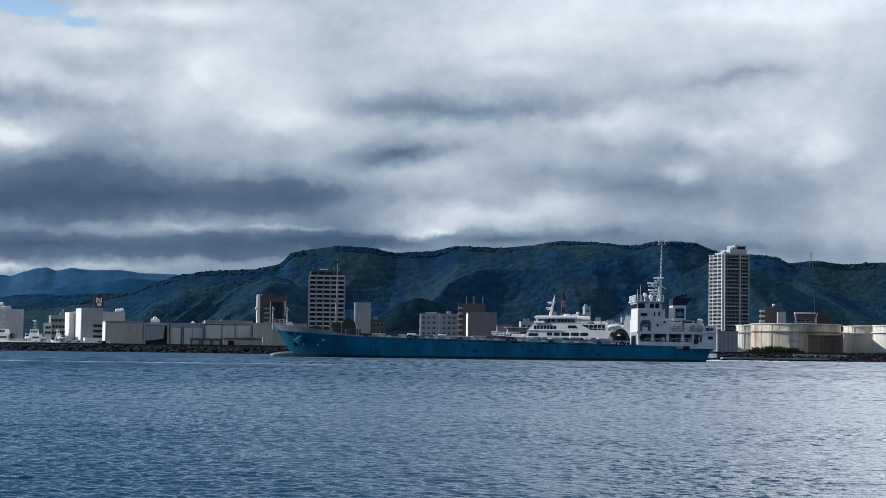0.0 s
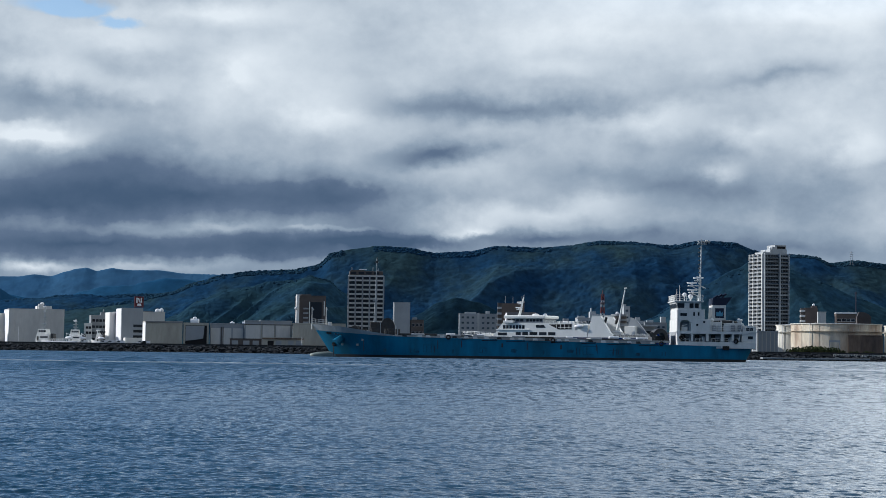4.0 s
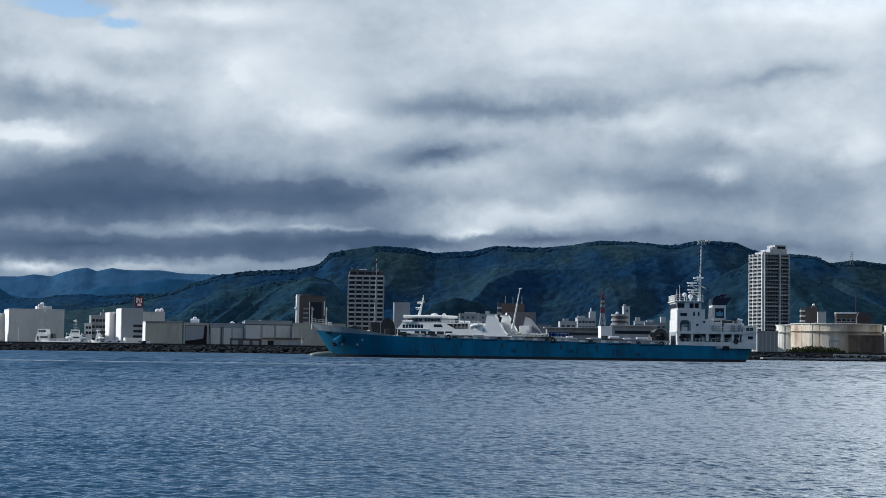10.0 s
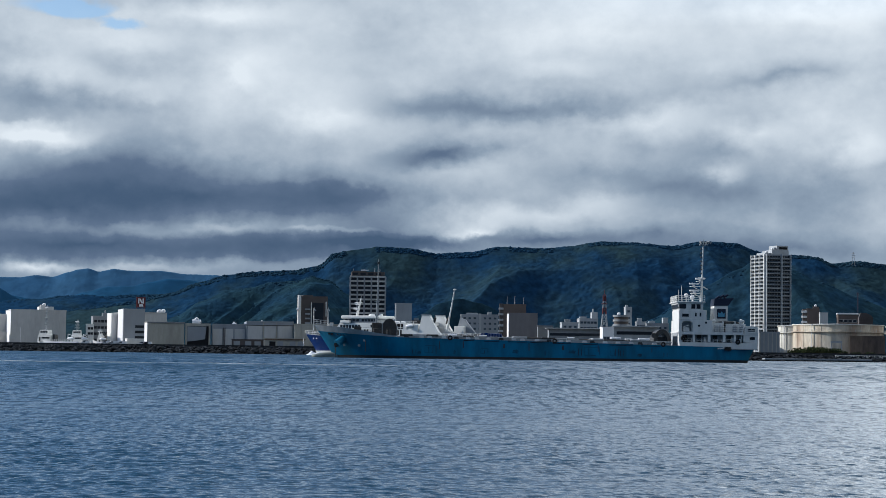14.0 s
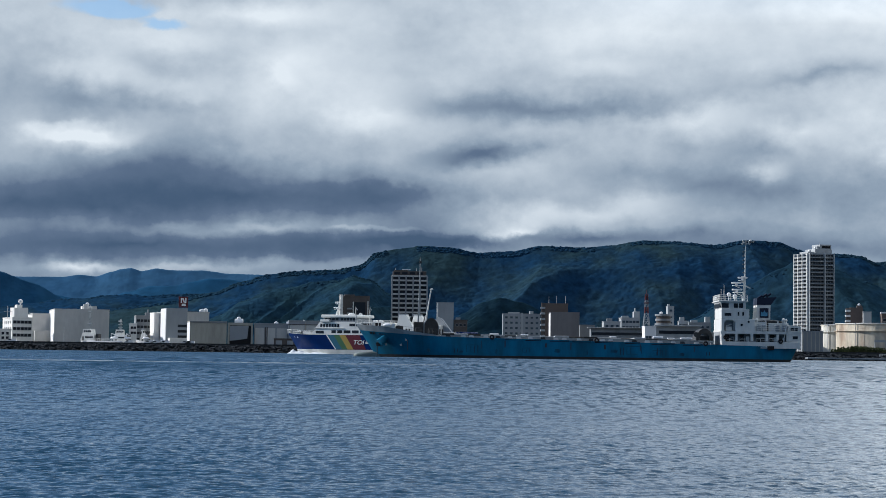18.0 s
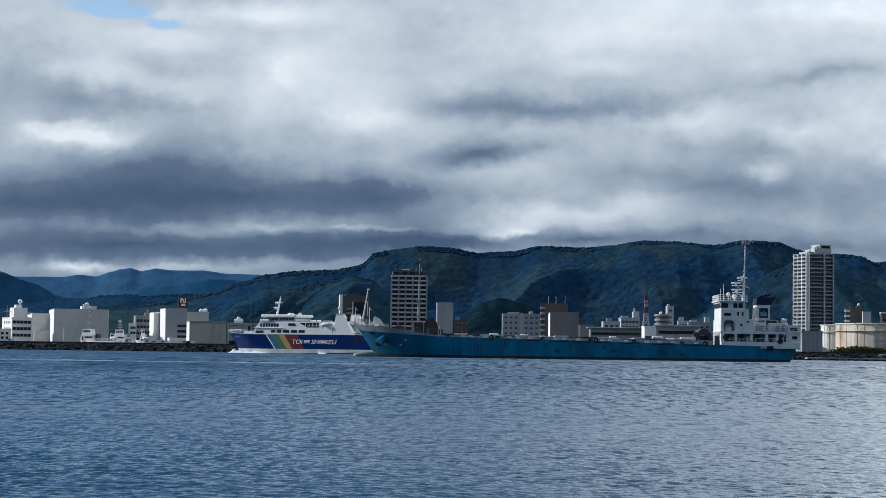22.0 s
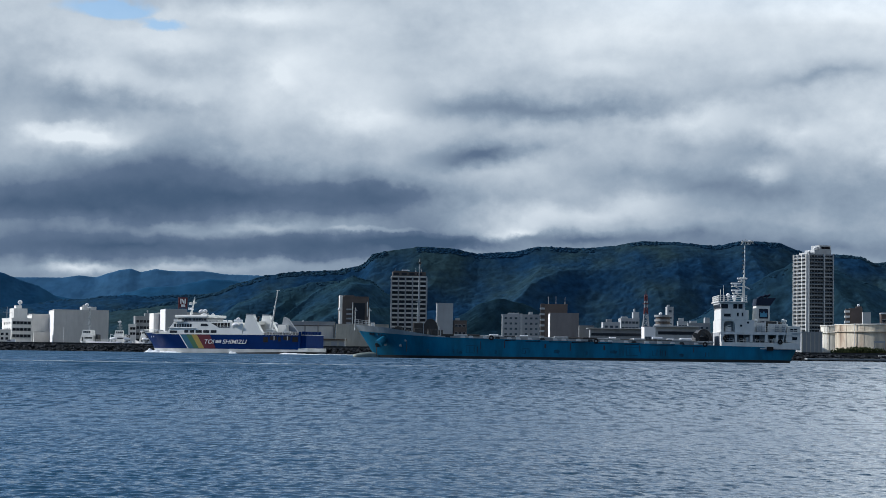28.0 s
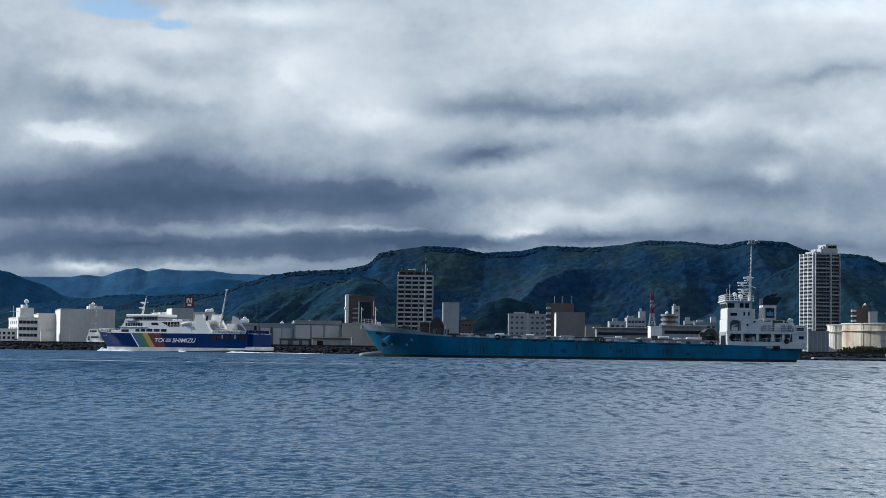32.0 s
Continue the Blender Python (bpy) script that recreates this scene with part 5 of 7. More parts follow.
def side_patch(top0, top1, low0, low1, z_low, z_top, out=0.05, rows=8, cols=6):
    """Paint on the ferry's port side: a slanting patch that follows the plating."""
    bm = bmesh.new()
    grid = []
    for r in range(rows + 1):
        t = r / rows
        z = z_low + (z_top - z_low) * t
        a, b = low0 + (top0 - low0) * t, low1 + (top1 - low1) * t
        grid.append([bm.verts.new((a + (b - a) * c / cols, -ferry_half(a + (b - a) * c / cols, z) - out, z)) for c in range(cols + 1)])
    for r in range(rows):
        for c in range(cols):
            bm.faces.new((grid[r][c], grid[r][c + 1], grid[r + 1][c + 1], grid[r + 1][c])).smooth = True
    return bm


def lettering(text, size, x, y, z, mat, parent, width, shear=0.25):
    """Raised letters on a side that looks along -y, fitted to a width."""
    curve = bpy.data.curves.new("letters", "FONT")
    curve.body, curve.size, curve.shear, curve.extrude, curve.offset = text, size, shear, 0.03, 0.005
    holder = bpy.data.objects.new("letters", curve)
    scene.collection.objects.link(holder)
    me = bpy.data.meshes.new_from_object(holder.evaluated_get(bpy.context.evaluated_depsgraph_get()))
    bpy.data.objects.remove(holder)
    xs = [v.co.x for v in me.vertices]
    k = width / (max(xs) - min(xs))
    for v in me.vertices:
        v.co = Vector(((v.co.x - min(xs)) * k, -v.co.z, v.co.y))
    me.materials.clear()
    me.materials.append(mat)
    ob = new("lettering", me)
    ob.parent = parent
    ob.matrix_basis = pose(x, y, z)
    return tagged(ob, "white slanted capital letters")


def foam_bank(x0, x1, y0, y1, height, seed, cols=26, rows=7):
    """A low torn bank of foam that swells in its middle."""
    bm = bmesh.new()
    grid = []
    for i in range(cols + 1):
        line = []
        for j in range(rows + 1):
            u, v = i / cols, j / rows
            x, y = x0 + (x1 - x0) * u, y0 + (y1 - y0) * v
            swell = math.sin(math.pi * v) * (1 - u) ** 0.6 * min(1.0, u * 8 + 0.15)
            h = height * swell * (1 + 0.7 * noise.noise(Vector((x * 0.5, y * 0.5, seed)))) - 0.12 + 0.16 * noise.noise(Vector((x * 1.1, y * 1.1, seed + 4)))
            line.append(bm.verts.new((x, y, h)))
        grid.append(line)
    for i in range(cols):
        for j in range(rows):
            bm.faces.new((grid[i][j], grid[i + 1][j], grid[i + 1][j + 1], grid[i][j + 1])).smooth = True
    bmesh.ops.recalc_face_normals(bm, faces=bm.faces)
    return bm


def build_ferry():
    ferry = thing("car_ferry", "white car ferry with navy hull and rainbow stripes, under way", "ferry")
    shape = (FERRY_L, FERRY_B, ferry_stem, ferry_end, ferry_run)
    more = dict(stern_run=14.0, stern_width=0.9)
    top = 8.15

    def sheer(x):
        return top + 0.75 * max(0.0, 1 - x / 16.0) ** 1.6

    hull = part("hull", hull_strip(*shape, lambda x: 1.95, sheer, rows=7, cols=80, **more), NAVY, ferry, "glossy navy blue hull side")
    part("hull_band", hull_strip(*shape, lambda x: 0.1 + max(0.0, x - 34) * 0.022, lambda x: 1.95, rows=3, cols=70, **more), HULL_WHITE, ferry, "scuffed white band above the waterline")
    part("underwater_hull", hull_strip(*shape, lambda x: -1.5, lambda x: 0.1 + max(0.0, x - 34) * 0.022, rows=2, cols=60, **more), BOOT_TOP, ferry)
    part("deck", deck_plate(*shape, lambda x: sheer(x) - 0.1, 2.5, FERRY_L - 2.5, cols=40, **more), DECK, ferry)
    part("sheer_strake", hull_strip(FERRY_L, FERRY_B + 0.16, ferry_stem, ferry_end, ferry_run, lambda x: sheer(x) - 0.02, lambda x: sheer(x) + 0.14, rows=1, cols=60, **more), FERRY_WHITE, ferry)

    # stripes from deck to band, leaning aft towards the water
    part("stripe", side_patch(22.5, 23.0, 26.7, 27.2, 2.0, 8.1, 0.06), SIGN_WHITE, hull, "thin white edge of the stripes")
    part("stripe", side_patch(23.0, 25.8, 27.2, 29.8, 2.0, 8.1), STRIPE_TEAL, hull, "teal stripe")
    part("stripe", side_patch(25.8, 28.4, 29.8, 32.2, 2.0, 8.1), STRIPE_GREEN, hull, "green stripe")
    part("stripe", side_patch(28.4, 31.0, 32.2, 34.8, 2.0, 8.1), STRIPE_YELLOW, hull, "golden yellow stripe")
    part("stripe", side_patch(31.0, 37.2, 34.8, 40.2, 2.0, 8.1), STRIPE_RED, hull, "dark red stripe")
    lettering("TOI", 2.35, 34.9, -7.11, 3.75, SIGN_WHITE, hull, 4.6)
    lettering("SHIMIZU", 2.35, 43.3, -7.11, 3.75, SIGN_WHITE, hull, 11.4)
    for i in range(3):
        part("wave_mark", side_patch(40.0 + 0.1 * i, 42.7 + 0.1 * i, 39.8 + 0.1 * i, 42.5 + 0.1 * i, 4.5 + i * 0.5, 4.75 + i * 0.5, 0.06, 2, 3), SIGN_WHITE, hull)
    for i in range(3):
        if i != 1:
            part("name_mark", side_patch(5.6 + i, 6.0 + i, 5.7 + i, 6.1 + i, 6.7, 7.3, 0.06, 2, 2), SIGN_WHITE, hull)

    # bow deck
    part("bow_rail", rail([(9.5, -4.6, 8.7), (4.0, -2.4, 8.9), (0.4, 0, 9.0), (4.0, 2.4, 8.9), (9.5, 4.6, 8.7)], 1.1, 2, 1.4, 0.06), FERRY_WHITE, ferry)
    part("bow_winch", merge(rod((7.5, -2.6, 9.2), (7.5, 2.6, 9.2), 0.6, sides=12), box(6.6, 8.6, -1.4, 1.4, 8.3, 9.9, 0.1), box(1.2, 2.2, -0.8, 0.8, 8.5, 10.1, 0.1)), WARM_GREY, ferry)
    part("bow_locker", box(9.8, 13.6, -3.2, 3.2, 8.1, 9.3, 0.1), FERRY_WHITE, ferry)

    # superstructure: outlines seen from the side
    y0 = -6.55
    lower = part("lower_house", prism([(15.4, 8.1), (52.2, 8.1), (52.2, 10.6), (17.6, 10.6)], y0, -y0), FERRY_WHITE, ferry, "white passenger deck with square windows")
    middle = part("middle_house", prism([(17.3, 10.6), (47.6, 10.6), (47.6, 13.0), (19.4, 13.0)], y0, -y0), FERRY_WHITE, ferry, "white upper deck with a raked front")
    part("ledge", prism([(16.9, 10.55), (30.0, 10.55), (30.0, 10.75), (16.7, 10.75)], y0 - 0.3, -y0 + 0.3), FERRY_WHITE, ferry)
    part("aft_house", prism([(47.6, 10.6), (52.2, 10.6), (52.2, 12.6), (47.6, 12.9)], y0 + 0.2, -y0 - 0.2), FERRY_WHITE, ferry)
    bridge = part("bridge", prism([(20.4, 13.0), (35.2, 13.0), (34.8, 14.7), (20.7, 14.7)], y0 + 0.6, -y0 - 0.6), WARM_GREY, ferry, "bridge deck under a bright white roof")
    part("bridge_roof", box(19.8, 35.8, y0 - 0.1, -y0 + 0.1, 14.65, 15.8, 0.3), FERRY_WHITE, ferry, "thick rounded white roof")
    part("bridge_wing", merge(box(20.0, 24.0, y0 - 0.9, y0 + 0.4, 13.0, 13.9, 0.12), box(20.0, 24.0, -y0 - 0.4, -y0 + 0.9, 13.0, 13.9, 0.12)), FERRY_WHITE, ferry)
    part("roof_dome", merge(ball(29.5, 0, 15.9, 1.4, 1.4, 0.7), ball(32.3, 2.0, 15.9, 0.8, 0.8, 0.8)), FERRY_WHITE, ferry)

    def pane(a, b, c, d, y, parent, name="side_window"):
        part(name, box(a, b, y - 0.05, y + 0.12, c, d, 0.05), GLASS, parent)

    for i, (a, b) in enumerate(((24.6, 26.6), (27.2, 29.4), (30.0, 33.0), (33.7, 36.6), (37.2, 40.0))):
        pane(a, b, 8.75, 9.85, y0, lower)
    # a flat dark pane stands for the shadow in a recess
    pane(17.6, 21.2, 8.6, 9.6, y0, lower, "shadowed_recess")
    for i in range(7):
        pane(19.6 + i * 1.25, 20.55 + i * 1.25, 11.0, 12.3, y0, middle)
    for i in range(8):
        y = -5.9 + i * 1.5
        part("front_window", box(-0.06, 0.1, y, y + 1.15, 0, 1.25), GLASS, middle).matrix_basis = pose(17.75, 0, 10.24, 0, 41, 0)
    for i in range(6):
        y = -5.2 + i * 1.75
        part("bridge_front_window", box(20.35, 20.5, y, y + 1.4, 13.6, 14.5), GLASS, bridge)
    for i in range(4):
        pane(21.2 + i * 1.6, 22.5 + i * 1.6, 13.6, 14.5, y0 + 0.6, bridge, "bridge_window")
    for i in range(5):
        pane(28.4 + i * 1.3, 29.4 + i * 1.3, 13.6, 14.5, y0 + 0.6, bridge, "bridge_window")
    part("dark_window", prism([(32.5, 11.4), (36.3, 11.4), (35.4, 12.4), (32.5, 12.4)], y0 - 0.05, y0 + 0.1), GLASS, middle)
    # the shade of the open deck is a dark sheet on the wall
    open_deck = part("open_deck", prism([(37.4, 12.6), (46.2, 12.75), (46.2, 10.9), (41.2, 10.85)], y0 - 0.04, y0 + 0.2), OPENING_SHADE, middle, "dark sheet standing for the shade of the open side deck")
    for i in range(4):
        x = 40.3 + i * 1.6
        part("deck_post", box(x, x + 0.16, y0 - 0.1, y0 - 0.02, 11.0, 12.65), FERRY_WHITE, open_deck)
    part("side_rail", box(41.2, 46.2, y0 - 0.12, y0 - 0.05, 11.4, 11.55), FERRY_WHITE, open_deck)
    part("roof_rail", rail([(36.0, y0 + 0.2, 13.0), (51.8, y0 + 0.2, 12.7)], 0.9, 2, 1.6, 0.04), FERRY_WHITE, ferry)
    boat = part("rescue_boat", merge(ball(49.0, y0 - 0.2, 12.0, 1.7, 0.75, 0.65, 0.05), box(47.6, 50.5, y0 - 0.6, y0 + 0.3, 12.0, 12.3, 0.1)), SIGN_WHITE, ferry, "small white covered boat in davits")
    part("davit", merge(rod((47.4, y0 + 0.6, 10.7), (47.4, y0 - 0.3, 13.3), 0.13, sides=6), rod((50.6, y0 + 0.6, 10.7), (50.6, y0 - 0.3, 13.3), 0.13, sides=6)), FERRY_WHITE, boat)
    part("life_raft_drum", merge(rod((45.0, y0 + 0.8, 13.3), (46.6, y0 + 0.8, 13.3), 0.45, sides=10), rod((42.6, y0 + 0.8, 13.3), (44.2, y0 + 0.8, 13.3), 0.45, sides=10)), SIGN_WHITE, ferry)

    # foremast
    mast = part("radar_mast", merge(rod((23.0, 0, 15.6), (24.7, 0, 22.4), 0.5, 0.22, 10), rod((24.7, 0, 22.4), (24.8, 0, 23.3), 0.08, sides=6)), FERRY_WHITE, ferry, "raked white radar mast")
    for z, a in ((18.0, 21.6), (20.0, 22.1)):
        part("radar_scanner", merge(box(a, a + 2.4, -0.35, 0.35, z + 0.5, z + 0.85, 0.08), box(a + 0.4, 24.0, -0.6, 0.6, z, z + 0.18), rod((a + 1.2, 0, z + 0.1), (a + 1.2, 0, z + 0.55), 0.22, sides=8)), SIGN_WHITE, mast)
    part("mast_yard", rod((24.2, -2.2, 20.8), (24.2, 2.2, 20.8), 0.09, sides=6), FERRY_WHITE, mast)

    # funnel casings and the raked exhaust mast
    for side in (-1, 1):
        a, b = sorted((side * 6.5, side * 4.9))
        casing = part("funnel_casing", prism([(52.2, 8.1), (62.6, 8.1), (60.6, 9.9), (56.9, 15.9), (53.9, 16.0)], a, b), FERRY_WHITE, ferry, "tall white funnel casing with a sloping back")
        part("casing_cap", prism([(53.6, 15.9), (57.1, 15.8), (56.9, 16.2), (53.8, 16.3)], a - 0.1, b + 0.1), WARM_GREY, casing)
        part("exhaust_tip", merge(rod((58.2, side * 5.2, 13.0), (58.8, side * 5.2, 15.2), 0.45, sides=10)), GEAR, casing)
    part("casing_bridge", box(52.6, 55.2, -4.9, 4.9, 12.2, 13.6, 0.1), FERRY_WHITE, ferry)
    crane = part("exhaust_mast", merge(rod((60.0, 1.0, 8.1), (61.0, 1.0, 13.0), 0.8, 0.5, 12), rod((61.0, 1.0, 13.0), (63.4, 1.0, 25.6), 0.34, 0.16, 12), box(63.0, 64.0, 0.6, 1.4, 25.4, 25.8, 0.1)), FERRY_WHITE, ferry, "tall raked white mast abaft the funnels")
    part("mast_step", box(59.0, 62.4, -0.2, 2.2, 8.1, 10.4, 0.15), FERRY_WHITE, crane)
    part("after_fin", prism([(62.8, 10.2), (70.5, 9.4), (66.2, 14.6), (64.0, 15.4)], 4.6, 5.4), WARM_GREY, ferry, "grey sloping screen on the after deck")
    part("after_cabin", merge(box(62.6, 66.6, 2.5, 6.0, 8.1, 12.2, 0.1)), FERRY_WHITE, ferry)

    # after deck and stern
    part("after_deck_house", box(61.8, 73.6, -6.4, 6.4, 8.1, 8.9, 0.08), GEAR, ferry)
    part("after_rail", rail([(61.8, -6.7, 8.2), (78.0, -6.3, 8.2)], 1.15, 3, 1.5, 0.05), FERRY_WHITE, ferry)
    for i, (x, l) in enumerate(((63.2, 1.8), (65.6, 1.6), (68.2, 2.2), (71.6, 1.5), (75.0, 3.0))):
        part("deck_box", box(x, x + l, -6.2, -4.6, 8.2, 9.2 + 0.35 * (i % 2), 0.1), WARM_GREY if i % 2 else GEAR, ferry)
    for a, b, z0, z1 in ((62.2, 64.4, 5.0, 7.3), (65.2, 68.4, 6.0, 7.6), (69.0, 70.2, 5.4, 7.4), (71.4, 74.6, 6.1, 7.6), (75.4, 77.8, 5.2, 7.5)):
        # dark patches on the plating stand for the shade in the ports
        part("side_opening", side_patch(a, b, a, b, z0, z1, 0.05, 2, 3), OPENING_SHADE, hull, "dark patch standing for the shade in a car deck port")
    for x in (67.0, 73.0):
        part("opening_post", side_patch(x, x + 0.5, x, x + 0.5, 5.9, 7.7, 0.09, 2, 2), WARM_GREY, hull)
    ramp = part("stern_ramp", merge(box(79.2, 80.5, -6.2, 6.2, 2.7, 9.6, 0.08)), NAVY, ferry, "navy stern ramp folded upright")
    for y in (-4.8, -2.4, 0.0, 2.4, 4.8):
        part("ramp_rib", box(80.5, 80.75, y - 0.12, y + 0.12, 2.9, 9.3), NAVY, ramp)
    for y in (-6.9, 6.1):
        part("ramp_frame", box(78.2, 79.1, y, y + 0.8, 2.6, 9.5, 0.08), NAVY, ramp)
    part("stern_sill", box(77.8, 82.6, -6.6, 6.6, 1.0, 2.6, 0.15), HULL_WHITE, ferry, "white sill under the stern ramp")

    # foam thrown up by the hull
    part("bow_wave", foam_bank(3.2, 15.5, -4.6, -0.2, 1.5, 1.0, 40, 9), FOAM, ferry, "white bow wave")
    part("bow_wave", foam_bank(15.5, 24.0, -8.4, -5.6, 1.0, 2.0), FOAM, ferry, "white foam along the side")
    part("side_splash", foam_bank(47.0, 50.5, -8.2, -6.6, 1.5, 3.0, 12, 5), FOAM, ferry, "splash from the cooling water outlet")
    part("stern_wake", foam_bank(70.0, 90.0, -9.5, -6.6, 0.65, 4.0), FOAM, ferry, "white wash beside the stern")
    part("stern_wake", foam_bank(81.0, 112.0, -5.5, 5.5, 0.4, 5.0), FOAM, ferry, "white wake behind the stern")
    # heights fitted to the camera's view: the hull is squashed, all above it comes down
    for ob in ferry.children_recursive:
        if ob.matrix_basis == Matrix.Identity(4):
            for v in ob.data.vertices:
                v.co.z = v.co.z * 0.90 if v.co.z < 8.15 else v.co.z - 0.815
    return ferry


FERRY = build_ferry()


# ---- the town and the port along the far shore ----
LEVEL = 3.2


def window_mesh(name, w, h, frame_mat, sill=0.12):
    """A window: a frame standing proud of the wall and a dark pane set back in it; it looks along -y."""
    bm = bmesh.new()
    add_box(bm, -w / 2, w / 2, -0.04, 0.02, -h / 2, h / 2, 1)
    f = sill
    add_box(bm, -w / 2 - f, w / 2 + f, -0.16, 0.02, h / 2, h / 2 + f)
    add_box(bm, -w / 2 - f, w / 2 + f, -0.22, 0.02, -h / 2 - f, -h / 2)
    add_box(bm, -w / 2 - f, -w / 2, -0.16, 0.02, -h / 2, h / 2)
    add_box(bm, w / 2, w / 2 + f, -0.16, 0.02, -h / 2, h / 2)
    me = bpy.data.meshes.new(name)
    bm.to_mesh(me)
    bm.free()
    me.materials.append(frame_mat)
    me.materials.append(GLASS)
    return me


def windows(parent, me, x0, x1, z0, z1, cols, rows, y=0.0, turn=0.0):
    """A grid of windows on a wall, each one a part of its own."""
    for i in range(cols):
        for j in range(rows):
            x = x0 + (x1 - x0) * (i + 0.5) / cols
            z = z0 + (z1 - z0) * (j + 0.5) / rows
            share("window", me, parent, pose(x, y, z) if not turn else pose(y, x, z, 0, 0, turn))


def block(label, x, y, w, top, turn, depth, wall, roof=ROOF, name="building", category="building", base=LEVEL, parapet=0.5):
    """A plain building: origin at its front corner on the left, walls, roof slab and parapet."""
    b = thing(name, label, category, pose(x, y, base, 0, 0, turn))
    h = top - base
    part("wall", box(0, w, 0, depth, 0, h - parapet, 0.08), wall, b)
    bm = bmesh.new()
    t = 0.35
    add_box(bm, -0.12, w + 0.12, -0.12, t, h - parapet, h)
    add_box(bm, -0.12, w + 0.12, depth - t, depth + 0.12, h - parapet, h)
    add_box(bm, -0.12, t, t, depth - t, h - parapet, h)
    add_box(bm, w - t, w + 0.12, t, depth - t, h - parapet, h)
    part("parapet", bm, wall, b)
    part("roof", box(t, w - t, t, depth - t, h - parapet, h - parapet + 0.15), roof, b)
    return b, w, h


def rooftop(b, boxes, mat):
    """Plant rooms and housings on a roof: (x0, x1, y0, y1, z0, z1) each a part."""
    for x0, x1, y0, y1, z0, z1 in boxes:
        part("roof_housing", box(x0, x1, y0, y1, z0, z1, 0.06), mat, b)


def bands(b, w, z0, z1, rows, y, tall, mat, name="window_band", inset=0.6):
    """Long windows, one to a storey, with a sill below each."""
    for i in range(rows):
        z = z0 + (z1 - z0) * (i + 0.5) / rows
        band = part(name, box(inset, w - inset, y - 0.06, y + 0.05, z - tall / 2, z + tall / 2), GLASS, b)
        part("sill", box(inset - 0.1, w - inset + 0.1, y - 0.2, y + 0.02, z - tall / 2 - 0.16, z - tall / 2 - 0.01), mat, band)


def panels(b, w, h, cols, mat, y=0.0, x0=0.3, gap=0.35, z0=0.2, top=0.8):
    """Wall panels between recessed joints, each a part."""
    step = (w - 2 * x0) / cols
    for i in range(cols):
        part("wall_panel", box(x0 + i * step + gap / 2, x0 + (i + 1) * step - gap / 2, y - 0.12, y + 0.02, z0, h - top, 0.03), mat, b)


W_SMALL = window_mesh("small_window", 1.3, 1.3, WHITE_WALL)
W_WIDE = window_mesh("wide_window", 2.6, 1.5, WHITE_WALL)
W_DIM = window_mesh("dim_window", 1.5, 1.2, WARM_GREY)
W_DIM.materials[1] = PALE_GLASS
W_GREY = window_mesh("grey_window", 1.6, 1.4, WARM_GREY)

# white offices at the end of the quay
b, w, h = block("low white harbour office beside the quay", -249.1, 960, 10.8, 10.4, 22.5, 16, WHITE_WALL)
windows(b, W_SMALL, 0.8, w - 0.8, 1.5, h - 1.2, 4, 2)
b, w, h = block("white four storey harbour office with a stepped roof", -244.0, 985, 10.4, 16.6, 24.8, 26, WHITE_WALL)
windows(b, W_GREY, 0.4, w - 0.4, 2.5, h - 0.8, 5, 3)
windows(b, W_SMALL, 2, 22, 3, h - 1, 4, 3, -0.02, -90)
rooftop(b, [(1.5, 8.5, 3, 14, h - 0.4, h + 5.0), (3.0, 6.0, 5, 10, h + 5.0, h + 6.6)], WHITE_WALL)
part("radome", merge(rod((5.2, 6, h + 6.5), (5.2, 6, h + 7.4), 0.3, sides=8), ball(5.2, 6, h + 8.3, 1.2, 1.2, 1.2)), SIGN_WHITE, b, "white radar dome")
part("roof_aerial", merge(rod((-1.0, 8, h - 0.5), (-1.0, 8, h + 6.0), 0.12, sides=6), rod((-3.0, 8, h + 3.0), (2.0, 8, h + 3.0), 0.08, sides=6)), STEEL, b)
part("roof_aerial", merge(rod((9.5, 8, h - 0.5), (9.5, 8, h + 4.5), 0.12, sides=6), rod((8.4, 8, h + 2.5), (13.0, 8, h + 2.5), 0.08, sides=6)), STEEL, b)
b, w, h = block("tall grey warehouse, its end wall painted white as if sunlit", -244.2, 1030, 11.0, 19.6, 17.7, 40, GREY_WALL)
part("lower_roof", box(1, w - 0.5, -4, -0.02, 0, h * 0.42, 0.1), GREY_WALL, b)
# a white sheet puts the sunlight on the end wall into its colour
part("side_cladding", box(-0.1, -0.02, 0.2, 39.5, 0.3, h - 0.8), WHITE_WALL, b, "end wall painted white for the sun on it")
b, w, h = block("broad pale warehouse, its end wall painted white for sunlight", -225.5, 1000, 28.3, 21.6, 16.4, 42, GREY_WALL)
# sunlight on this end is painted as white over the grey wall
part("side_cladding", box(-0.12, -0.02, 0.2, 41.5, 0.3, h - 0.6), SIGN_WHITE, b, "end wall painted white for the sun on it")
panels(b, w, h, 9, GREY_WALL, gap=0.03, top=0.6)
rooftop(b, [(w * 0.51, w * 0.78, 3, 14, h - 0.4, h + 1.7), (w * 0.53, w * 0.60, 1, 4, h - 0.4, h + 2.6)], WHITE_WALL)
part("roof_ball", ball(w * 0.60, 2.2, h + 2.6, 1.0, 1.0, 1.0), SIGN_WHITE, b)
part("flag_pole", rod((w * 0.17, -3, 0), (w * 0.17, -3, 9.0), 0.14, 0.08, 6), SIGN_WHITE, b)

b, w, h = block("small white cottage sized annex", -187.6, 1010, 3.5, 14.6, 13.9, 10, WHITE_WALL)
windows(b, W_SMALL, 0.3, w - 0.3, 5, h - 1, 2, 2)
b, w, h = block("grey office block with rows of dark windows", -190.1, 1040, 10.4, 19.4, 13.0, 20, DULL_WALL)
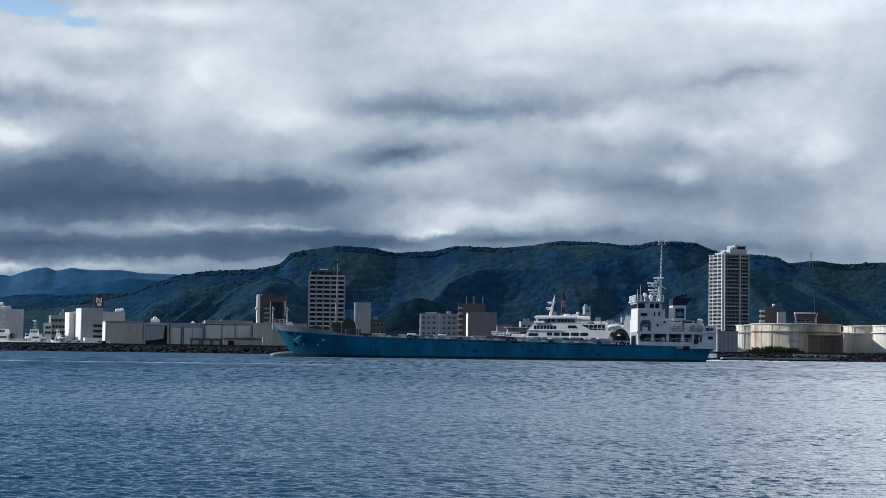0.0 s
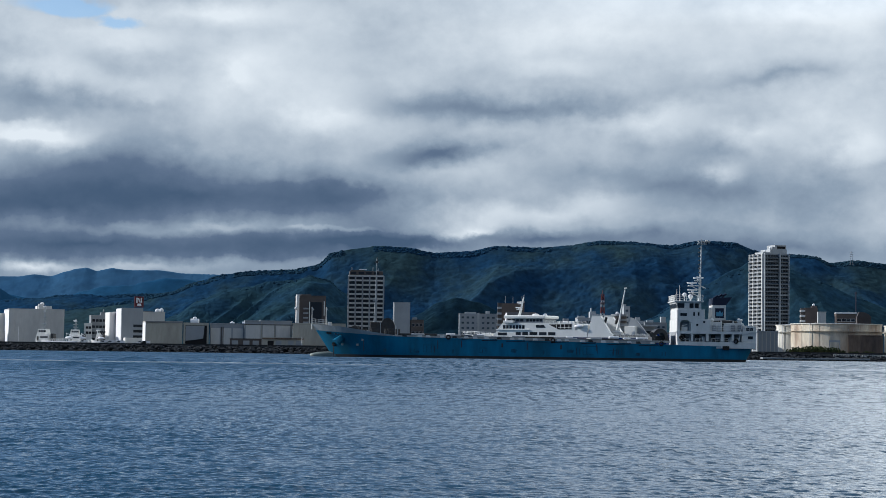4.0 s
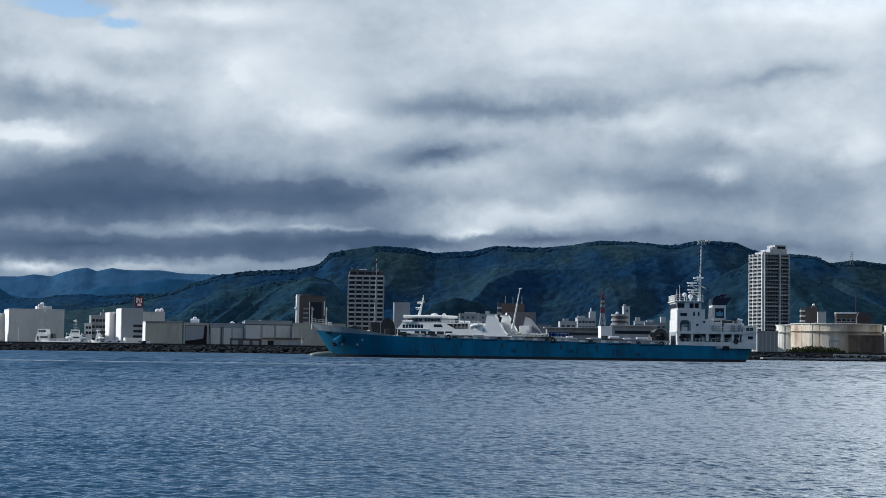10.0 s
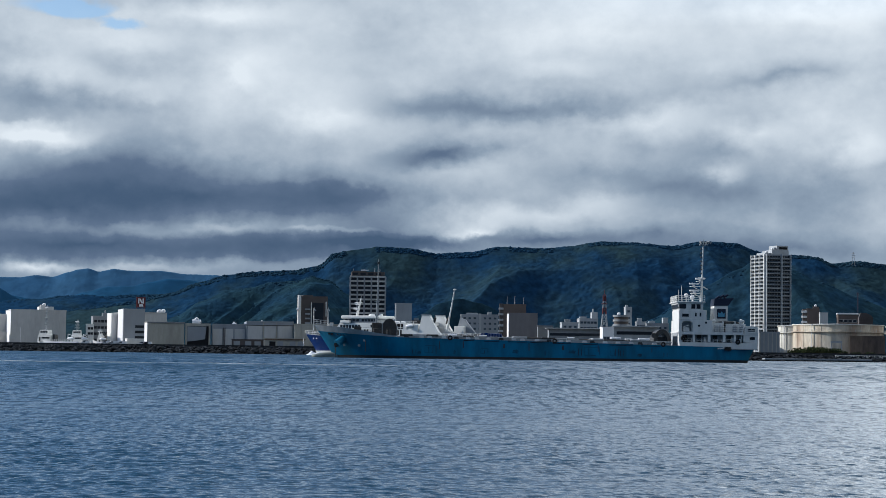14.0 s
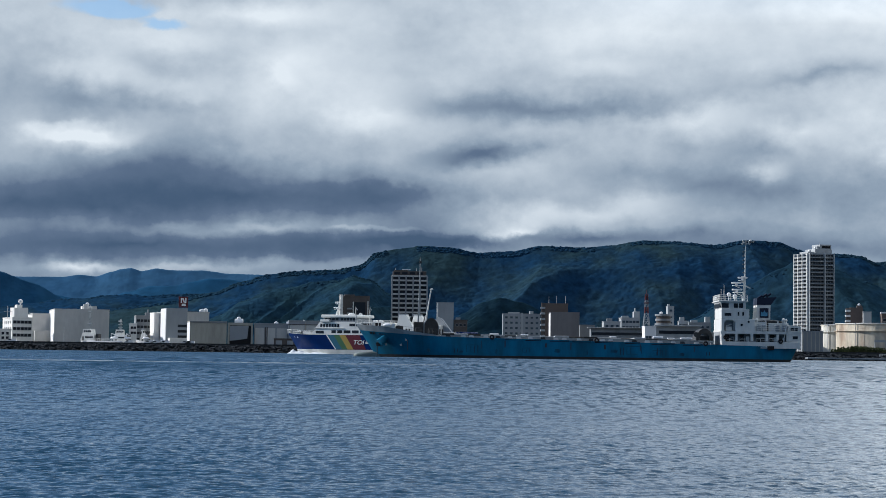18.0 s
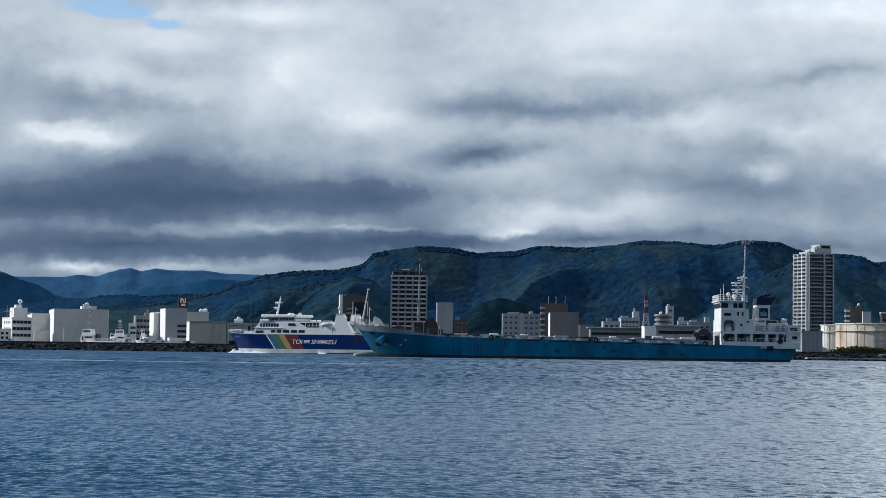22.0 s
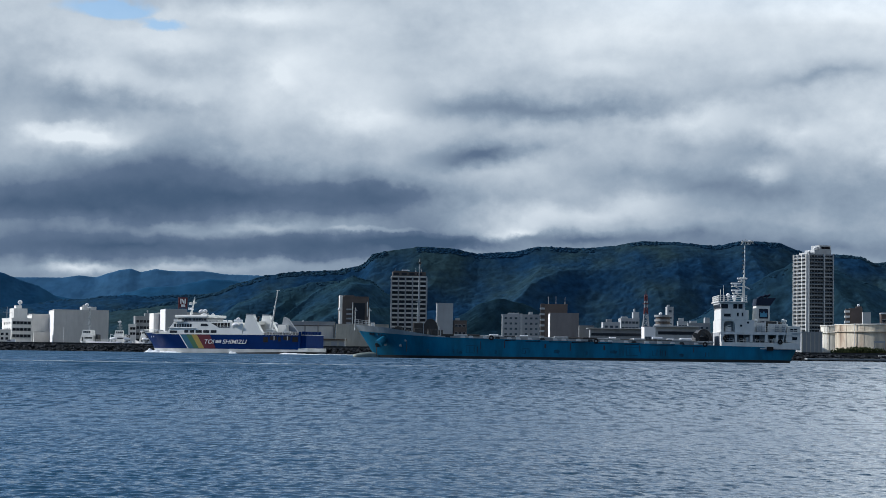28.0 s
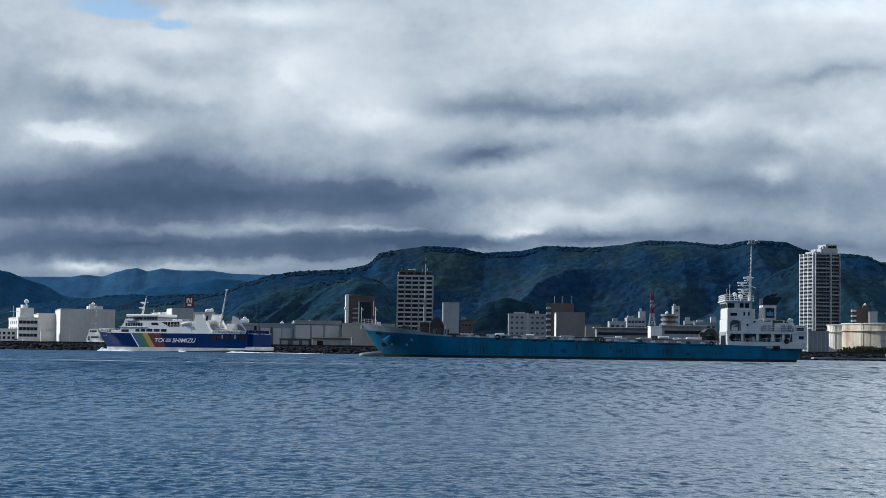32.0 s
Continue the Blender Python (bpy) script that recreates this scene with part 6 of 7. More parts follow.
windows(b, W_GREY, 0.5, w - 0.5, 1.5, h - 1.2, 5, 4)
rooftop(b, [(w * 0.5, w * 0.85, 3, 9, h - 0.4, h + 1.6), (w * 0.62, w * 0.68, 3, 5, h + 1.6, h + 3.2)], DULL_WALL)

# the white works with the red roof sign
works, w, h = block("white factory building with a red roof sign", -167.0, 1000, 22.8, 20.9, 19.1, 34, GREY_WALL)
part("tall_bay", box(0.0, w * 0.49, -0.9, 16, 0, h + 1.7, 0.1), WARM_GREY, works)
# the sunlit side of the works is painted white
part("side_cladding", box(-0.14, -0.02, 0.1, 15.8, 0.3, h + 1.4), SIGN_WHITE, works, "side wall painted white for the sun on it")
part("side_tower", box(-3.2, -0.2, 18, 32, 0, h - 0.3, 0.1), WHITE_WALL, works)
for z in (3.9, 6.7, 9.5):
    part("window_band", box(w * 0.27, w * 0.48, -0.98, -0.85, z, z + 1.35), GLASS, works)
part("white_annex", box(w * 0.04, w * 0.53, -8, -1.0, 0, 3.9, 0.1), WHITE_WALL, works, "low white annex")
rooftop(works, [(w * 0.5, w * 0.75, 2, 10, h - 3.8, h + 0.2)], DARK_WALL)
part("roof_tank", merge(ball(w * 0.87, 4, h + 0.7, 1.6, 1.4, 1.1), ball(w * 0.96, 5, h + 0.9, 1.2, 1.2, 1.2)), SIGN_WHITE, works)
sign = part("roof_sign", slab(w * 0.30, w * 0.51, h + 2.6, h + 7.9, 1.0, 1.4), RED_PAINT, works, "red square roof sign with white shapes")
part("sign_frame", merge(rod((w * 0.31, 1.6, h + 1.5), (w * 0.31, 1.6, h + 8.0), 0.12, sides=6), rod((w * 0.50, 1.6, h + 1.5), (w * 0.50, 1.6, h + 8.0), 0.12, sides=6), box(w * 0.30, w * 0.51, 1.5, 1.7, h + 2.2, h + 2.4)), RED_PAINT, works)
for outline in ([(0.34, 4.6), (0.37, 4.6), (0.37, 7.2), (0.34, 7.2)], [(0.44, 4.6), (0.47, 4.6), (0.47, 7.2), (0.44, 7.2)], [(0.37, 7.0), (0.40, 7.2), (0.44, 4.9), (0.41, 4.7)], [(0.36, 3.0), (0.46, 3.0), (0.45, 4.2), (0.37, 4.2)]):
    part("sign_shape", prism([(w * a, h + z) for a, z in outline], 0.9, 0.98), SIGN_WHITE, sign)

# sheds on the quay
shed, w, h = block("tan sheet metal shed on the quay", -142.7, 925, 17.6, 14.9, 12.4, 22, TAN_WALL)
# white stands for the sun on the tan gable
part("side_cladding", box(-0.1, -0.02, 0.1, 21.8, 0.2, h - 0.6), SIGN_WHITE, shed, "gable painted white for the sun on it")
part("roof_edge", box(-0.2, w + 0.2, -0.35, -0.13, h - 0.7, h - 0.1), ROOF, shed)
panels(shed, w, h, 6, TAN_WALL, gap=0.08, top=0.9)
hangar, w, h = block("grey boat hangar with a wide open front", -125.1, 930, 12.1, 14.4, 7.7, 20, WARM_GREY)
# shade of the hangar's inside, painted as a sheet on its front
part("door_opening", box(0.9, w - 0.9, -0.06, 0.04, 0.0, h - 1.3), OPENING_SHADE, hangar, "dark sheet standing for the shade of the open front")
part("hung_sheet", prism([(1.0, h - 1.5), (w - 2.0, h - 1.5), (w - 2.6, 3.6), (w * 0.45, 2.9), (1.0, 2.4)], -0.2, -0.08), WARM_GREY, hangar)
part("door_frame", merge(box(0, 0.9, -0.3, -0.02, 0, h), box(w - 0.9, w, -0.3, -0.02, 0, h), box(0.9, w - 0.9, -0.3, -0.02, h - 1.3, h)), TAN_WALL, hangar)
shed3, w, h = block("long grey warehouse with tall sliding doors", -112.9, 935, 16.7, 14.4, 6.9, 24, WARM_GREY)
for a, c in ((0.03, 0.30), (0.36, 0.62), (0.66, 0.96)):
    part("sliding_door", box(w * a, w * c, -0.15, 0.03, 0.2, h - 2.4, 0.04), GREY_WALL, shed3)
for a in (0.32, 0.37):
    part("door_rail", box(w * a, w * a + 0.4, -0.3, -0.02, 0.0, h - 1.8), DARK_WALL, shed3)
shed4, w, h = block("grey warehouse with three framed bays", -96.1, 935, 23.0, 16.0, 5.9, 24, WARM_GREY)
for a, c in ((0.03, 0.34), (0.38, 0.62), (0.66, 0.96)):
    part("bay", box(w * a, w * c, -0.14, 0.03, 3.4, h - 2.3, 0.04), GREY_WALL, shed4)
part("beam", box(0, w, -0.35, -0.02, h - 2.2, h - 1.9), DARK_WALL, shed4)
for a in (0.36, 0.64, 0.985):
    part("pilaster", box(w * a - 0.2, w * a + 0.2, -0.3, -0.02, 0, h - 0.6), TAN_WALL, shed4)
low1, w, h = block("low dark grey lean-to shed", -100.9, 915, 15.0, 7.0, 6.3, 9, DARK_WALL, parapet=0.3)
for a in (0.06, 0.42, 0.72):
    part("shutter", box(w * a, w * a + w * 0.2, -0.1, 0.03, 0.2, h - 1.0), WARM_GREY, low1)
low2, w, h = block("low brown lean-to shed with a dark doorway", -85.0, 912, 19.3, 7.7, 5.3, 9, TAN_WALL, parapet=0.3)
# dark sheet for the shade in the doorway
part("doorway", box(w * 0.12, w * 0.27, -0.06, 0.03, 0, h - 1.6), OPENING_SHADE, low2)
part("roof_edge", box(-0.2, w + 0.2, -0.5, -0.02, h - 0.9, h - 0.4), RUSTY, low2)
for a in (0.32, 0.62, 0.82):
    part("shutter", box(w * a, w * a + w * 0.14, -0.1, 0.03, 0.3, h - 1.5), WARM_GREY, low2)
part("lamp_post", rod((w * 0.96, -2, 0), (w * 0.96, -2, 4.6), 0.16, 0.12, 6), SIGN_WHITE, low2)
tan2, w, h = block("large tan warehouse at the end of the quay", -72.3, 930, 25.7, 14.9, 4.4, 24, TAN_WALL)
panels(tan2, w, h, 8, TAN_WALL, gap=0.08)
part("plinth", box(0, w, -0.3, -0.13, 0, 3.4), TAN_WALL, tan2)


def tank_on_roof(x, y, z, r):
    t = thing("roof_tank", "small white water tank on a warehouse roof", "tank", pose(x, y, z - r * 1.6), group="roof tanks")
    part("drum", rod((-r, 0, r), (r, 0, r), r * 0.7, sides=14), SIGN_WHITE, t)
    part("frame", merge(box(-r, -r * 0.8, -r * 0.5, r * 0.5, -0.4, r), box(r * 0.8, r, -r * 0.5, r * 0.5, -0.4, r)), STEEL, t)
    part("vent", ball(0, 0, r * 1.8, r * 0.5, r * 0.5, r * 0.4), SIGN_WHITE, t)


tank_on_roof(-121.0, 940, 16.3, 2.0)
tank_on_roof(-96.8, 945, 15.3, 1.5)
tank_on_roof(-103.2, 945, 15.0, 1.0)
tank_on_roof(-89.6, 945, 16.0, 0.8)

# town houses behind
brown, w, h = block("dark brown apartment block with a white stair tower", -94.6, 1250, 18.8, 37.8, 7.5, 20, DARK_WALL)
part("stair_tower", box(-0.4, 1.5, -0.6, 6, 0, h + 0.6, 0.08), WHITE_WALL, brown, "white stair tower in the sun")
part("recess", box(w * 0.46, w * 0.86, -0.08, 0.03, 4, h - 4.2), GLASS, brown, "glazed front in shade")
part("white_fin", merge(box(w * 0.42, w * 0.45, -0.8, 0.0, 0, h - 4.0), box(w * 0.93, w * 0.96, -0.8, 0.0, h - 13.0, h - 3.4)), WHITE_WALL, brown)
for i in range(4):
    part("balcony", box(w * 0.22, w * 0.40, -0.7, 0.0, h - 18 + i * 3.0, h - 17.0 + i * 3.0), WARM_GREY, brown)
rooftop(brown, [(w * 0.15, w * 0.5, 3, 12, h - 0.3, h + 0.8)], DARK_WALL)
part("sky_dish", ball(-0.6, -0.9, h - 8.5, 0.9, 0.9, 1.1), SIGN_WHITE, brown)


def build_tower():
    tower, w, h = block("tall grey apartment tower with a dark crown", -63.7, 1300, 23.8, 53.6, 3.8, 22, GREY_WALL, name="apartment_tower", category="tower")
    floors, bays = 16, 5
    storey = (h - 1.0) / floors
    for i in range(floors):
        z = i * storey
        part("balcony", box(-0.15, w + 0.15, -1.3, -0.02, z, z + storey * 0.34, 0.03), GREY_WALL, tower)
        for j in range(bays):
            x = w * (j + 0.10) / bays
            part("balcony_window", box(x, x + w * 0.80 / bays, -0.10, 0.03, z + storey * 0.36, z + storey * 0.98), GLASS, tower)
    for j in range(bays + 1):
        x = w * j / bays
        part("pier", box(x - 0.45, x + 0.45, -1.45, -0.02, 0, h - 0.6, 0.04), WARM_GREY, tower)
    part("crown", merge(box(0.6, w - 0.6, 1.0, 18, h, h + 2.8, 0.1), box(1.5, w * 0.45, 2, 12, h + 2.8, h + 3.6)), DARK_WALL, tower, "dark brown crown storey")
    for j in range(4):
        part("crown_window", box(1.5 + j * 5.2, 5.2 + j * 5.2, 0.9, 1.1, h + 0.6, h + 2.2), GLASS, tower)
    part("roof_sign_box", box(w * 0.30, w * 0.52, 3, 5, h + 3.6, h + 4.3, 0.05), SIGN_WHITE, tower)
    for x in (0.1, 0.7, 0.85):
        part("roof_aerial", rod((w * x, 8, h + 2.5), (w * x, 8, h + 5.5), 0.15, 0.1, 6), STEEL, tower)


build_tower()
b, w, h = block("plain grey windowless block", -30.8, 1220, 10.4, 33.4, 3.2, 12, WARM_GREY)
# light along the block's edge is painted as a white strip
part("edge_strip", box(-0.1, 0.5, -0.15, 0.03, 0, h - 0.6), WHITE_WALL, b)
b, w, h = block("low dark roofed town house", -19.9, 1220, 8.3, 22.5, 2.7, 12, DARK_WALL)
windows(b, W_GREY, 0.5, w - 0.5, 4, h - 1, 3, 3)
rooftop(b, [(1, 4, 2, 6, h - 0.3, h + 1.4)], DULL_WALL)
b, w, h = block("pale five storey apartment house with small windows", 10.6, 1180, 22.9, 26.0, 0.7, 16, WARM_GREY)
windows(b, W_DIM, 0.6, w - 0.4, 2.5, h - 0.8, 7, 6)
part("stair_bay", box(w * 0.48, w * 0.54, -0.5, 0, 0, h + 0.4), PALE_WALL, b)
rooftop(b, [(w * 0.15, w * 0.45, 2, 8, h - 0.3, h + 0.9), (w * 0.72, w * 0.82, 2, 8, h - 0.3, h + 1.6)], PALE_WALL)
b, w, h = block("brown apartment house with pale stair balconies", 39.1, 1260, 14.8, 34.7, -0.4, 16, BROWN_WALL)
for i in range(8):
    part("balcony", box(-3.0, -0.05, -1.0, 6, 2 + i * (h - 2) / 8, 3.3 + i * (h - 2) / 8, 0.05), PALE_WALL, b)
part("stair_core", box(-2.6, -0.1, 0.2, 6, 0, h + 0.3), DARK_WALL, b)
for x in (0.16, 0.5, 0.9):
    part("roof_aerial", rod((w * x, 4, h - 0.3), (w * x, 4, h + 5.0), 0.16, 0.1, 6), STEEL, b)
b, w, h = block("warm grey box shaped store, one side painted white for sunlight", 37.9, 1120, 16.7, 25.9, 0.3, 26, STORE_WALL)
panels(b, w, h, 5, STORE_WALL, gap=0.03, top=0.5)
# the side in the sun is painted white, not clad
part("side_cladding", box(-0.1, -0.02, 0.1, 25.8, 0.2, h - 0.6), SIGN_WHITE, b)
b, w, h = block("low grey warehouse roof", 56.3, 1150, 9.0, 19.2, -1.8, 20, DULL_WALL)

# around the passenger pier
b, w, h = block("long low pier building with a pale roof", 54.7, 1000, 27.6, 15.2, -1.2, 18, DULL_WALL)
bands(b, w, 2, h - 0.6, 2, 0.0, 1.4, DULL_WALL)
part("roof_slab", box(-1.5, w + 1.0, -2.0, 17, h, h + 0.4, 0.1), PALE_WALL, b)
b, w, h = block("pale three storey town building", 66.3, 1080, 9.5, 20.2, 0.4, 14, PALE_WALL)
windows(b, W_DIM, 0.4, w - 0.4, 5, h - 0.8, 3, 3)
rooftop(b, [(2, 5, 2, 6, h - 0.3, h + 1.6)], DULL_WALL)
b, w, h = block("pale hotel block with a roof tower", 77.6, 1100, 10.7, 22.8, 0.7, 16, PALE_WALL)
windows(b, W_DIM, 0.4, w - 0.4, 6, h - 0.8, 5, 4)
rooftop(b, [(w * 0.68, w, 2, 10, h - 0.3, h + 3.6), (w * 0.72, w * 0.8, 3, 5, h + 3.6, h + 5.6), (0.5, w * 0.4, 2, 6, h - 0.3, h + 1.0)], PALE_WALL)
b, w, h = block("small pale pier kiosk", 79.5, 960, 5.6, 15.9, 5.5, 8, SIGN_WHITE)
windows(b, W_DIM, 0.4, w * 0.6, 2.5, h - 1.0, 2, 1)


def build_round():
    b = thing("building", "round grey building with ringed balconies", "building", pose(98.47, 1066, LEVEL))
    top = 23.97 - LEVEL
    r = 4.68
    part("core", rod((0, 0, 0), (0, 0, top - 0.5), r * 0.86, sides=28), DARK_WALL, b)
    for i in range(5):
        z = top - 0.9 - i * 2.5
        part("ring_balcony", rod((0, 0, z), (0, 0, z + 1.1), r, sides=28), DULL_WALL, b)
    part("roof_cap", rod((0, 0, top - 0.5), (0, 0, top), r * 0.9, sides=28), DULL_WALL, b)
    part("roof_ball", ball(-r * 0.3, -1, top + 0.8, 0.9, 0.9, 0.9), SIGN_WHITE, b)


build_round()
b, w, h = block("narrow tall pale tower block", 106.9, 1130, 3.7, 30.5, 0.3, 10, PALE_WALL)
windows(b, W_DIM, 0.3, w - 0.3, 8, h - 0.8, 1, 5)
rooftop(b, [(0.3, 1.6, 2, 5, h - 0.3, h + 1.2)], PALE_WALL)
b, w, h = block("pale town house with a water tank", 112.3, 1120, 5.9, 21.8, -2.6, 12, PALE_WALL)
windows(b, W_DIM, 0.3, w - 0.3, 6, h - 0.8, 3, 3)
rooftop(b, [(0.6, 3.4, 2, 5, h - 0.3, h + 2.0)], PALE_WALL)
b, w, h = block("grey and pale town houses with shops", 117.2, 1110, 12.7, 20.8, -2.0, 14, DULL_WALL)
windows(b, W_DIM, 0.4, w - 0.4, 5, h - 0.8, 4, 3)
rooftop(b, [(w * 0.75, w * 0.98, 2, 9, h - 0.3, h + 3.2), (w * 0.1, w * 0.4, 2, 8, h - 0.3, h + 1.2)], PALE_WALL)
mall, w, h = block("long pale two storey terminal with ribbon windows", 88.5, 1000, 22.6, 17.0, -1.6, 20, PALE_WALL)
bands(mall, w, 0.8, h - 0.4, 2, 0.0, 1.7, PALE_WALL, inset=1.5)
part("canopy", box(-1, w + 1, -2.5, 0, h - 0.5, h + 0.2, 0.08), PALE_WALL, mall)
b, w, h = block("low grey store behind the cargo ship", 118.3, 1010, 44.1, 14.0, -5.7, 18, DULL_WALL)
windows(b, W_DIM, 1, w - 1, 1.5, h - 0.6, 10, 1)


def build_mast_tower():
    """A red and white lattice tower."""
    base_x, y = 87.73, 1050
    top = 34.75 - LEVEL
    m = thing("lattice_tower", "red and white steel lattice tower by the pier", "tower", pose(base_x, y, LEVEL))

    def half(z):
        t = z / top
        return 3.9 * (1 - t) ** 2.2 + 0.62

    legs = 9
    for k in range(legs):
        z0, z1 = top * k / legs, top * (k + 1) / legs
        bm = bmesh.new()
        a, c = half(z0), half(z1)
        for sx in (-1, 1):
            for sy in (-1, 1):
                add_rod(bm, (sx * a, sy * a, z0), (sx * c, sy * c, z1), 0.26, sides=5)
        for s in (-1, 1):
            add_rod(bm, (-a, s * a, z0), (c, s * c, z1), 0.16, sides=4)
            add_rod(bm, (a, s * a, z0), (-c, s * c, z1), 0.16, sides=4)
            add_rod(bm, (s * a, -a, z0), (s * c, c, z1), 0.16, sides=4)
            add_rod(bm, (-c, s * c, z1), (c, s * c, z1), 0.14, sides=4)
        part("tower_section", bm, WARM_GREY if k in (4, 5, 7) else RED_PAINT, m)
    part("platform", box(-1.4, 1.4, -1.4, 1.4, top * 0.84, top * 0.84 + 0.4), RED_PAINT, m)
    part("tip", rod((0, 0, top), (0, 0, top + 2.4), 0.15, 0.08, 6), RED_PAINT, m)


build_mast_tower()


def build_high_rise():
    b, w, h = block("slender pale high rise with balconies on every floor", 276.4, 1650, 23.6, 91.1, 18.0, 24.4, WARM_GREY, name="high_rise", category="tower")
    floors = 27
    storey = (h - 1.2) / floors
    bays = ((0.7, w * 0.60, "balcony"), (w * 0.65, w - 0.5, "corner_balcony"))
    for i in range(floors):
        z = 0.6 + i * storey
        for x0, x1, name in bays:
            deck = part(name, box(x0, x1, -1.6, -0.02, z, z + 0.34, 0.03), PALE_WALL, b)
            part("parapet_glass", box(x0 + 0.1, x1 - 0.1, -1.58, -1.50, z + 0.28, z + storey * 0.36), PALE_GLASS if (i + len(name)) % 5 else CONCRETE, deck)
            part("hand_rail", box(x0, x1, -1.62, -1.48, z + storey * 0.36, z + storey * 0.40), CONCRETE, deck)
            n = 5 if x1 - x0 > 10 else 3
            for k in range(n):
                a, c = x0 + (x1 - x0) * (k + 0.08) / n, x0 + (x1 - x0) * (k + 0.92) / n
                part("balcony_window", box(a, c, -0.08, 0.03, z + 0.3, z + storey * 0.86), GLASS, b)
        side = part("side_balcony", box(-1.8, -0.02, 1.0, 23.6, z, z + 0.3, 0.04), PALE_WALL, b)
        for y0, y1 in ((1.4, 8.0), (9.2, 16.0), (17.2, 23.2)):
            part("side_parapet", box(-1.8, -1.66, y0, y1, z + 0.3, z + storey * 0.42), CONCRETE, side)
            part("side_window", box(-0.07, 0.03, y0 + 0.3, y1 - 0.3, z + 0.4, z + storey * 0.88), GLASS, b)
    for x, wide in ((0.3, 0.7), (w * 0.625, 1.1), (w - 0.3, 0.7)):
        part("pier", box(x - wide / 2, x + wide / 2, -1.9, -0.02, 0, h + 0.3, 0.05), PALE_WALL, b)
    for y in (0.4, 8.6, 16.6, 24.0):
        part("side_pier", box(-2.0, -0.02, y - 0.4, y + 0.4, 0, h, 0.05), WHITE_WALL, b)
    part("crown", merge(box(w * 0.30, w - 0.5, 2, 20, h, h + 4.0, 0.1), box(w * 0.52, w - 0.5, 3, 18, h + 4.0, h + 8.0, 0.1), box(-0.5, w * 0.25, 0.5, 16, h - 0.2, h + 1.4, 0.1), box(w * 0.42, w * 0.52, 4, 10, h + 4.0, h + 6.4, 0.1)), PALE_WALL, b, "stepped white crown with plant rooms")
    part("crown_louvre", box(w * 0.60, w - 1.5, 2.85, 3.05, h + 4.8, h + 6.8), OPENING_SHADE, b)
    part("roof_ball", merge(ball(w * 0.08, 2.0, h + 2.2, 1.1, 1.1, 1.1), ball(w * 0.33, 3.0, h + 5.0, 1.2, 1.2, 1.2)), SIGN_WHITE, b)
    part("roof_rail", merge(rail([(0.2, -0.1, h), (w * 0.3, -0.1, h)], 1.1, 2, 2.0, 0.07), rail([(w * 0.3, 2.2, h + 4.0), (w * 0.5, 2.2, h + 4.0)], 1.1, 2, 2.0, 0.07)), STEEL, b)
    part("crown_aerial", rod((w * 0.62, 8, h + 7.8), (w * 0.62, 8, h + 10.2), 0.15, sides=6), STEEL, b)


build_high_rise()


# tank farm
def tank(label, x_left, x_right, y_top, near, mats, seams=10):
    """A squat storage tank: plate courses, a wind girder below the rim, seams, a stair and a ladder."""
    r = (x_right - x_left) / 2
    t = thing("storage_tank", label, "tank", pose((x_left + x_right) / 2, near + r, LEVEL), group="tank farm")
    h = y_top - LEVEL
    n = 64

    def course(z0, z1, rr):
        bm = bmesh.new()
        rings = [[bm.verts.new((rr * math.cos(2 * math.pi * i / n), rr * math.sin(2 * math.pi * i / n), z)) for i in range(n)] for z in (z0, z1)]
        for i in range(n):
            bm.faces.new((rings[0][i], rings[0][(i + 1) % n], rings[1][(i + 1) % n], rings[1][i])).smooth = True
        return bm

    levels = [0.0, h * 0.19, h * 0.38, h * 0.56, h * 0.74, h - 0.3]
    for k, (z0, z1) in enumerate(zip(levels, levels[1:])):
        part("shell_course", course(z0, z1, r - 0.012 * k), mats, t)
    part("wind_girder", rod((0, 0, h * 0.74), (0, 0, h * 0.74 + 0.32), r + 0.95, sides=64), mats, t, "narrow walkway girder round the shell")
    part("rim", rod((0, 0, h - 0.45), (0, 0, h), r + 0.4, sides=64), TANK_PAINT, t, "pale top rim")
    part("roof", rod((0, 0, h), (0, 0, h + 0.4), r, r * 0.4, 64), ROOF, t)
    for i in range(seams):
        a = math.pi * (1.02 + 0.96 * i / max(1, seams - 1))
        part("shell_seam", rod((math.cos(a) * (r + 0.03), math.sin(a) * (r + 0.03), 0.2), (math.cos(a) * (r + 0.03), math.sin(a) * (r + 0.03), h - 0.5), 0.06, sides=4), mats, t)
    for i in range(28):
        a = math.pi * (1.02 + 0.96 * i / 27)
        part("girder_post", rod((math.cos(a) * (r + 0.8), math.sin(a) * (r + 0.8), h * 0.74 + 0.3), (math.cos(a) * (r + 0.8), math.sin(a) * (r + 0.8), h * 0.74 + 1.4), 0.06, sides=4), STEEL, t)
    steps = bmesh.new()
    for i in range(26):
        a = math.pi * (1.62 + 0.010 * i)
        cx, cy, z = math.cos(a) * (r + 0.5), math.sin(a) * (r + 0.5), h * 0.72 * (i + 1) / 26
        add_box(steps, cx - 0.4, cx + 0.4, cy - 0.4, cy + 0.4, z - 0.1, z)
    part("spiral_stair", steps, RUSTY, t)
    a = math.pi * 1.25
    part("ladder", rod((math.cos(a) * (r + 0.5), math.sin(a) * (r + 0.5), 0), (math.cos(a) * (r + 0.5), math.sin(a) * (r + 0.5), h), 0.18, sides=5), STEEL, t)
    return t


tank("broad cream storage tank, rust stain and shade in its paint", 177.96, 223.43, 18.75, 955, BIG_TANK, 14)
tank("cream storage tank in the sun", 176.53, 193.77, 18.59, 1005, TANK_PAINT, 8)
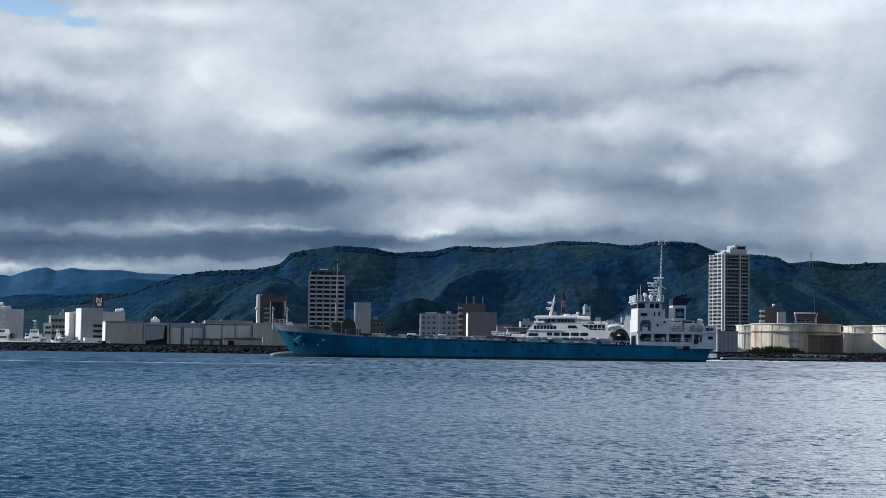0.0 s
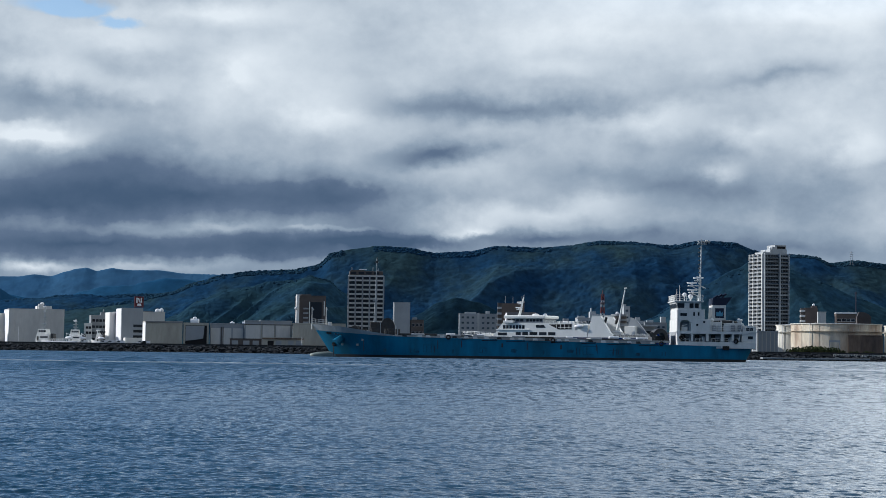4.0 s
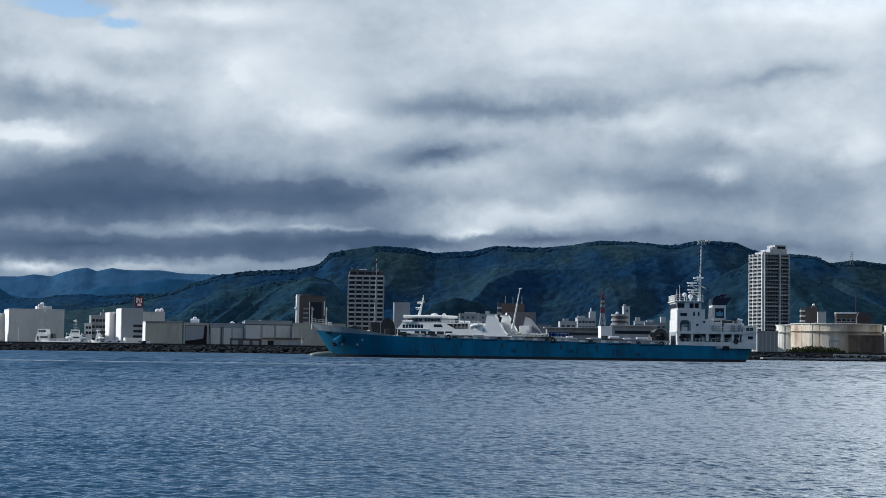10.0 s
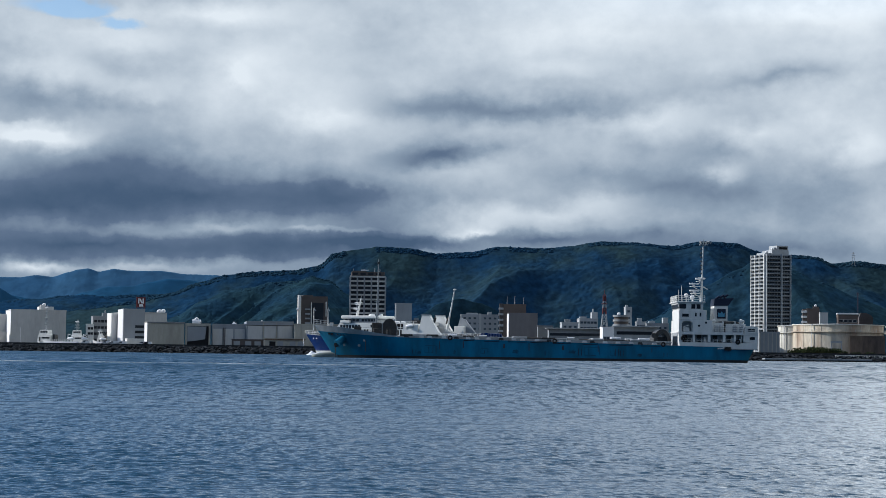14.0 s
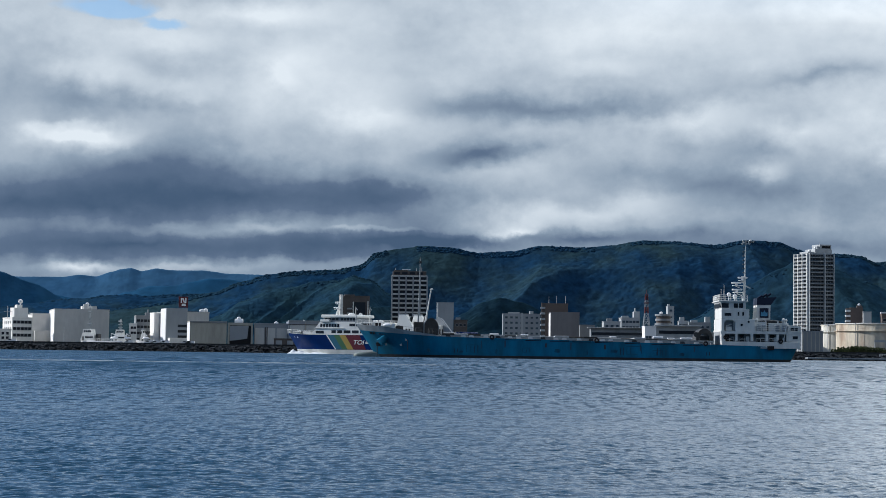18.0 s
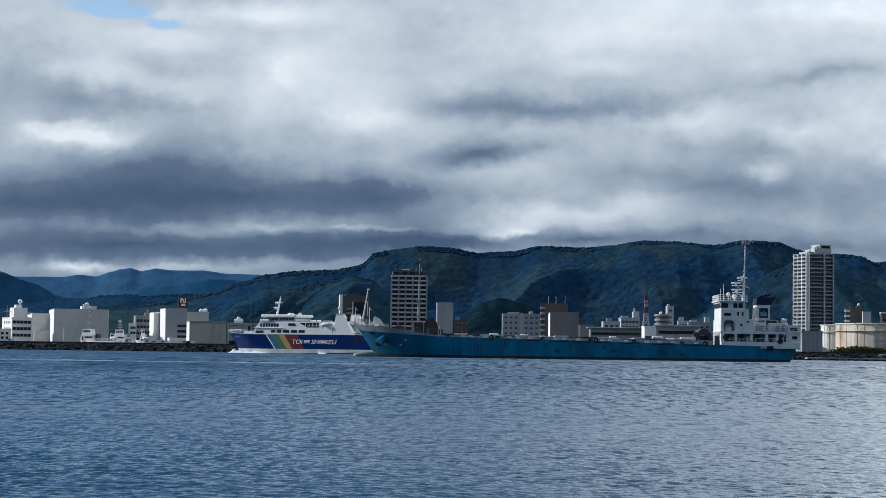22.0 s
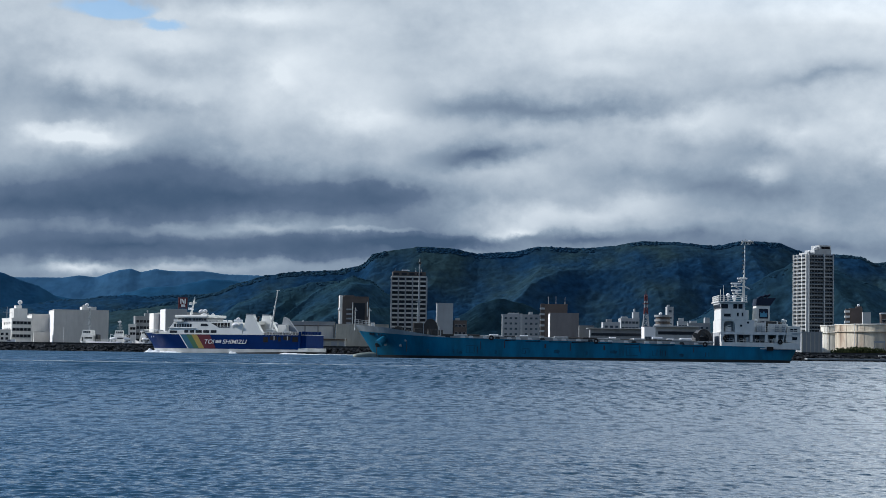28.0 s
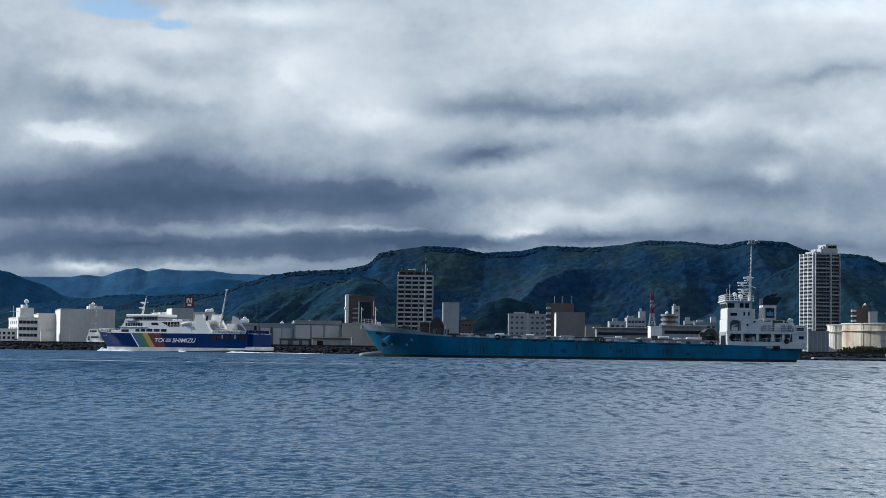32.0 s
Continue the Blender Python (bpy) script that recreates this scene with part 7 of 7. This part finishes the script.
tank("cream storage tank beside the broad tank", 228.38, 248.67, 18.49, 980, TANK_PAINT, 8)
tank("cream storage tank at the end of the row", 237.38, 266.34, 18.56, 950, TANK_PAINT, 8)
b, w, h = block("rust stained low brown shed before the tanks", 156.0, 950, 10.1, 14.4, -7.0, 14, DULL_WALL)
for i in range(5):
    part("pilaster", box(w * i / 5 + 0.2, w * i / 5 + 0.6, -0.25, -0.02, 0, h - 0.6), TAN_WALL, b)
b, w, h = block("rusty brown shed against the broad tank", 199.9, 945, 16.8, 12.9, -11.9, 6, RUSTY)
panels(b, w, h, 6, RUSTY, gap=0.1)
part("gantry", merge(rod((-9.0, -1, 0), (-9.0, -1, h * 0.7), 0.25, sides=6), rod((-4.0, -1, 0), (-4.0, -1, h * 0.7), 0.25, sides=6), box(-9.3, -3.7, -1.2, -0.8, h * 0.62, h * 0.72)), STEEL, b)
b, w, h = block("brown apartment house with white corner balconies", 232.7, 1230, 7.8, 33.7, -7.8, 14, BROWN_WALL)
for i in range(9):
    part("balcony", box(-3.2, -0.03, -1.0, 5, 1.5 + i * (h - 1) / 9, 2.8 + i * (h - 1) / 9, 0.05), WHITE_WALL, b)
part("stair_core", box(-2.8, -0.1, 0.2, 5, 0, h - 0.4), DARK_WALL, b)
rooftop(b, [(w * 0.5, w * 0.95, 2, 6, h - 0.3, h + 1.2)], BROWN_WALL)
part("roof_ball", ball(w * 0.7, 3, h + 1.9, 0.9, 0.9, 0.9), SIGN_WHITE, b)
b, w, h = block("plain grey office block behind the tanks", 234.9, 1200, 5.0, 30.5, -9.4, 12, GREY_WALL)
b, w, h = block("wide brown town building with a white roof edge", 250.5, 1220, 12.3, 30.1, -7.8, 16, BROWN_WALL)
part("roof_edge", box(-0.6, w + 0.4, -0.8, 8, h - 0.2, h + 0.7, 0.06), SIGN_WHITE, b)
windows(b, W_WIDE, 0.5, w - 0.5, 6, h - 1, 4, 3)
b, w, h = block("dark gabled hall behind the tanks", 268.1, 1240, 8.9, 28.5, -9.9, 18, DARK_WALL)
part("gable", prism([(0, h), (w, h), (w * 0.85, h + 1.6), (w * 0.5, h + 3.0), (w * 0.12, h + 3.0)], 0, 16), DARK_WALL, b)
stack = thing("chimney", "slim dark steel chimney behind the tank farm", "chimney", pose(284.47, 1320, LEVEL))
stack_top = 47.43 - LEVEL
part("flue", rod((0, 0, 0), (0, 0, stack_top), 0.6, 0.45, 14), FUNNEL_NAVY, stack)
part("flue_cap", rod((0, 0, stack_top - 1.5), (0, 0, stack_top), 0.62, sides=14), FUNNEL_NAVY, stack)


def build_pylon(x, y, z0, z1, label):
    m = thing("pylon", label, "pylon", pose(x, y, z0))
    h = z1 - z0
    bm = bmesh.new()
    for sx in (-1, 1):
        for sy in (-1, 1):
            add_rod(bm, (sx * 2.6, sy * 2.6, 0), (sx * 0.5, sy * 0.5, h), 0.22, sides=4)
    part("legs", bm, STEEL, m)
    for k in (0.62, 0.76, 0.9):
        part("cross_arm", rod((-3.2, 0, h * k), (3.2, 0, h * k), 0.3, sides=4), STEEL, m)


build_pylon(720.78, 3380, 167.18, 192.13, "steel pylon standing on the ridge")
lookout = thing("lookout", "small pale lookout building on the summit", "building", pose(462.52, 3395, 202.99))
part("hall", box(-9, 9, -4, 4, 0, 3.2, 0.1), WHITE_WALL, lookout)
part("terrace", merge(box(-11, 10, -6, 5, 3.2, 4.2, 0.1), box(2, 6, -2, 2, 4.2, 6.2, 0.1)), WHITE_WALL, lookout)
for x in (-7, -3, 1, 5):
    part("hall_window", box(x, x + 2.2, -4.08, -3.9, 0.8, 2.4), GLASS, lookout)


# shrubs and fence before the tanks
def shrub(x, y, size, seed):
    s = thing("shrub", "rounded green and ochre shrub on the embankment", "shrub", pose(x, y, LEVEL), group="shrubs before the tanks")
    part("stem", rod((0, 0, -0.2), (0, 0, size * 0.5), size * 0.06, size * 0.03, 6), DARK_WALL, s)
    rng = np.random.default_rng(seed)
    n = 90
    d = rng.normal(size=(n, 3))
    d /= np.linalg.norm(d, axis=1)[:, None]
    c = d * (rng.random((n, 1)) ** 0.4) * np.array([1.25, 1.0, 0.62]) * size + np.array([0, 0, size * 0.6])
    verts, faces = [], []
    for p in c:
        if p[2] < 0.05:
            continue
        k = len(verts)
        r = size * rng.uniform(0.10, 0.24)
        for v in rng.normal(size=(6, 3)):
            verts.append((p + v / np.linalg.norm(v) * r).tolist())
        faces += [(k, k + 1, k + 2), (k + 2, k + 3, k + 4), (k + 4, k + 5, k), (k + 1, k + 3, k + 5), (k, k + 2, k + 4)]
    crown = new("crown", mesh_from("crown", verts, faces, [BUSH], smooth=False))
    crown.parent = s


rng_shrub = random.Random(11)
for i in range(26):
    px = 164.59 + (187.48 - 164.59) * i / 25
    shrub(px + rng_shrub.uniform(-0.6, 0.6), 898 + rng_shrub.uniform(0, 14), 1.5 + 1.3 * math.sin(math.pi * i / 25) + rng_shrub.uniform(-0.3, 0.6), i)
for i in range(16):
    shrub(188.54 + i * 3.4 + rng_shrub.uniform(-1, 1), 900 + rng_shrub.uniform(0, 5), 0.8 + rng_shrub.uniform(0, 0.6), 50 + i)

fence = thing("fence", "pale railing on the dark sea wall", "fence", pose(180.53, 884.6, 1.4))
span = 24.47
for i in range(34):
    part("post", box(span * i / 33 - 0.09, span * i / 33 + 0.09, -0.1, 0.1, 0, 1.7), WHITE_WALL, fence)
for z in (0.15, 0.85, 1.5):
    part("bar", box(0, span, -0.06, 0.06, z, z + 0.16), WHITE_WALL, fence)
platform = thing("landing_stage", "dark concrete landing stage at the water", "jetty", pose(145.78, 872, -0.6))
part("deck", box(0, 48.79, 0, 7, 1.2, 1.9, 0.1), CONCRETE, platform)
for i in range(12):
    part("pile", rod((2 + i * 4.1, 1, -1.5), (2 + i * 4.1, 1, 1.3), 0.4, sides=8), RUBBER, platform)


# craft lying behind the embankment
def small_ship(label, x, y, length, house, mast_top, seed, kind="patrol_boat"):
    s = thing(kind, label, "boat", pose(x, y + 14, 2.7, 0, 0, -27))
    L = length
    part("hull", hull_strip(L, L * 0.2, lambda z: 1.5 - 0.45 * z, lambda z: L, lambda z: L * 0.35, lambda u: -1.2, lambda u: 2.0 + 0.9 * max(0, 1 - u / (L * 0.4)), rows=3, cols=24, stern_run=L * 0.3), SIGN_WHITE, s)
    part("deck", deck_plate(L, L * 0.2, lambda z: 1.5 - 0.45 * z, lambda z: L, lambda z: L * 0.35, lambda u: 1.9, 1.5, L - 0.2, cols=12, stern_run=L * 0.3), WARM_GREY, s)
    a, b = house
    h1 = part("house", prism([(a, 1.9), (b, 1.9), (b, 4.9), (a + 1.0, 4.9)], -L * 0.08, L * 0.08), SHIP_WHITE, s)
    part("wheelhouse", prism([(a + 1.0, 4.9), (a + (b - a) * 0.75, 4.9), (a + (b - a) * 0.7, 7.4), (a + 1.6, 7.4)], -L * 0.07, L * 0.07), SHIP_WHITE, s)
    for i in range(4):
        part("window", box(a + 2.0 + i * 1.1, a + 2.8 + i * 1.1, -L * 0.07 - 0.05, -L * 0.07 + 0.1, 6.0, 6.9), GLASS, h1)
    mx = a + (b - a) * 0.5
    bm = bmesh.new()
    for sx in (-0.45, 0.45):
        add_rod(bm, (mx + sx, -0.4, 6.4), (mx + sx * 0.5, 0, mast_top), 0.10, sides=5)
        add_rod(bm, (mx + sx, 0.4, 6.4), (mx + sx * 0.5, 0, mast_top), 0.10, sides=5)
    mast = part("lattice_mast", bm, SHIP_GREY, s)
    for k in (0.25, 0.5, 0.72):
        z = 7.0 + (mast_top - 7.0) * k
        part("mast_stage", box(mx - 1.5 + k, mx + 1.3 - k, -0.6, 0.6, z, z + 0.3, 0.04), SHIP_GREY, mast)
    part("radar", box(mx - 1.4, mx + 0.6, -0.2, 0.2, mast_top - 1.2, mast_top - 0.8, 0.05), SIGN_WHITE, mast)
    part("house_door", box(a + 1.4, a + 2.2, -L * 0.08 - 0.05, -L * 0.08 + 0.1, 2.1, 4.0), GEAR, s)
    part("house_window", box(a + 3.0, b - 0.6, -L * 0.08 - 0.05, -L * 0.08 + 0.1, 3.3, 4.0), GLASS, s)
    part("funnel", prism([(b + 0.3, 1.9), (b + 2.0, 1.9), (b + 1.8, 5.2), (b + 0.6, 5.4)], -L * 0.04, L * 0.04), GEAR, s)
    part("life_ring_rail", rail([(b + 0.2, -L * 0.09, 2.0), (L * 0.95, -L * 0.09, 2.0)], 1.0, 2, 1.2, 0.05), SHIP_WHITE, s)
    part("aft_boat", merge(ball(L * 0.78, -1.0, 3.4, 2.2, 0.8, 0.7), rod((L * 0.72, -1, 2), (L * 0.72, -1, 5.5), 0.14, sides=6), rod((L * 0.72, -1, 5.5), (L * 0.88, -1, 4.4), 0.12, sides=6)), SIGN_WHITE, s)
    return s


small_ship("white patrol boat with a lattice mast behind the embankment", -194.10, 902, 27.0, (1.8, 10.0), 19.0, 1)
small_ship("white work boat with a deckhouse behind the embankment", -178.05, 900, 12.5, (1.0, 8.5), 12.5, 2, "work_boat")
small_ship("small white fishing boat behind the embankment", -167.20, 900, 9.0, (3.0, 6.5), 8.0, 3, "fishing_boat")
for i, (x, wide) in enumerate(((-159.1, 4.2), (-155.9, 4.8), (-151.7, 4.4), (-142.0, 4.6), (-139.9, 4.2), (-223.7, 4.4), (-168.5, 4.0))):
    c = thing("parked_van", "small pale van parked on the quay", "van", pose(x, 893, LEVEL), group="vans on the quay")
    part("body", prism([(0, 0.35), (wide, 0.35), (wide, 1.9), (wide * 0.28, 1.9), (wide * 0.08, 1.15), (0, 1.05)], 0, 1.7), SIGN_WHITE, c)
    part("windscreen", prism([(wide * 0.12, 1.2), (wide * 0.5, 1.2), (wide * 0.5, 1.75), (wide * 0.3, 1.75)], -0.03, 0.05), GLASS, c)
    for q in (0.2, 0.8):
        part("wheel", rod((wide * q, -0.05, 0.35), (wide * q, 0.25, 0.35), 0.35, sides=12), RUBBER, c)


# ---- what moves ----
def motions():
    walk(WATER_SHEET, [(0, pose(0, 2, 0)), (32.0, pose(0, -6, 0))])
    walk(FERRY, [
        (0, pose(31.55, 691.00, 0, 0, 0, -26.6)),
        (16, pose(-65.46, 739.49, 0, 0, 0, -26.6)),
        (32, pose(-162.47, 787.99, 0, 0, 0, -26.6)),
    ])


motions()
